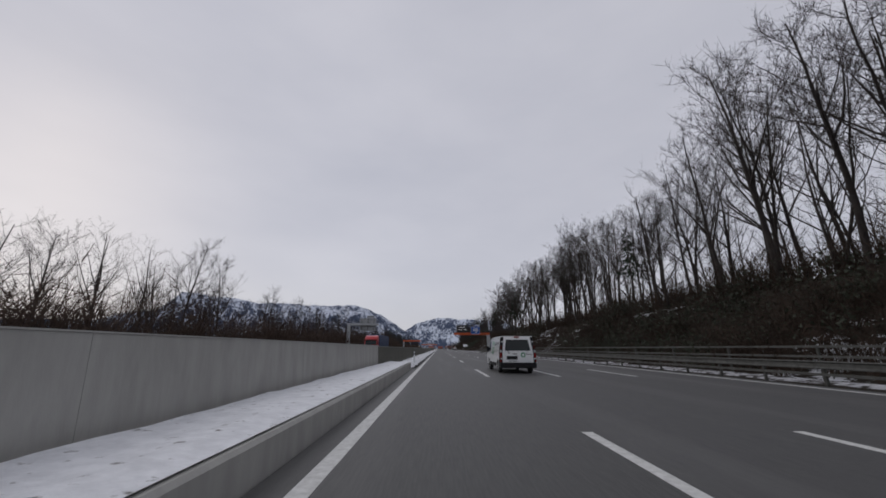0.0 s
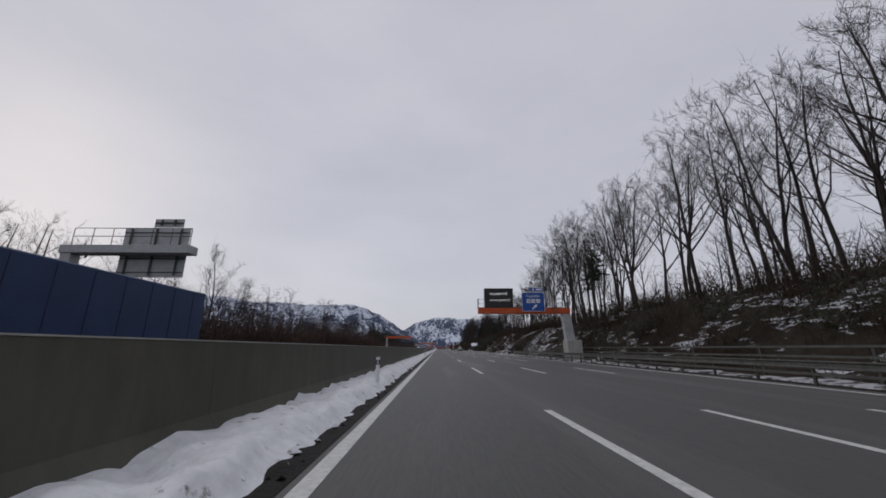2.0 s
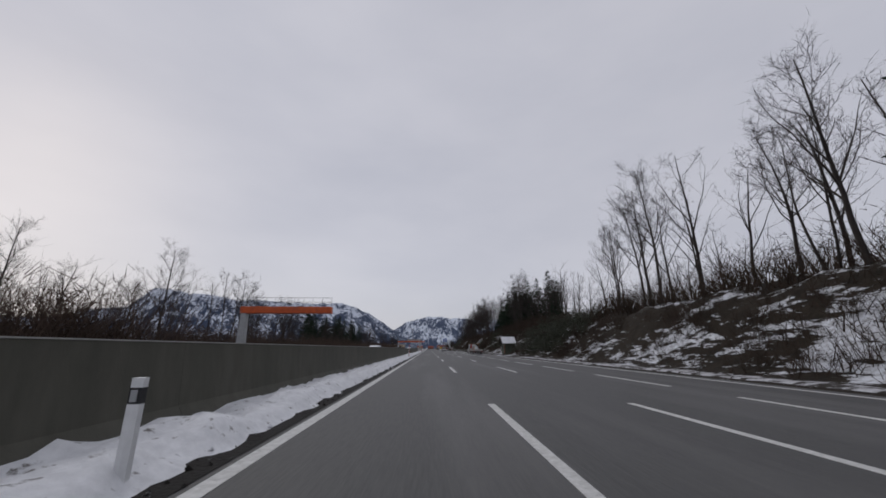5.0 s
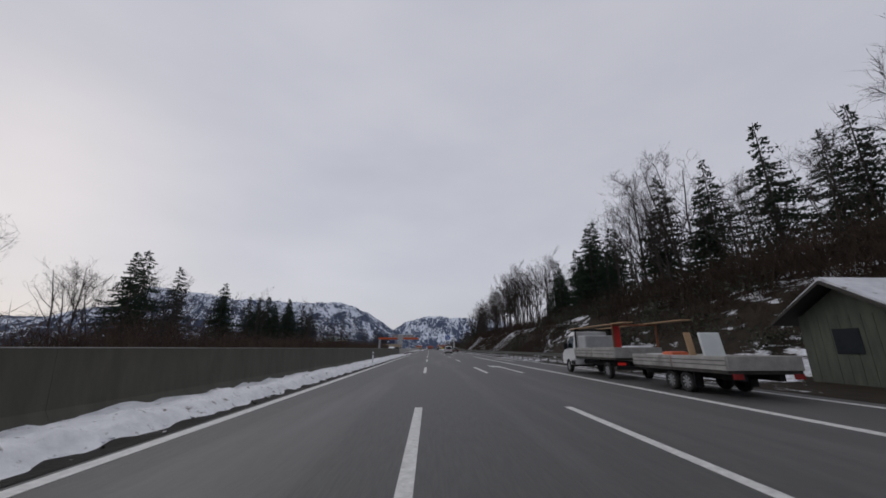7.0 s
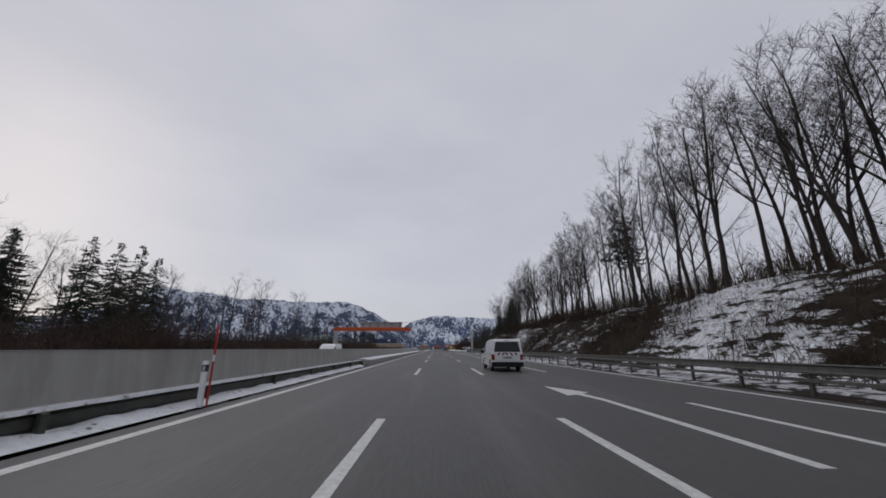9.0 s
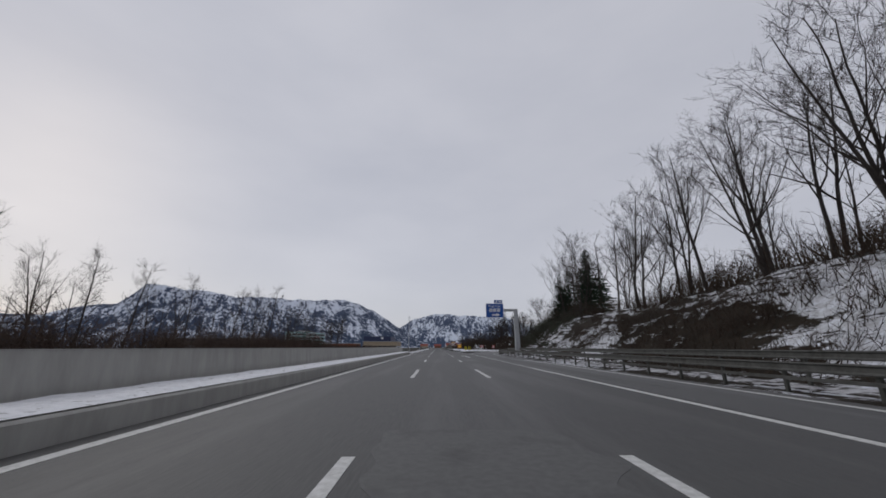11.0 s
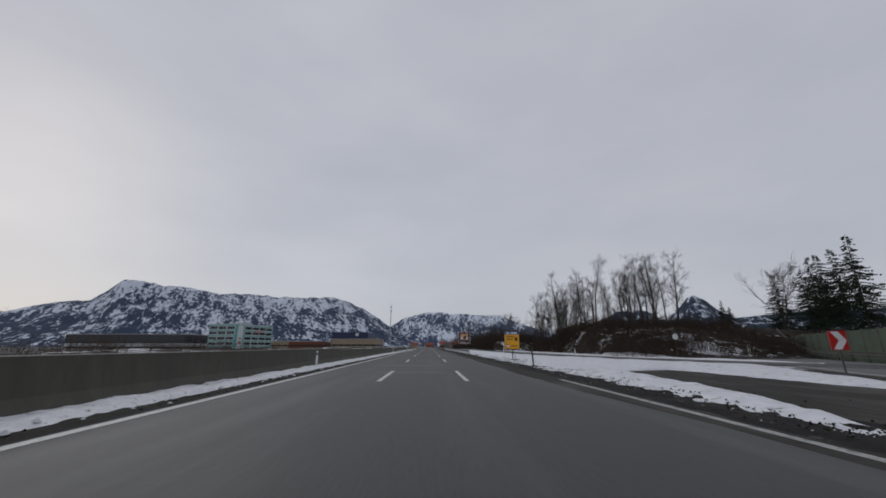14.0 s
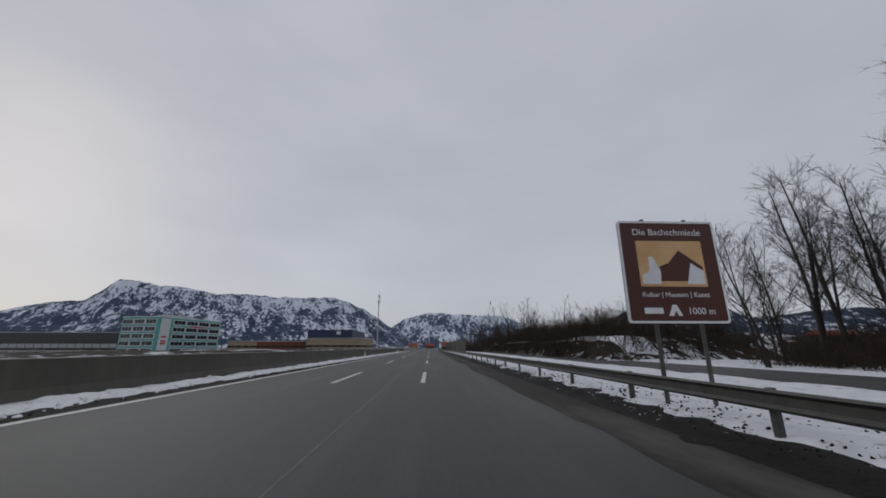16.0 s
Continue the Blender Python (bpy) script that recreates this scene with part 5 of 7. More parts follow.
# yellow chevron pair at the gore
for x, y, way in ((10.82, 494.25, -1), (11.73, 494.0, 1)):
    c = thing("chevron_board", (x, y, 0), "yellow board with a dark red chevron on a dark post", "road sign", "chevrons at the gore")
    part("post", cyl((x, y + 0.03, -0.05), (x, y + 0.03, 1.4), 0.03, 8), STEEL_DARK, c)
    p = part("panel", flat(rounded(x - 0.28, x + 0.28, 0.66, 1.46, 0.04), y - 0.03, y - 0.005), material("warning yellow", (0.80, 0.72, 0.02), (0.7, 0.62, 0.02), 4, 0.5), c)
    part("chevron", flat([(x + way * u, w) for u, w in ((-0.2, 0.70), (0.02, 0.70), (0.22, 1.06), (0.02, 1.42), (-0.2, 1.42), (0.0, 1.06))][::way],
                         y - 0.036, y - 0.031), BROWN, p)
# red and white chevrons by the ramp
for x, y in ((16.8, 510.0), (22.5, 525.5)):
    c = thing("chevron_board", (x, y, 0), "red board with a white chevron beside the ramp", "road sign", "chevrons by the ramp")
    part("post", cyl((x, y + 0.05, -0.05), (x, y + 0.05, 1.25), 0.035, 8), STEEL_DARK, c)
    p = part("panel", flat(rounded(x - 0.41, x + 0.41, 1.14, 1.97, 0.03), y, y + 0.03), RED, c)
    part("chevron", flat([(x + u, w) for u, w in ((-0.33, 1.17), (0.05, 1.17), (0.36, 1.555), (0.05, 1.94), (-0.33, 1.94), (0.0, 1.555))], y - 0.012, y - 0.004), WHITE, p)
# blue direction board on the ramp
bx, by = 37.25, 531.6
q = thing("direction_sign", (bx, by + 0.1, 0), "wide blue direction board with white route diagram beside the ramp", "road sign")
for x in (bx - 1.2, bx, bx + 1.2):
    part("post", cyl((x, by + 0.2, max(0, land(x, by + 0.2)) - 0.3), (x, by + 0.2, 4.6), 0.06, 8), GREY_STEEL, q)
b = board(bx - 2.0, bx + 2.0, 2.5, 4.95, by, BLUE, q, 0.06)
for x0, x1, z in ((-1.75, -0.5, 3.62), (0.45, 1.7, 3.62), (-1.75, -0.9, 3.86), (0.8, 1.6, 3.86)):
    part("writing_bar", flat([(bx + x0, z), (bx + x1, z), (bx + x1, z + 0.14), (bx + x0, z + 0.14)], by - 0.02, by - 0.014), WHITE, b)
part("route_line", flat([(bx - 0.09, 2.8), (bx + 0.09, 2.8), (bx + 0.09, 4.0), (bx - 0.09, 4.0)], by - 0.02, by - 0.014), WHITE, b)
part("route_branch", flat([(bx - 1.8, 3.42), (bx + 1.8, 3.42), (bx + 1.8, 3.5), (bx - 1.8, 3.5)], by - 0.02, by - 0.015), WHITE, b)
part("route_ring", flat([(bx + 0.34 * math.cos(k * math.pi / 10), 4.2 + 0.34 * math.sin(k * math.pi / 10)) for k in range(20)], by - 0.028, by - 0.021), WHITE, b)
part("ring_face", flat([(bx + 0.2 * math.cos(k * math.pi / 10), 4.2 + 0.2 * math.sin(k * math.pi / 10)) for k in range(20)], by - 0.034, by - 0.029), BLUE, b)

# round sign beside the slip road
q = thing("traffic_sign", (33.25, 552.5, 0), "small round white traffic sign on a thin steel post", "traffic sign")
part("post", cyl((33.25, 552.56, land(33.25, 552.56) - 0.2), (33.25, 552.56, 2.7), 0.035, 8), STEEL, q)
part("disc", flat([(33.25 + 0.34 * math.cos(k * math.pi / 12), 2.4 + 0.34 * math.sin(k * math.pi / 12)) for k in range(24)], 552.48, 552.51), WHITE, q)

# yellow works sign
q = thing("works_sign", (12.5, 545.8, 0), "yellow roadworks information board on a single pole", "road sign")
part("pole", cyl((12.45, 545.88, 0), (12.45, 545.88, 1.2), 0.045, 8), STEEL_DARK, q)
part("stay", cyl((12.55, 545.9, 1.1), (13.0, 546.8, 0.05), 0.02, 6), STEEL_DARK, q)
part("foot_plate", bevelled(box(12.0, 13.1, 545.5, 546.3, 0.02, 0.12), 0.03), BLACK, q, "black rubber foot plates")
b = board(11.7, 13.15, 1.05, 2.72, 545.8, YELLOW, q, 0.03, BLACK)
part("heading_strip", flat([(11.74, 2.42), (13.11, 2.42), (13.11, 2.68), (11.74, 2.68)], 545.78, 545.786), BLUE, b, "dark blue heading strip")
for x0, x1 in ((11.9, 12.2), (12.35, 12.95)):
    part("writing_bar", flat([(x0, 2.49), (x1, 2.49), (x1, 2.61), (x0, 2.61)], 545.77, 545.778), WHITE, b)
for x0, x1, z in ((11.9, 12.6, 2.15), (11.9, 12.5, 1.92), (12.3, 12.95, 1.3)):
    part("writing_bar", flat([(x0, z), (x1, z), (x1, z + 0.08), (x0, z + 0.08)], 545.78, 545.786), BROWN, b)
part("exit_mark", flat([(12.75, 1.85), (12.9, 1.75), (12.98, 2.0), (12.98, 2.15), (12.7, 2.15), (12.7, 2.0)], 545.78, 545.786), BROWN, b)
part("limit_disc", flat([(12.03 + 0.17 * math.cos(k * math.pi / 10), 1.32 + 0.17 * math.sin(k * math.pi / 10)) for k in range(20)], 545.78, 545.786), RED, b, "red ring")
part("disc_face", flat([(12.03 + 0.12 * math.cos(k * math.pi / 10), 1.32 + 0.12 * math.sin(k * math.pi / 10)) for k in range(20)], 545.77, 545.778), WHITE, b)

# brown tourist sign
ty = 590.2
q = thing("tourist_sign", (12.03, ty, 0), "brown tourist sign with a pale picture and white letters", "road sign")
for x in (11.48, 12.58):
    part("post", cyl((x, ty + 0.1, -0.05), (x, ty + 0.1, 4.45), 0.05, 8), STEEL, q)
b = board(10.78, 13.23, 1.85, 4.38, ty, BROWN, q, 0.055)
letters("Die Bachschmiede", 0.235, 12, ty - 0.014, 4.08, WHITE, b)
pic = part("picture", flat(rounded(11.18, 12.83, 2.72, 3.86, 0.03), ty - 0.017, ty - 0.0125), material("sepia picture", (0.62, 0.36, 0.16), (0.70, 0.45, 0.22), 2.5, 0.5), b,
           "sepia picture of a roofed building")
part("roof_shape", flat([(11.63, 2.85), (12.68, 2.85), (12.78, 3.2), (12.23, 3.62), (11.93, 3.3), (11.68, 3.2)], ty - 0.021, ty - 0.0175), BROWN, pic)
for pts in (((11.23, 2.78), (11.68, 2.78), (11.71, 3.1), (11.55, 3.45), (11.45, 3.45), (11.43, 3.1), (11.25, 3.0)), ((12.33, 2.78), (12.78, 2.78), (12.78, 3.1), (12.48, 3.3))):
    part("wall_shape", flat(list(pts), ty - 0.026, ty - 0.0225), WHITE, pic)
letters("Kultur | Museum | Kunst", 0.165, 12, ty - 0.014, 2.52, WHITE, b)
part("writing_bar", flat([(11.18, 2.07), (11.63, 2.07), (11.63, 2.21), (11.18, 2.21)], ty - 0.017, ty - 0.0125), WHITE, b)
part("exit_symbol", flat([(11.75, 2.02), (11.87, 2.02), (11.93, 2.14), (11.99, 2.02), (12.09, 2.02), (11.97, 2.28), (11.87, 2.28)], ty - 0.017, ty - 0.0125), WHITE, b)
letters("1000 m", 0.22, 12.56, ty - 0.014, 2.13, WHITE, b)

# leaning dark marker post in the snow, and small signs across the field
q = thing("marker_post", (11.35, 534.8, 0), "dark leaning marker post at the snow's edge", "road post")
part("post", cyl((11.35, 534.8, -0.05), (11.28, 534.75, 1.3), 0.05, 8), STEEL_DARK, q)
part("base", bevelled(box(11.2, 11.5, 534.65, 534.95, 0.0, 0.08), 0.02), BLACK, q)
for x, y, w, h, z, mat, label in ((46, 570, 1.6, 1.1, 1.6, RED, "small red sign in the snow"), (51, 569, 2.4, 1.5, 1.2, WHITE, "white board on posts in the snow"),
                                  (44, 571, 0.9, 0.9, 2.0, GREY_STEEL, "round grey sign back")):
    q = thing("small_sign", (x, y, 0), label, "road sign")
    for dx in (-w * 0.3, w * 0.3):
        part("post", cyl((x + dx, y + 0.05, -0.3), (x + dx, y + 0.05, z + h * 0.8), 0.04, 6), STEEL, q)
    part("panel", flat(rounded(x - w / 2, x + w / 2, z, z + h, min(w, h) * (0.45 if mat is GREY_STEEL else 0.06)), y - 0.03, y), mat, q)

# ---- buildings ----
GLASS_DARK = material("dark window glass", (0.016, 0.020, 0.024), (0.024, 0.028, 0.032), 2, 0.12)
TEAL = material("pale teal cladding", (0.13, 0.42, 0.40), (0.10, 0.35, 0.34), 0.5, 0.6)
FRAME_WHITE = material("white frame paint", (0.66, 0.70, 0.70), (0.56, 0.60, 0.60), 1, 0.55)
BOARDS_DARK = material("dark stained boards", (0.045, 0.040, 0.034), (0.028, 0.025, 0.022), 5, 0.85, bump=0.3, stretch=(1, 1, 0.2))
BOARDS_GREEN = material("faded green boards", (0.085, 0.095, 0.070), (0.055, 0.062, 0.048), 4, 0.85, bump=0.3, stretch=(1, 1, 0.2))
BOARDS_PALE = material("raw pale boards", (0.42, 0.28, 0.16), (0.34, 0.22, 0.12), 3, 0.8)
RUST = material("rust orange boards", (0.20, 0.065, 0.03), (0.14, 0.05, 0.025), 4, 0.8)


def office(corner, turn, wide, deep, storeys, rise):
    """A five-storey block: white banded storeys with rounded teal frames, a stair strip at the corner."""
    o = thing("office_building", corner, "white and teal five-storey office block with ribbon windows", "building")
    m = Matrix.Translation(corner) @ pose(0, 0, 0, 0, 0, turn)
    tall = storeys * rise
    part("wall", move(box(-wide, 0, 0, deep, -0.5, tall + 0.3), m), TEAL, o)
    part("roof", move(bevelled(box(-wide - 0.3, 0.3, -0.3, deep + 0.3, tall + 0.31, tall + 0.75), 0.1), m), FRAME_WHITE, o)
    part("plant_room", move(bevelled(box(-wide * 0.7, -wide * 0.3, deep * 0.3, deep * 0.6, tall + 0.76, tall + 2.4), 0.1), m), GREY_STEEL, o)
    for s in range(storeys):
        z0, z1 = s * rise + 0.75, s * rise + 2.6
        for face, length, start, n in (("front", wide, 0.5, 3), ("side", deep, deep * 0.2, 4)):
            span = (length - start - 0.6) / n
            for i in range(n):
                a, b = start + i * span, start + (i + 1) * span - 0.35

                def place(geo):
                    if face == "front":
                        return move(geo, m @ pose(-wide, 0, 0))
                    return move(geo, m @ pose(0, 0, 0, 0, 0, 90) )
                win = part("window", place(bevelled(prism(rounded(a, b, z0 - 0.45, z1 + 0.35, 0.4), -0.24, -0.01, "y"), 0.04)), FRAME_WHITE, o, "white rounded window band")
                k = 3
                w = (b - a - 0.6) / k
                for j in range(k):
                    part("pane", place(box(a + 0.3 + j * w, a + 0.3 + (j + 1) * w - 0.16, -0.262, -0.245, z0, z1)), GLASS_DARK, win)
    strip = part("stair_strip", move(bevelled(box(0.01, 0.3, deep * 0.03, deep * 0.16, 0.4, tall - 0.2), 0.05), m), FRAME_WHITE, o, "white stair strip with red marks")
    for z in (4.6, 5.7, 7.8):
        part("red_mark", move(box(0.305, 0.33, deep * 0.06, deep * 0.13, z, z + 0.8), m), RED, strip)
    part("red_mark", move(box(0.27, 0.30, deep * 0.45, deep * 0.7, tall - 3.9, tall - 3.3), m), RED, o, "red lettering bar")


office((-123.7, 764, -1.9), -11, 20.5, 40, 5, 3.42)


def hall(name, x0, x1, y0, y1, tall, mat, upper, label, bands):
    h = thing(name, ((x0 + x1) / 2, y0, 0), label, "building")
    part("wall", box(x0, x1, y0, y1, -0.5, tall), mat, h)
    part("roof", bevelled(box(x0 - 0.4, x1 + 0.4, y0 - 0.4, y1 + 0.4, tall + 0.01, tall + 0.5), 0.08), GREY_STEEL, h)
    for z0, z1, m in bands:
        k = max(3, int((x1 - x0) / 6))
        w = (x1 - x0) / k
        for i in range(k):
            part("window", bevelled(box(x0 + i * w + 0.25, x0 + (i + 1) * w - 0.25, y0 - 0.08, y0 - 0.005, z0, z1), 0.03), m, h)
        k = max(3, int((y1 - y0) / 6))
        w = (y1 - y0) / k
        for i in range(k):
            part("window", bevelled(box(x1 + 0.005, x1 + 0.08, y0 + i * w + 0.25, y0 + (i + 1) * w - 0.25, z0, z1), 0.03), m, h)
    return h


SAND = material("sandy render", (0.36, 0.29, 0.20), (0.30, 0.24, 0.17), 0.4, 0.85)
BLUE_CLAD = material("deep blue cladding", (0.020, 0.030, 0.085), (0.015, 0.024, 0.07), 0.5, 0.5)
hall("glass_hall", -345, -232, 885, 960, 12.5, GLASS_DARK, None, "long low hall with dark glass and a pale roof edge", ((1.0, 4.2, GREY_STEEL), (5.0, 11.5, GLASS_DARK)))
blue_hall = hall("warehouse", -88, -46, 872, 930, 8.0, SAND, None, "blue and sand coloured warehouse", ((1.5, 3.2, GLASS_DARK),))
part("upper_storey", bevelled(box(-88, -54, 873, 928, 8.52, 14.5), 0.1), BLUE_CLAD, blue_hall, "deep blue upper storey")
part("blue_emblem", box(-66, -63, 872.9, 872.98, 11, 13.5), FRAME_WHITE, blue_hall, "pale plain emblem")
hall("shed", -140, -104, 905, 935, 6.0, RUST, None, "low rust-red industrial shed", ((1.2, 3.0, BOARDS_DARK),))
hall("shed", -172, -146, 920, 950, 6.5, SAND, None, "low sandy industrial shed", ((1.2, 3.0, BOARDS_DARK),))
for i, (x, y, w, z, m) in enumerate(((30, 1080, 18, 7, SAND), (6, 1180, 14, 6, RUST), (52, 1120, 20, 8, SAND), (-24, 1250, 16, 7, SAND), (108, 668, 10, 4, SAND))):
    h = thing("house", (x, y, 0), "distant low house with a red tiled roof", "house", "distant houses")
    part("wall", box(x - w / 2, x + w / 2, y, y + 10, -0.5, z * 0.62), m, h)
    part("roof", prism([(y - 0.6, z * 0.625), (y + 10.6, z * 0.625), (y + 5, z + 1.5)], x - w / 2 - 0.5, x + w / 2 + 0.5, "x"),
         material("red roof tiles", (0.26, 0.065, 0.045), (0.2, 0.05, 0.035), 1, 0.85), h)
    for k in (-0.3, 0.0, 0.3):
        part("window", box(x + w * k - 0.6, x + w * k + 0.6, y - 0.05, y - 0.005, 1.2, 2.6), GLASS_DARK, h)

# timber noise barrier further on
nb = thing("noise_barrier", (15, 690, 0), "brown timber noise barrier with steel posts", "noise barrier", kind="structure")
for i, y in enumerate(steps(672, 840, 4.0)[:-1]):
    x = 14.6 + 0.012 * (y - 672)
    part("barrier_panel", bevelled(box(x - 0.06, x + 0.06, y + 0.1, y + 3.9, 0.1, 3.3), 0.02), BOARDS_DARK, nb)
    part("barrier_post", box(x - 0.1, x + 0.1, y - 0.09, y + 0.09, 0, 3.4), STEEL, nb)

# green noise barrier on the outer side of the ramp's bend
GREEN_PANEL = material("faded green panels", (0.075, 0.100, 0.062), (0.055, 0.075, 0.048), 1.2, 0.8, bump=0.2, third=(0.045, 0.055, 0.038), third_scale=0.5)
gb = thing("noise_barrier", (ramp_right(536) + 1.5, 536, 0), "faded green noise barrier along the bend of the ramp", "noise barrier", kind="structure")
barrier_ys = steps(536, 574, 2.4)
for y, end in zip(barrier_ys, barrier_ys[1:]):
    a, c = (ramp_right(y) + 1.5, y), (ramp_right(end) + 1.5, end)
    part("barrier_panel", sweep([(-0.05, -0.3), (-0.05, 2.7), (0.05, 2.7), (0.05, -0.3)], [(a[0] + (c[0] - a[0]) * u, a[1] + (c[1] - a[1]) * u, 0) for u in (0.03, 0.97)]), GREEN_PANEL, gb)
    part("barrier_post", box(a[0] - 0.09, a[0] + 0.09, y - 0.09, y + 0.09, -0.3, 2.8), STEEL, gb)

# radio mast
mast = thing("radio_mast", (-27.5, 822, 0), "slim grey radio mast with antennas at its top", "mast")
part("shaft", tube(((-27.5, 822, -0.5), (-27.5, 822, 18), (-27.5, 822, 35)), (0.42, 0.32, 0.2), 10), GREY_STEEL, mast)
for z in (29.5, 33.0):
    ring = part("antenna_ring", tube(((-27.5, 822, z), (-27.5, 822, z + 0.15)), (0.7, 0.7), 12), STEEL, mast)
    for a in range(3):
        c, s = math.cos(a * 2.094), math.sin(a * 2.094)
        part("antenna", bevelled(box(-27.5 + 0.75 * c - 0.15, -27.5 + 0.75 * c + 0.15, 822 + 0.75 * s - 0.1, 822 + 0.75 * s + 0.1, z - 0.6, z + 1.6), 0.03), WHITE, ring)
part("lightning_rod", cyl((-27.5, 822, 35), (-27.5, 822, 37.5), 0.04, 6), STEEL, mast)

# board hut on the verge with a snowy roof
hx0, hx1, hy0, hy1, eave, ridge = 17.85, 20.15, 262.9, 266.3, 2.55, 3.62
hm = (hy0 + hy1) / 2
hut = thing("hut", ((hx0 + hx1) / 2, hm, 0), "small faded green timber hut with a snow-covered roof", "hut")
for y in (hy0, hy1 - 0.1):
    part("side_wall", box(hx0, hx1, y, y + 0.1, -0.2, eave), BOARDS_GREEN, hut)
for x in (hx0, hx1 - 0.1):
    part("gable_wall", prism([(hy0 + 0.105, -0.2), (hy1 - 0.105, -0.2), (hy1 - 0.105, eave), (hm, ridge - 0.08), (hy0 + 0.105, eave)], x, x + 0.1, "x"), BOARDS_GREEN, hut)
for k in range(9):
    part("board", box(hx0 - 0.02, hx0 - 0.002, hy0 + 0.02 + k * 0.375, hy0 + 0.38 + k * 0.375, 0.0, eave - 0.05), BOARDS_GREEN, hut)
for k in range(6):
    part("board", box(hx0 + 0.02 + k * 0.38, hx0 + 0.385 + k * 0.38, hy0 - 0.02, hy0 - 0.002, 0.0, eave - 0.05), BOARDS_GREEN, hut)
part("corner_post", bevelled(box(hx0 - 0.08, hx0 - 0.021, hy0 - 0.06, hy0 + 0.3, 0.0, eave - 0.4), 0.01), RUST, hut, "rust-orange corner post")
part("window", bevelled(box(hx0 - 0.05, hx0 - 0.022, hy0 + 1.3, hy0 + 2.2, 1.1, 2.0), 0.01), GLASS_DARK, hut)
for flip in (False, True):
    slope = (ridge - eave + 0.15) / (hm - hy0)
    low = eave + 0.1 - 0.6 * slope
    prof = [(hy0 - 0.6, low), (hm, ridge + 0.02), (hm, ridge + 0.14), (hy0 - 0.6, low + 0.12)]
    snow = [(hy0 - 0.55, low + 0.15), (hm, ridge + 0.15), (hm, ridge + 0.27), (hy0 - 0.5, low + 0.25)]
    if flip:
        prof, snow = [(2 * hm - a, b) for a, b in prof][::-1], [(2 * hm - a, b) for a, b in snow][::-1]
    p = part("roof_slope", prism(prof, hx0 - 0.65, hx1 + 0.3, "x"), BOARDS_DARK, hut)
    part("roof_snow", prism(snow, hx0 - 0.55, hx1 + 0.25, "x"), SNOW_CLEAN, p, "smooth white snow on the roof")

# ---- vehicles ----
PAINT_WHITE = material("white car paint", (0.72, 0.73, 0.73), (0.66, 0.67, 0.67), 0.8, 0.28, coat=0.6, third=(0.48, 0.47, 0.45), third_scale=1.1, third_span=(0.6, 0.95))
PLASTIC = material("black plastic", (0.010, 0.010, 0.011), (0.016, 0.016, 0.017), 8, 0.7, spec=0.2)
TYRE = material("tyre rubber", (0.014, 0.014, 0.014), (0.022, 0.021, 0.020), 8, 0.85)
ALLOY = material("wheel trim silver", (0.40, 0.41, 0.42), (0.28, 0.29, 0.30), 6, 0.4, metal=0.6)
CAR_GLASS = material("tinted car glass", (0.010, 0.014, 0.015), (0.014, 0.018, 0.019), 1, 0.06, spec=0.3)
LAMP_RED = material("red lamp glass", (0.24, 0.010, 0.010), (0.15, 0.007, 0.007), 9, 0.18)
LAMP_LIT = bpy.data.materials.new("lit brake lamp")
LAMP_LIT.use_nodes = True
LAMP_LIT.node_tree.nodes["Principled BSDF"].inputs["Base Color"].default_value = (0.16, 0.008, 0.007, 1)
LAMP_LIT.node_tree.nodes["Principled BSDF"].inputs["Emission Color"].default_value = (1.0, 0.02, 0.012, 1)
LAMP_LIT.node_tree.nodes["Principled BSDF"].inputs["Emission Strength"].default_value = 0.12
LAMP_DARK = material("dark red lamp glass", (0.075, 0.006, 0.006), (0.045, 0.004, 0.004), 12, 0.15)
GREEN_LOGO = material("green emblem", (0.012, 0.14, 0.055), (0.02, 0.24, 0.08), 1.4, 0.35)
WINE = material("faded red stripe", (0.17, 0.02, 0.03), (0.13, 0.018, 0.024), 6, 0.4)
DARK_GREY = material("dark grey print", (0.07, 0.075, 0.075), (0.06, 0.06, 0.06), 4, 0.5)


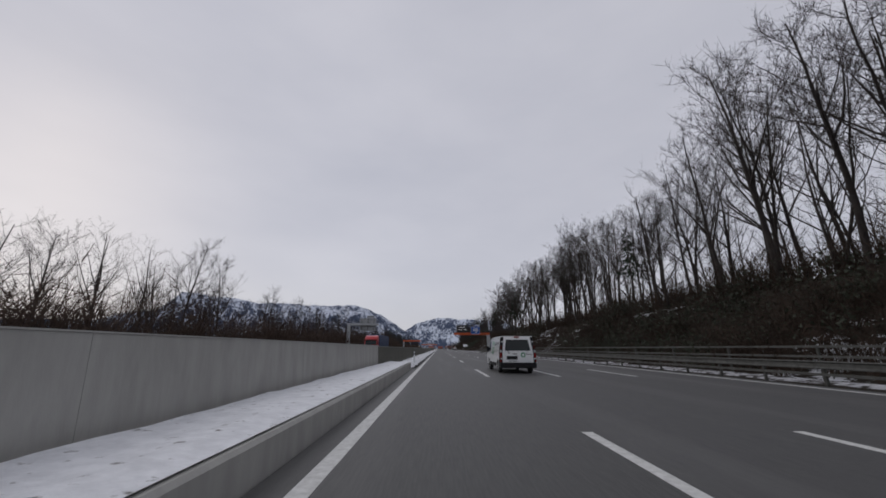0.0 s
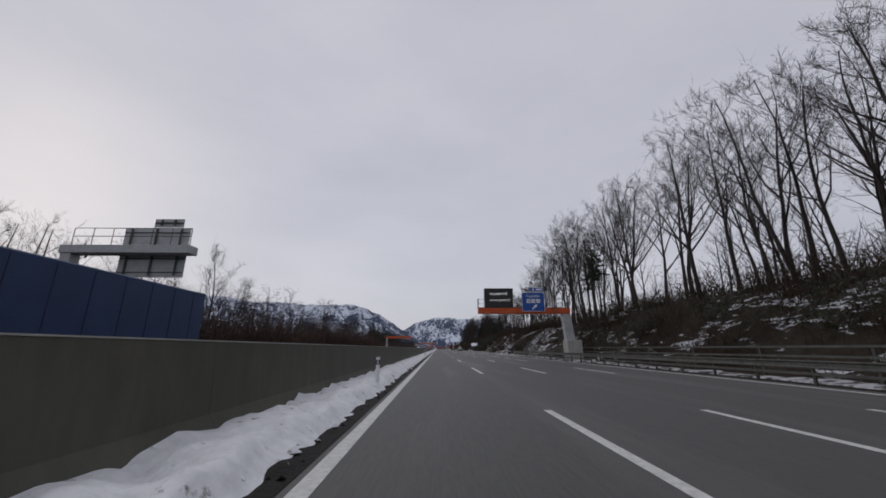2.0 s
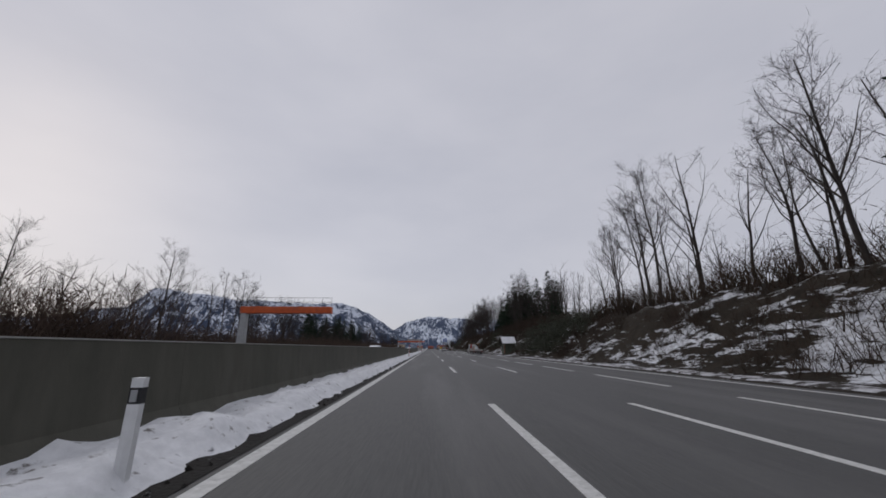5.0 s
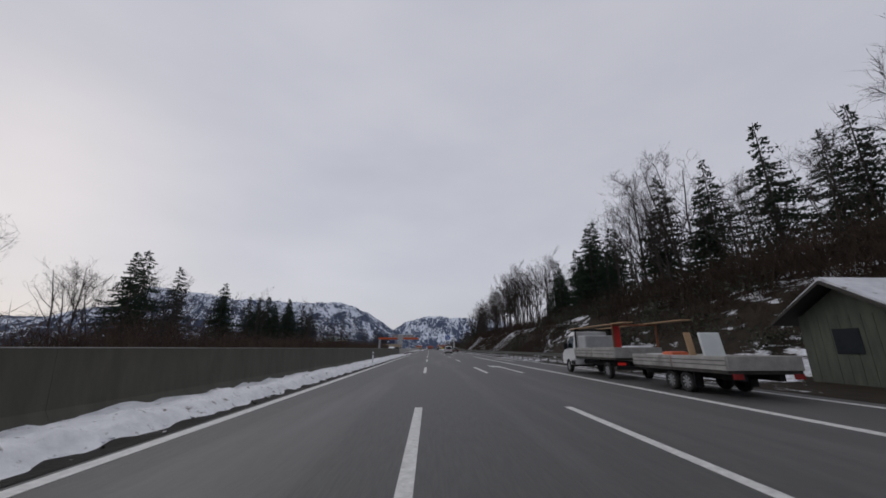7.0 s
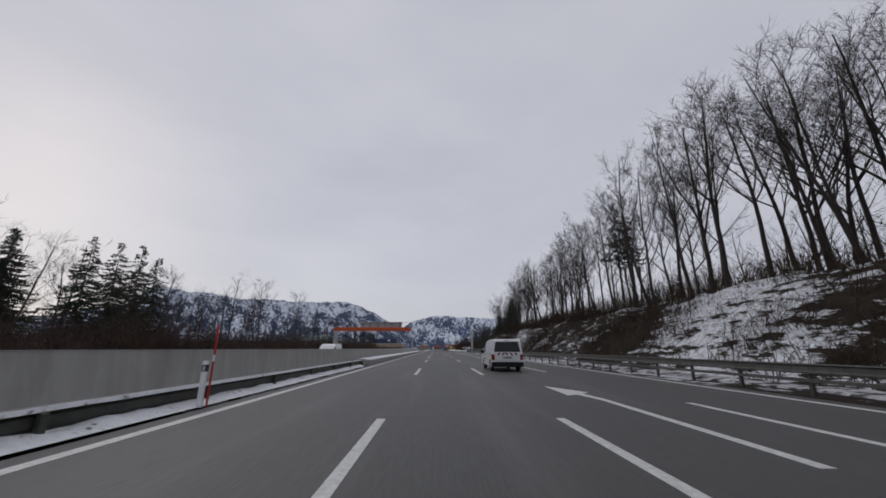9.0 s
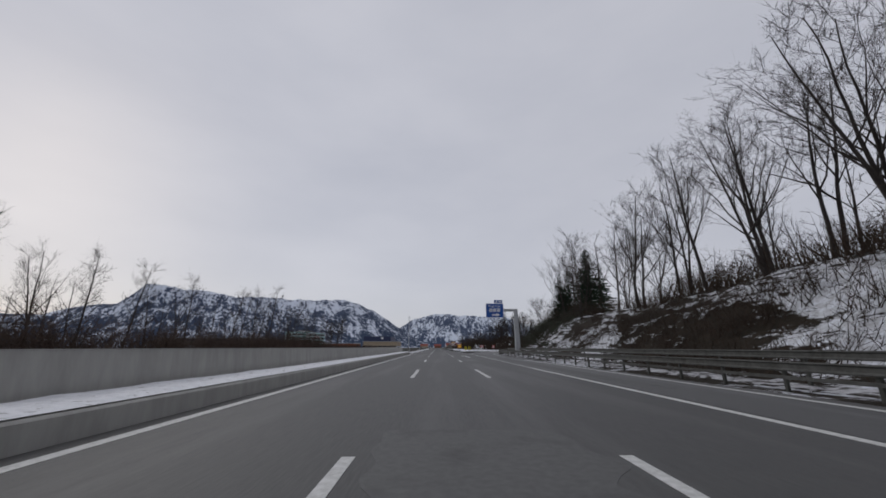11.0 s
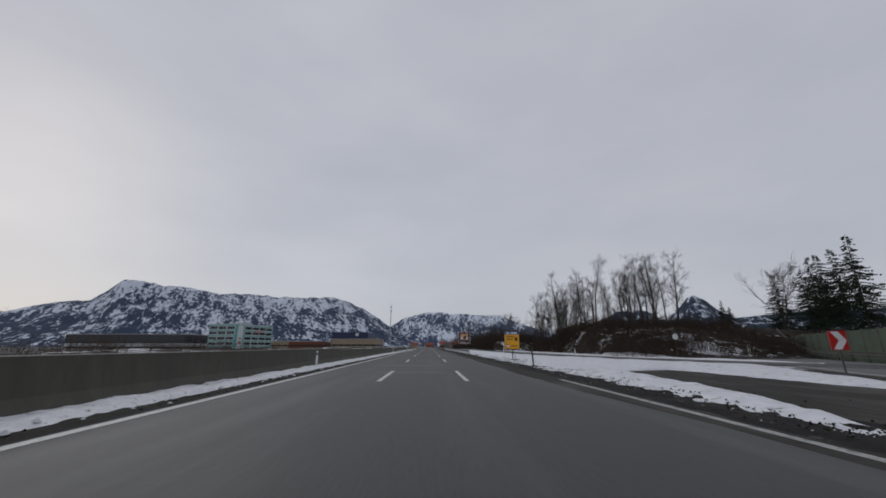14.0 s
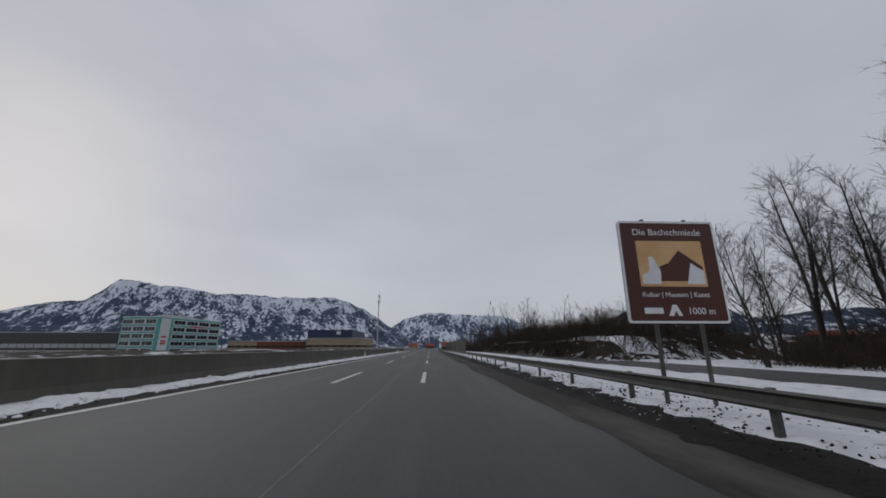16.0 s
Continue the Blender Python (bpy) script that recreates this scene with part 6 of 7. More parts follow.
class Body:
    """Side-on shape of a vehicle at the origin, front towards +y, in local metres."""

    def __init__(self, name, label, category, half, top_half, belt, top):
        self.ob = thing(name, (0, 0, 0), label, category)
        self.half, self.top_half, self.belt, self.top = half, top_half, belt, top

    def at(self, z):
        if z <= self.belt:
            return self.half
        return self.half + (self.top_half - self.half) * (z - self.belt) / (self.top - self.belt)

    def shell(self, name, outline, mat, bevel=0.05, label="", arches=()):
        """A closed (y, z) outline with wheel arches cut into its lower edge, leaning inwards above the belt, its edges rounded."""
        low, lower = outline[0][1], [outline[0]]
        cut = []
        for y, r in arches:
            big = 1.17 * r
            a0 = math.asin(max(-0.9, min(0.9, (low - r) / big)))
            arc = [(y + big * math.cos(a), r + big * math.sin(a)) for a in [math.pi - a0 - (math.pi - 2 * a0) * k / 14 for k in range(15)]]
            lower += arc
            cut += arc
            lining = [(s * x, y + (big - 0.004) * math.cos(k * math.pi / 12), r + (big - 0.004) * math.sin(k * math.pi / 12)) for x in (self.half - 0.03,) for s in (-1, 1) for k in range(13)]
            part("wheel_well", (lining, [(k, k + 1, 14 + k, 13 + k) for k in range(12)]), PLASTIC, self.ob)
        bm = bmesh.new()
        bm.faces.new([bm.verts.new((0, y, z)) for y, z in lower + outline[1:]])
        bmesh.ops.bisect_plane(bm, geom=bm.verts[:] + bm.edges[:] + bm.faces[:], plane_co=(0, 0, self.belt), plane_no=(0, 0, 1))
        if arches:
            z = max(r for y, r in arches) * 2.25
            bmesh.ops.bisect_plane(bm, geom=bm.verts[:] + bm.edges[:] + bm.faces[:], plane_co=(0, 0, z), plane_no=(0, 0, 1))
        old = bm.verts[:]
        out = bmesh.ops.extrude_face_region(bm, geom=bm.faces[:], use_keep_orig=True)
        for v in out["geom"]:
            if isinstance(v, bmesh.types.BMVert):
                v.co.x = self.at(v.co.z)
        for v in old:
            v.co.x = -self.at(v.co.z)
        bmesh.ops.recalc_face_normals(bm, faces=bm.faces[:])
        near_arch = lambda v: any(abs(v.co.y - y) + abs(v.co.z - z) < 0.01 for y, z in cut)
        soft = [e for e in bm.edges if len(e.link_faces) == 2 and e.calc_face_angle() > 0.3 and not any(near_arch(v) for v in e.verts) and min(v.co.z for v in e.verts) > low + 0.02]
        bmesh.ops.bevel(bm, geom=soft, offset=bevel, segments=4, profile=0.5, affect="EDGES", clamp_overlap=True)
        bm.verts.index_update()
        geo = [tuple(v.co) for v in bm.verts], [tuple(v.index for v in f.verts) for f in bm.faces]
        bm.free()
        ob = part(name, geo, mat, self.ob, label, True)
        ob.data.set_sharp_from_angle(angle=radians(40))
        ob.modifiers.new("even_normals", "WEIGHTED_NORMAL").keep_sharp = True
        return ob

    def side(self, name, poly, mat, lift=0.006, parent=None, sides=(-1, 1), label="", thick=0.006):
        for s in sides:
            v = [(s * (self.at(z) + d), y, z) for d in (lift - thick, lift) for y, z in poly]
            k = len(poly)
            f = [(i, (i + 1) % k, k + (i + 1) % k, k + i) for i in range(k)] + [tuple(range(k - 1, -1, -1)), tuple(range(k, 2 * k))]
            if s < 0:
                f = [q[::-1] for q in f]
            part(name, (v, f), mat, parent or self.ob, label)

    def wheel(self, y, r, width=0.22, trim=ALLOY):
        for s in (-1, 1):
            x1 = s * (self.half - 0.015)
            x0 = s * (self.half - width)
            prof = [(0.62 * r, x1 - s * 0.05), (0.66 * r, x1 - s * 0.01), (0.9 * r, x1), (r, x1 - s * 0.03), (r, x0 + s * 0.03), (0.9 * r, x0), (0.5 * r, x0)]
            n = 28
            v = [(x, y + q * math.cos(2 * math.pi * i / n), r + q * math.sin(2 * math.pi * i / n)) for i in range(n) for q, x in prof]
            k = len(prof)
            f = [(i * k + j, ((i + 1) % n) * k + j, ((i + 1) % n) * k + j + 1, i * k + j + 1) for i in range(n) for j in range(k - 1)]
            w = part("wheel", (v, f), TYRE, self.ob, "", True)
            rim = part("rim", tube(((x1 - s * 0.06, y, r), (x1 - s * 0.03, y, r)), (0.62 * r, 0.62 * r), 24), BLACK, w)
            for i in range(8):
                a = i * math.pi / 4
                c, q = math.cos(a), math.sin(a)
                pts = [(0.12, -0.05), (0.60, -0.09), (0.60, 0.09), (0.12, 0.05)]
                vv = [(x1 - s * (0.03 - d), y + r * (u * c - e * q), r + r * (u * q + e * c)) for d in (0.0, 0.016) for u, e in pts]
                part("spoke", (vv, [(0, 1, 5, 4), (1, 2, 6, 5), (2, 3, 7, 6), (3, 0, 4, 7), (0, 3, 2, 1), (4, 5, 6, 7)]), trim, w)
            part("hub", tube(((x1 - s * 0.03, y, r), (x1 - s * 0.008, y, r)), (0.15 * r, 0.13 * r), 16), trim, w)

    def done(self, x, y, turn=0.0):
        self.ob.matrix_basis = pose(x, y, 0, 0, 0, turn)
        return self.ob


def rear_plate(b, name, poly, y, mat, parent=None, thick=0.006, label="", slope=0.0, z_ref=0.0):
    """A plate on the tail, from an outline of (x, z); slope pushes it forwards with height."""
    k = len(poly)
    v = [(x, y + slope * max(0, z - z_ref) - d, z) for d in (0, thick) for x, z in poly]
    f = [(i, (i + 1) % k, k + (i + 1) % k, k + i) for i in range(k)] + [tuple(range(k - 1, -1, -1)), tuple(range(k, 2 * k))]
    return part(name, (v, f), mat, parent or b.ob, label)


def panel_van(x, y, turn=0.0):
    """Large white panel van: rear at y = 0 locally."""
    b = Body("delivery_van", "white panel van with a green emblem and black rear pillars", "van", 0.965, 0.845, 1.10, 1.95)
    b.shell("body", [(0.06, 0.34), (5.22, 0.34), (5.36, 0.55), (5.36, 0.86), (5.18, 1.02), (4.62, 1.16), (4.02, 1.80), (3.75, 1.90), (2.2, 1.95), (0.16, 1.95), (0.02, 1.10), (0.0, 0.6)],
            PAINT_WHITE, 0.09, "", ((0.98, 0.34), (4.40, 0.34)))
    b.side("side_window", [(4.55, 1.17), (3.66, 1.15), (3.62, 1.70), (3.80, 1.74), (4.05, 1.68)], CAR_GLASS)
    b.side("sill_panel", [(3.98, 0.33), (1.40, 0.33), (1.40, 0.52), (3.98, 0.52)], PLASTIC, 0.012)
    b.side("rear_pillar", [(0.62, 0.32), (0.05, 0.32), (0.05, 1.10), (0.31, 1.10), (0.36, 0.74), (0.56, 0.66)], PLASTIC, 0.009)
    b.side("rear_pillar", [(0.31, 1.10), (0.05, 1.10), (0.19, 1.90), (0.43, 1.90)], PLASTIC, 0.009)
    b.side("door_handle", [(3.50, 1.02), (3.30, 1.02), (3.30, 1.06), (3.50, 1.06)], PLASTIC, 0.02)
    b.side("door_seam", [(3.58, 0.56), (3.57, 0.56), (3.57, 1.75), (3.58, 1.75)], DARK_GREY, 0.003)
    b.side("slide_rail", [(3.0, 1.16), (0.6, 1.16), (0.6, 1.175), (3.0, 1.175)], DARK_GREY, 0.004)
    b.side("roof_seam", [(3.6, 1.83), (0.8, 1.83), (0.8, 1.845), (3.6, 1.845)], DARK_GREY, 0.004)
    ring = [(2.95 + 0.46 * math.cos(a) * 0.86, 1.32 + 0.42 * math.sin(a)) for a in [radians(30 + i * 15) for i in range(21)]]
    ring2 = [(2.95 + 0.27 * math.cos(a) * 0.86, 1.32 + 0.25 * math.sin(a)) for a in [radians(330 - i * 15) for i in range(21)]]
    b.side("emblem_ring", [(5.58 - p, q) for p, q in ring + ring2], GREEN_LOGO, 0.004, None, (-1,), "green ring emblem")
    b.side("emblem_bar", [(2.62, 1.25), (2.24, 1.25), (2.24, 1.36), (2.62, 1.36)], GREEN_LOGO, 0.0045, None, (-1,))
    for i, (a, w) in enumerate(((2.12, 0.18), (1.90, 0.16), (1.69, 0.16), (1.48, 0.18), (1.24, 0.16), (1.03, 0.16), (0.82, 0.16))):
        for k in (0.0, w - 0.07):
            b.side("writing_bar", [(a - k, 1.45), (a - k - 0.028, 1.45), (a - k - 0.028, 1.65), (a - k, 1.65)], DARK_GREY, 0.004, None, (-1,))
    b.side("writing_line", [(2.45, 1.375), (0.5, 1.375), (0.5, 1.388), (2.45, 1.388)], DARK_GREY, 0.004, None, (-1,))
    b.side("writing_bar", [(2.1, 0.93), (0.9, 0.93), (0.9, 0.975), (2.1, 0.975)], GREY_STEEL, 0.006, None, (-1,))
    # tail
    sl = 0.165
    for s in (-1, 1):
        rear_plate(b, "tail_pillar", [(s * u, z) for u, z in ((0.965, 0.42), (0.86, 0.42), (0.84, 1.1), (0.76, 1.9), (0.83, 1.92), (0.93, 1.1))], -0.004, PLASTIC, None, 0.012, "", sl, 1.1)
        corner = []
        for z in (0.33, 1.10, 1.90):
            h, y0 = b.at(z), sl * max(0, z - 1.1)
            corner.append([(s * (h + 0.012), y0 + 0.24, z), (s * (h + 0.012), y0 + 0.035, z), (s * (h + 0.003), y0 + 0.002, z), (s * (h - 0.03), y0 - 0.016, z), (s * (h - 0.13), y0 - 0.018, z), (s * (h - 0.13), y0 + 0.24, z)])
        part("corner_trim", ([q for ring_ in corner for q in ring_], [(6 * k + i, 6 * k + (i + 1) % 6, 6 * k + 6 + (i + 1) % 6, 6 * k + 6 + i) for k in range(2) for i in range(6)] + [tuple(range(5, -1, -1)), tuple(range(12, 18))]), PLASTIC, b.ob)
        lamp = part("tail_lamp", bevelled(box(min(s * 0.862, s * 0.984), max(s * 0.862, s * 0.984), -0.028, 0.10, 0.80, 1.07), 0.03, 2), LAMP_RED, b.ob)
        part("clear_lamp", bevelled(box(min(s * 0.862, s * 0.968), max(s * 0.862, s * 0.968), -0.022, 0.10, 1.08, 1.22), 0.025, 2), GREY_STEEL, lamp)
        part("upper_lamp", bevelled(box(min(s * 0.842, s * 0.944), max(s * 0.842, s * 0.944), 0.012, 0.13, 1.23, 1.46), 0.025, 2), LAMP_DARK, lamp)
        part("reflector", bevelled(box(min(s * 0.90, s * 0.982), max(s * 0.90, s * 0.982), -0.03, 0.08, 0.60, 0.70), 0.015), LAMP_RED, b.ob)
        for z in (0.74, 1.62):
            part("hinge", box(min(s * (b.at(z) - 0.11), s * (b.at(z) - 0.02)), max(s * (b.at(z) - 0.11), s * (b.at(z) - 0.02)), -0.032 + sl * max(0, z - 1.1), 0.02 + sl * max(0, z - 1.1), z, z + 0.06), PAINT_WHITE, b.ob)
        part("mirror", bevelled(box(min(s * 0.98, s * 1.15), max(s * 0.98, s * 1.15), 4.12, 4.24, 1.1, 1.42), 0.03), PLASTIC, b.ob)
        part("wiper", cyl((s * 0.45, -0.03, 1.02), (s * 0.62, -0.01, 1.28), 0.014, 6), PLASTIC, b.ob)
    rear_plate(b, "rear_window", [(-0.70, 1.18), (0.70, 1.18), (0.68, 1.30), (0.60, 1.76), (-0.60, 1.76), (-0.68, 1.30)], -0.006, CAR_GLASS, None, 0.006, "", sl, 1.1)
    rear_plate(b, "door_seam", [(-0.008, 0.5), (0.008, 0.5), (0.008, 1.88), (-0.008, 1.88)], -0.002, DARK_GREY, None, 0.006, "", sl, 1.1)
    rear_plate(b, "plate_recess", [(-0.62, 0.72), (-0.02, 0.72), (-0.02, 0.9), (-0.62, 0.9)], -0.004, PLASTIC)
    rear_plate(b, "number_plate", [(-0.56, 0.58), (-0.06, 0.58), (-0.06, 0.70), (-0.56, 0.70)], -0.004, WHITE, None, 0.012)
    for k in range(6):
        rear_plate(b, "plate_bar", [(-0.50 + k * 0.07, 0.605), (-0.46 + k * 0.07, 0.605), (-0.46 + k * 0.07, 0.675), (-0.50 + k * 0.07, 0.675)], -0.0165, DARK_GREY, None, 0.003)
    rear_plate(b, "door_handle", [(-0.28, 0.99), (-0.04, 0.99), (-0.04, 1.03), (-0.28, 1.03)], -0.004, PLASTIC, None, 0.02)
    e = rear_plate(b, "emblem_ring", [(0.28 + 0.13 * math.cos(i * math.pi / 8), 0.96 + 0.13 * math.sin(i * math.pi / 8)) for i in range(16)], -0.004, GREEN_LOGO, None, 0.006, "green round emblem")
    rear_plate(b, "emblem_gap", [(0.28 + 0.07 * math.cos(i * math.pi / 8), 0.96 + 0.07 * math.sin(i * math.pi / 8)) for i in range(16)], -0.0105, PAINT_WHITE, e, 0.003)
    rear_plate(b, "writing_bar", [(0.45, 0.97), (0.78, 0.97), (0.78, 1.0), (0.45, 1.0)], -0.004, DARK_GREY)
    part("brake_lamp", bevelled(box(-0.16, 0.12, 0.09, 0.14, 1.86, 1.93), 0.01), LAMP_RED, b.ob)
    part("bumper", bevelled(box(-0.975, 0.975, -0.10, 0.30, 0.28, 0.56), 0.06, 3), PLASTIC, b.ob)
    part("front_bumper", bevelled(box(-0.93, 0.93, 5.2, 5.40, 0.26, 0.62), 0.05), PLASTIC, b.ob)
    b.wheel(0.98, 0.34)
    b.wheel(4.40, 0.34)
    return b.done(x, y, turn)


def small_van(x, y, turn=0.0, striped=True, name="small_van", label="small white van with red warning stripes across its tail", glazed=False):
    b = Body(name, label, "van", 0.895, 0.745, 1.02, 1.83)
    b.shell("body", [(0.04, 0.30), (4.72, 0.30), (4.86, 0.5), (4.84, 0.76), (4.66, 0.92), (3.98, 1.04), (3.36, 1.56), (3.05, 1.72), (2.3, 1.81), (0.2, 1.83), (0.06, 1.74), (0.0, 1.02), (-0.02, 0.6)],
            PAINT_WHITE, 0.11, "", ((0.92, 0.32), (3.98, 0.32)))
    b.side("side_window", [(3.92, 1.07), (3.08, 1.06), (3.06, 1.52), (3.38, 1.47)], CAR_GLASS)
    b.side("door_seam", [(3.0, 0.4), (2.99, 0.4), (2.99, 1.6), (3.0, 1.6)], DARK_GREY, 0.003)
    b.side("slide_rail", [(2.6, 1.02), (0.6, 1.04), (0.6, 1.055), (2.6, 1.035)], DARK_GREY, 0.004)
    b.side("roof_seam", [(3.0, 1.66), (1.2, 1.70), (1.2, 1.712), (3.0, 1.672)], DARK_GREY, 0.004)
    b.side("rub_strip", [(3.62, 0.66), (2.1, 0.62), (2.1, 0.66), (3.62, 0.70)], PLASTIC, 0.014)
    b.side("door_handle", [(3.25, 0.90), (3.08, 0.90), (3.08, 0.94), (3.25, 0.94)], PLASTIC, 0.02)
    if glazed:
        b.side("side_window", [(2.90, 1.10), (1.75, 1.10), (1.75, 1.54), (2.90, 1.54)], CAR_GLASS)
        b.side("side_window", [(1.65, 1.10), (0.40, 1.10), (0.44, 1.54), (1.65, 1.54)], CAR_GLASS)
    if striped:
        band = [(0.98, 0.86), (0.20, 0.86), (0.20, 1.01), (0.98, 1.01)]
        b.side("warning_band", band, WHITE, 0.006)
        for k in range(3):
            a = 0.90 - k * 0.26
            b.side("red_stripe", [(a, 0.86), (a - 0.14, 0.86), (a - 0.08, 1.01), (a + 0.06, 1.01)], WINE, 0.009)
    sl = 0.09
    rear_plate(b, "rear_window", [(-0.76, 1.10), (0.76, 1.10), (0.75, 1.22), (0.66, 1.68), (-0.66, 1.68), (-0.75, 1.22)], -0.006, CAR_GLASS, None, 0.008, "", sl, 1.02)
    for s in (-1, 1):
        lamp = part("tail_lamp", bevelled(box(min(s * 0.735, s * 0.908), max(s * 0.735, s * 0.908), -0.034, 0.17, 0.64, 0.97), 0.045, 3), LAMP_DARK, b.ob)
        if striped:
            part("lit_bar", bevelled(box(min(s * 0.80, s * 0.842), max(s * 0.80, s * 0.842), -0.041, -0.036, 0.72, 0.92), 0.004), LAMP_LIT, lamp, "lit red lamp bar")
            part("lit_bar", bevelled(box(min(s * 0.80, s * 0.885), max(s * 0.80, s * 0.885), -0.041, -0.036, 0.685, 0.718), 0.004), LAMP_LIT, lamp, "lit red lamp bar")
            part("lit_bar", bevelled(box(min(s * 0.9085, s * 0.913), max(s * 0.9085, s * 0.913), 0.02, 0.09, 0.70, 0.86), 0.002), LAMP_LIT, lamp, "lit red lamp bar")
        part("mirror", bevelled(box(min(s * 0.91, s * 1.08), max(s * 0.91, s * 1.08), 3.62, 3.74, 1.0, 1.2), 0.03), PLASTIC, b.ob)
    if striped:
        wb = rear_plate(b, "warning_band", [(-0.66, 0.92), (0.66, 0.92), (0.66, 1.06), (-0.66, 1.06)], -0.008, WHITE, None, 0.006, "", sl, 1.02)
        for k in range(5):
            a = -0.60 + k * 0.27
            rear_plate(b, "red_stripe", [(a, 0.92), (a + 0.13, 0.92), (a + (0.21 if a < -0.1 else 0.05), 1.06), (a + (0.08 if a < -0.1 else -0.08), 1.06)], -0.0145, WINE, wb, 0.003, "", sl, 1.02)
    rear_plate(b, "number_plate", [(-0.28, 0.72), (0.28, 0.72), (0.28, 0.84), (-0.28, 0.84)], -0.008, GREY_STEEL, None, 0.012)
    for k in range(6):
        rear_plate(b, "plate_bar", [(-0.22 + k * 0.075, 0.745), (-0.18 + k * 0.075, 0.745), (-0.18 + k * 0.075, 0.815), (-0.22 + k * 0.075, 0.815)], -0.0205, DARK_GREY, None, 0.003)
    rear_plate(b, "door_seam", [(-0.12, 0.5), (-0.105, 0.5), (-0.105, 1.66), (-0.12, 1.66)], -0.012, DARK_GREY, None, 0.004, "", sl, 1.02)
    part("wiper", cyl((0.05, -0.02, 1.1), (0.5, -0.005, 1.2), 0.012, 6), PLASTIC, b.ob)
    part("bumper", bevelled(box(-0.905, 0.905, -0.10, 0.30, 0.26, 0.54), 0.06, 3), PLASTIC, b.ob)
    part("front_bumper", bevelled(box(-0.86, 0.86, 4.70, 4.90, 0.26, 0.56), 0.05), PLASTIC, b.ob)
    part("brake_lamp", bevelled(box(-0.15, 0.15, 0.05, 0.09, 1.72, 1.76), 0.008), LAMP_RED, b.ob)
    b.wheel(0.92, 0.32)
    b.wheel(3.98, 0.32)
    return b.done(x, y, turn)


def hatchback(x, y, turn, paint, label, lit=False):
    b = Body("car", label, "car", 0.88, 0.64, 0.92, 1.50)
    b.shell("body", [(0.05, 0.28), (4.15, 0.28), (4.28, 0.5), (4.22, 0.74), (3.2, 0.92), (2.45, 1.42), (1.9, 1.50), (0.75, 1.48), (0.12, 0.98), (-0.02, 0.9), (-0.02, 0.5)], paint, 0.07, "", ((0.78, 0.31), (3.40, 0.31)))
    b.side("side_window", [(3.05, 0.96), (0.6, 0.98), (0.9, 1.38), (1.9, 1.43), (2.4, 1.36)], CAR_GLASS)
    rear_plate(b, "rear_window", [(-0.60, 1.02), (0.60, 1.02), (0.52, 1.38), (-0.52, 1.38)], -0.0, CAR_GLASS, None, 0.02, "", 1.22, 0.92)
    rear_plate(b, "windscreen", [(-0.66, 0.96), (0.66, 0.96), (0.56, 1.38), (-0.56, 1.38)], 3.24, CAR_GLASS, None, 0.02, "", -1.5, 0.92)
    for s in (-1, 1):
        rear_plate(b, "tail_lamp", [(s * 0.86, 0.66), (s * 0.6, 0.68), (s * 0.6, 0.84), (s * 0.86, 0.86)], -0.02, LAMP_LIT if lit else LAMP_RED, None, 0.016)
        rear_plate(b, "headlamp", [(s * 0.84, 0.56), (s * 0.5, 0.54), (s * 0.5, 0.68), (s * 0.84, 0.72)], 4.30, GREY_STEEL, None, 0.016)
        part("mirror", bevelled(box(min(s * 0.89, s * 1.02), max(s * 0.89, s * 1.02), 2.75, 2.87, 0.9, 1.04), 0.03), PLASTIC, b.ob)
    rear_plate(b, "number_plate", [(-0.26, 0.55), (0.26, 0.55), (0.26, 0.66), (-0.26, 0.66)], -0.02, GREY_STEEL, None, 0.012)
    part("bumper", bevelled(box(-0.86, 0.86, -0.08, 0.08, 0.26, 0.48), 0.04), PLASTIC, b.ob)
    part("front_bumper", bevelled(box(-0.84, 0.84, 4.15, 4.33, 0.26, 0.48), 0.04), PLASTIC, b.ob)
    b.wheel(0.78, 0.31)
    b.wheel(3.40, 0.31)
    return b.done(x, y, turn)


ALU = material("aluminium dropside", (0.40, 0.39, 0.37), (0.28, 0.27, 0.255), 3, 0.5, metal=0.3, third=(0.18, 0.175, 0.165), third_scale=0.9)
TARP_BLUE = material("blue tarpaulin", (0.014, 0.040, 0.115), (0.010, 0.030, 0.09), 0.8, 0.55, bump=0.2, bump_scale=2)
TRUCK_RED = material("red cab paint", (0.48, 0.012, 0.02), (0.40, 0.01, 0.016), 1, 0.3, coat=0.5)


def dropside(b, y0, y1, z, height, parent):
    bed = part("bed", bevelled(box(-1.05, 1.05, y0, y1, z - 0.12, z), 0.02), BOARDS_DARK, parent)
    for s in (-1, 1):
        for k, (a, c) in enumerate(((y0, (y0 + y1) / 2 - 0.03), ((y0 + y1) / 2 + 0.03, y1))):
            side = part("side_board", bevelled(box(min(s * 1.03, s * 1.07), max(s * 1.03, s * 1.07), a, c, z - 0.02, z + height), 0.01), ALU, bed)
            for q in (0.33, 0.66):
                part("rib", box(min(s * 1.071, s * 1.08), max(s * 1.071, s * 1.08), a + 0.03, c - 0.03, z + height * q - 0.012, z + height * q + 0.012), DARK_GREY, side)
    part("tail_board", bevelled(box(-1.05, 1.05, y0 - 0.05, y0 - 0.005, z - 0.02, z + height), 0.01), ALU, bed)
    part("head_board", bevelled(box(-1.05, 1.05, y1 + 0.005, y1 + 0.05, z - 0.02, z + height), 0.01), ALU, bed)
    return bed


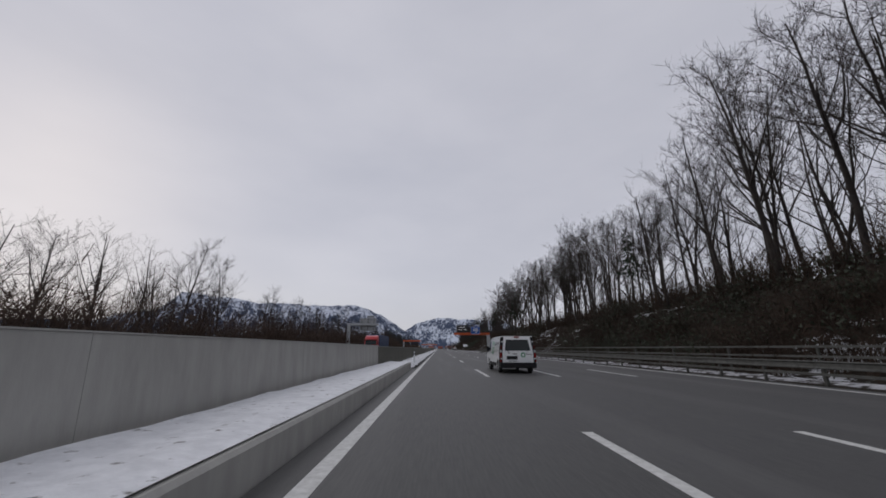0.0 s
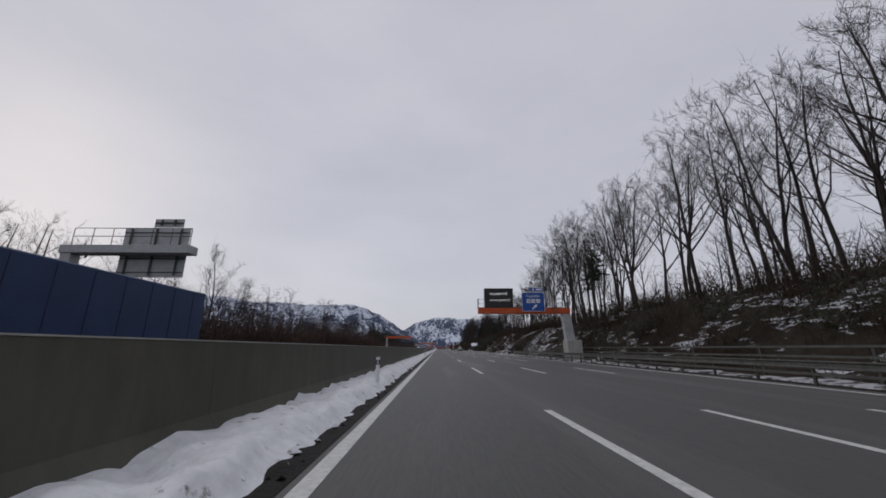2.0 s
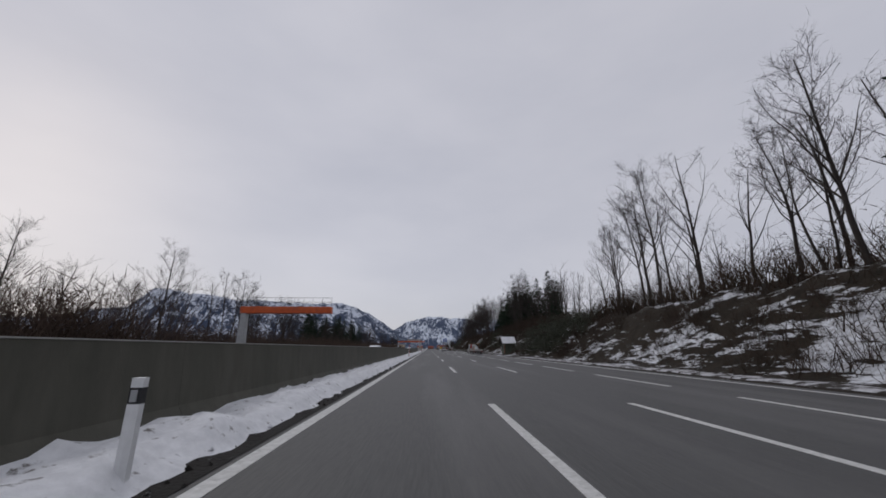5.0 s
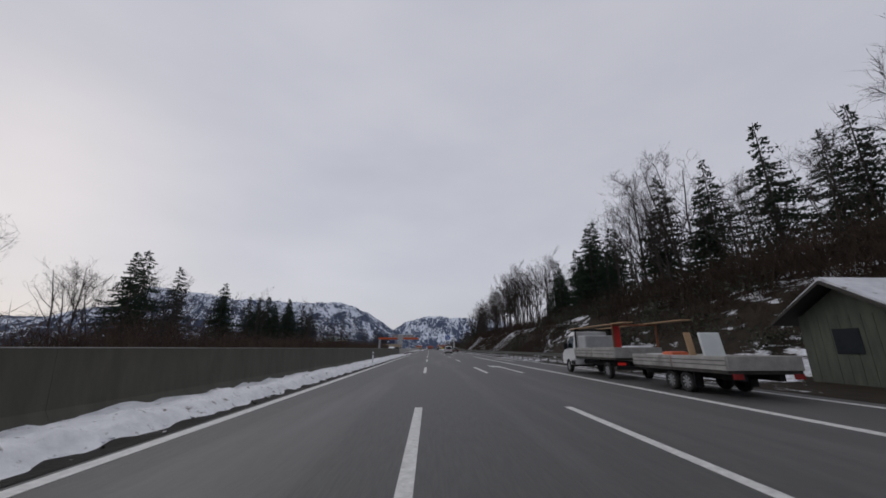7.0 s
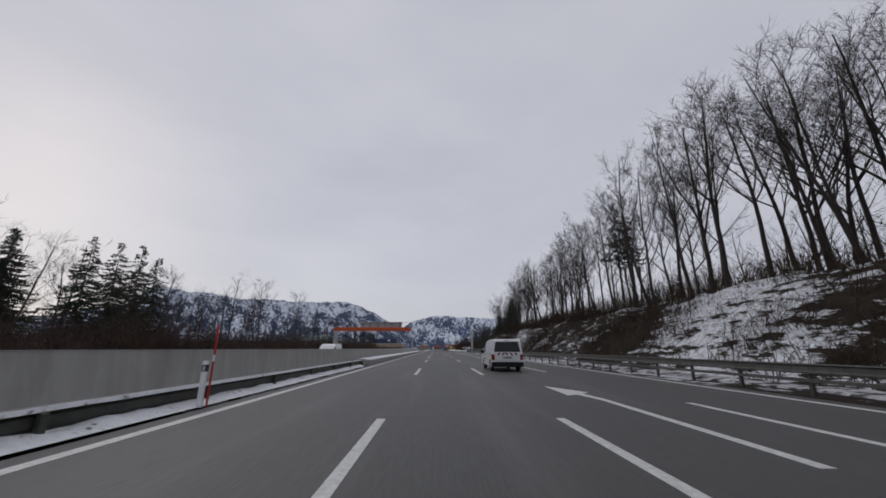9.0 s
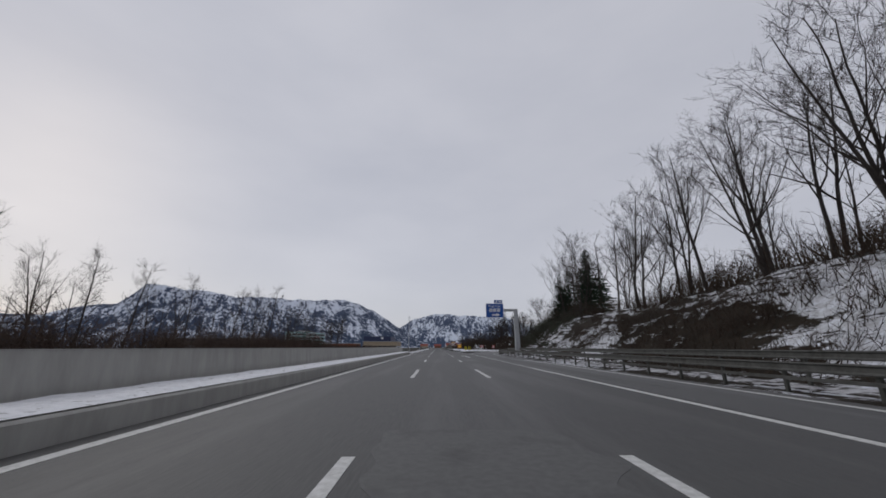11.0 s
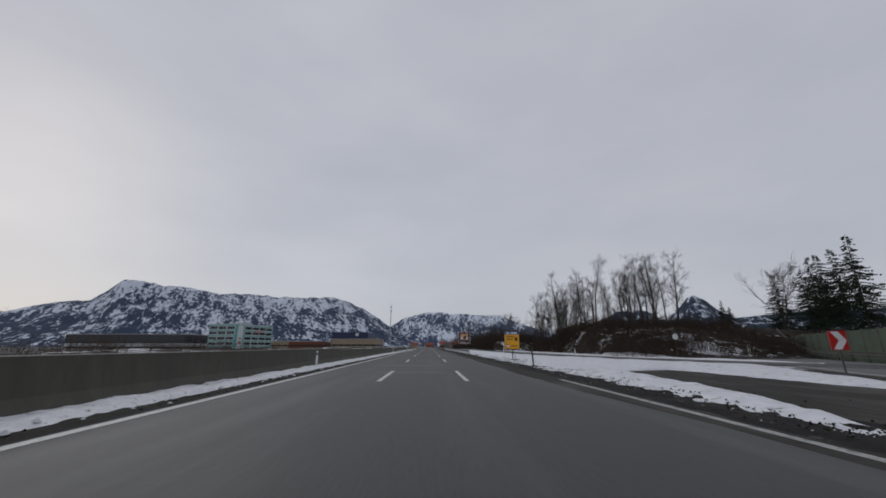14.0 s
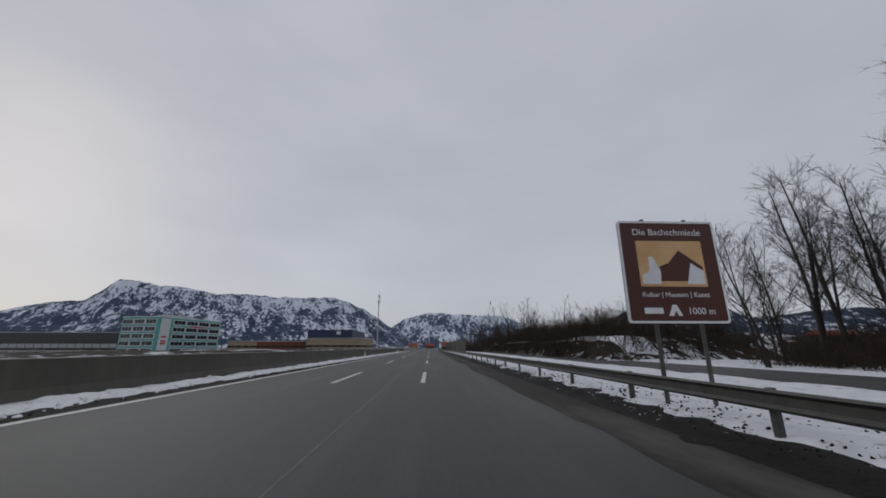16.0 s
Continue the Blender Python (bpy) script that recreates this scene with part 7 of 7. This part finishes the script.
def flatbed_truck(x, y):
    """White dropside truck with a ladder rack; its tail at y = 0 locally."""
    b = Body("flatbed_truck", "white dropside truck with a ladder rack and a load under cover", "truck", 0.98, 0.86, 1.25, 2.2)
    b.shell("cab", [(4.55, 0.45), (6.35, 0.45), (6.5, 0.7), (6.45, 1.05), (6.0, 1.28), (5.45, 2.08), (5.1, 2.2), (4.55, 2.2)], PAINT_WHITE, 0.07, "", ((5.62, 0.34),))
    b.side("side_window", [(5.95, 1.32), (4.75, 1.30), (4.75, 1.98), (5.35, 1.98)], CAR_GLASS)
    b.side("door_seam", [(4.72, 0.6), (4.71, 0.6), (4.71, 2.05), (4.72, 2.05)], DARK_GREY, 0.003)
    b.side("sill_panel", [(5.18, 0.46), (4.56, 0.46), (4.56, 0.66), (5.18, 0.66)], PLASTIC, 0.01)
    rear_plate(b, "cab_window", [(-0.6, 1.4), (0.6, 1.4), (0.55, 1.95), (-0.55, 1.95)], 4.55, CAR_GLASS)
    for s in (-1, 1):
        part("mirror", bevelled(box(min(s * 1.0, s * 1.2), max(s * 1.0, s * 1.2), 5.55, 5.68, 1.25, 1.62), 0.03), PLASTIC, b.ob)
    part("chassis", join(box(-0.5, -0.35, 0.1, 5.0, 0.5, 0.72), box(0.35, 0.5, 0.1, 5.0, 0.5, 0.72)), PLASTIC, b.ob)
    dropside(b, 0.0, 4.4, 0.92, 0.42, b.ob)
    wood = material("raw planks", (0.42, 0.28, 0.16), (0.34, 0.22, 0.12), 3, 0.8)
    for s in (-1, 1):
        part("rack_post", box(min(s * 0.93, s * 1.0), max(s * 0.93, s * 1.0), 0.02, 0.09, 0.95, 2.25), RUST, b.ob)
        part("rack_post", box(min(s * 0.93, s * 1.0), max(s * 0.93, s * 1.0), 4.3, 4.37, 0.95, 2.25), PLASTIC, b.ob)
        part("plank", box(min(s * 0.55, s * 0.98), max(s * 0.55, s * 0.98), -2.2 if s > 0 else -0.9, 5.1, 2.33, 2.37), wood, b.ob, "long pale plank on the rack")
    part("rack_bar", box(-1.02, 1.02, 0.0, 0.08, 2.25, 2.325), RUST, b.ob)
    part("rack_bar", box(-1.02, 1.02, 4.3, 4.38, 2.25, 2.325), PLASTIC, b.ob)
    part("red_panel", bevelled(box(-0.92, -0.62, 0.1, 0.2, 0.93, 2.24), 0.02), RED, b.ob)
    part("mesh_crate", bevelled(box(-0.9, 0.6, 3.2, 4.2, 0.93, 1.95), 0.05), GREY_STEEL, b.ob, "grey crate behind the cab")
    part("covered_load", bevelled(box(-0.1, 0.95, 0.3, 1.4, 0.93, 1.42), 0.22, 3), SNOW_CLEAN, b.ob, "white covered load", True)
    for s in (-1, 1):
        lamp = rear_plate(b, "lamp_bar", [(s * 0.95, 0.60), (s * 0.60, 0.60), (s * 0.60, 0.71), (s * 0.95, 0.71)], 0.0, LAMP_LIT, None, 0.03, "lit red tail lamp")
    part("under_bar", bevelled(box(-1.0, 1.0, -0.02, 0.06, 0.42, 0.56), 0.02), PLASTIC, b.ob)
    b.half = 1.0
    b.wheel(0.95, 0.34)
    b.wheel(5.62, 0.34)
    return b.done(x, y)


def trailer(x, y):
    t = Body("flat_trailer", "low aluminium dropside trailer with tools and a white panel", "trailer", 1.05, 1.05, 1.0, 2.0)
    dropside(t, 0.0, 4.6, 0.74, 0.36, t.ob)
    part("chassis", join(box(-0.6, -0.45, 0.1, 4.6, 0.44, 0.62), box(0.45, 0.6, 0.1, 4.6, 0.44, 0.62), box(-0.06, 0.06, 4.5, 6.1, 0.46, 0.58)), PLASTIC, t.ob)
    part("white_panel", bevelled(prism([(1.30, 0.75), (1.42, 0.75), (1.62, 1.78), (1.50, 1.78)], -0.55, 0.10, "x"), 0.02), FRAME_WHITE, t.ob, "white leaning panel")
    part("plank", bevelled(prism([(1.75, 0.75), (1.80, 0.75), (2.02, 1.80), (1.97, 1.80)], -0.72, -0.50, "x"), 0.01), BOARDS_PALE, t.ob, "pale leaning plank")
    part("orange_cover", bevelled(box(-0.85, -0.25, 2.5, 3.1, 0.75, 1.2), 0.1, 2), ORANGE, t.ob)
    part("grey_sheet", bevelled(box(-0.8, 0.4, 3.3, 4.3, 0.75, 1.12), 0.12, 3), GREY_STEEL, t.ob)
    part("tool_heap", bevelled(box(0.2, 0.9, 0.3, 1.1, 0.75, 1.0), 0.1, 2), BOARDS_DARK, t.ob)
    for s in (-1, 1):
        rear_plate(t, "tail_lamp", [(s * 0.98, 0.5), (s * 0.7, 0.5), (s * 0.7, 0.64), (s * 0.98, 0.64)], -0.05, LAMP_RED, None, 0.03)
        part("mud_flap", box(min(s * 0.72, s * 0.98), max(s * 0.72, s * 0.98), 1.42, 1.45, 0.18, 0.62), PLASTIC, t.ob)
    t.half = 0.98
    t.wheel(1.85, 0.30)
    t.wheel(2.6, 0.30)
    return t.done(x, y)


def lorry(x, y, turn):
    """Red cab with a long blue curtain-sided trailer; front towards +y, tail at y = 0 locally."""
    b = Body("lorry", "red lorry with a long dark blue curtain-sided trailer", "truck", 1.25, 1.2, 2.0, 3.75)
    b.shell("cab", [(13.9, 0.5), (16.1, 0.5), (16.25, 0.9), (16.25, 1.9), (16.0, 2.9), (15.4, 3.55), (14.6, 3.75), (13.9, 3.75)], TRUCK_RED, 0.12, "", ((15.3, 0.5),))
    b.side("side_window", [(15.9, 2.02), (14.9, 2.0), (14.9, 2.75), (15.75, 2.75)], CAR_GLASS)
    rear_plate(b, "windscreen", [(-1.1, 1.95), (1.1, 1.95), (1.05, 2.85), (-1.05, 2.85)], 16.27, CAR_GLASS, None, 0.02, "", -0.25, 1.9)
    part("sun_visor", bevelled(box(-1.1, 1.1, 16.0, 16.35, 2.9, 3.05), 0.03), TRUCK_RED, b.ob)
    part("curtain", bevelled(box(-1.27, 1.27, 0.0, 13.4, 1.05, 3.95), 0.05), TARP_BLUE, b.ob, "dark blue curtain side")
    for k in range(10):
        for s in (-1, 1):
            part("strap", box(min(s * 1.275, s * 1.285), max(s * 1.275, s * 1.285), 0.9 + k * 1.3, 0.94 + k * 1.3, 1.1, 3.85), BLUE_CLAD, b.ob)
    part("yellow_emblem", box(1.286, 1.292, 9.8, 12.2, 3.1, 3.6), YELLOW, b.ob, "plain yellow emblem")
    part("chassis", box(-0.5, 0.5, 0.3, 15.5, 0.7, 1.0), PLASTIC, b.ob)
    for yy in (1.6, 2.9, 4.2, 12.2, 15.3):
        b.wheel(yy, 0.5, 0.3)
    return b.done(x, y, turn)


panel_van(4.33, 22.6)
small_van(7.60, 346.9)
flatbed_truck(11.65, 267.6)
trailer(11.65, 261.5)
hatchback(12.0, 383.4, 0, material("dark olive car paint", (0.035, 0.032, 0.022), (0.028, 0.026, 0.018), 1, 0.3, coat=0.6), "dark olive hatchback on the exit lane", True)
lorry(-12.9, 90.5, 180)
SILVER = material("silver car paint", (0.42, 0.43, 0.44), (0.36, 0.37, 0.38), 1, 0.3, metal=0.3, coat=0.6)
hatchback(-8.2, 66.5, 180, SILVER, "silver car on the oncoming carriageway")
hatchback(-8.4, 520, 180, SILVER, "silver car on the oncoming carriageway")
small_van(-9.0, 372, 180, False, "small_van", "plain white van on the oncoming carriageway")
small_van(-8.7, 248.9, 180, False, "minibus", "white minibus with side windows on the oncoming carriageway", True)
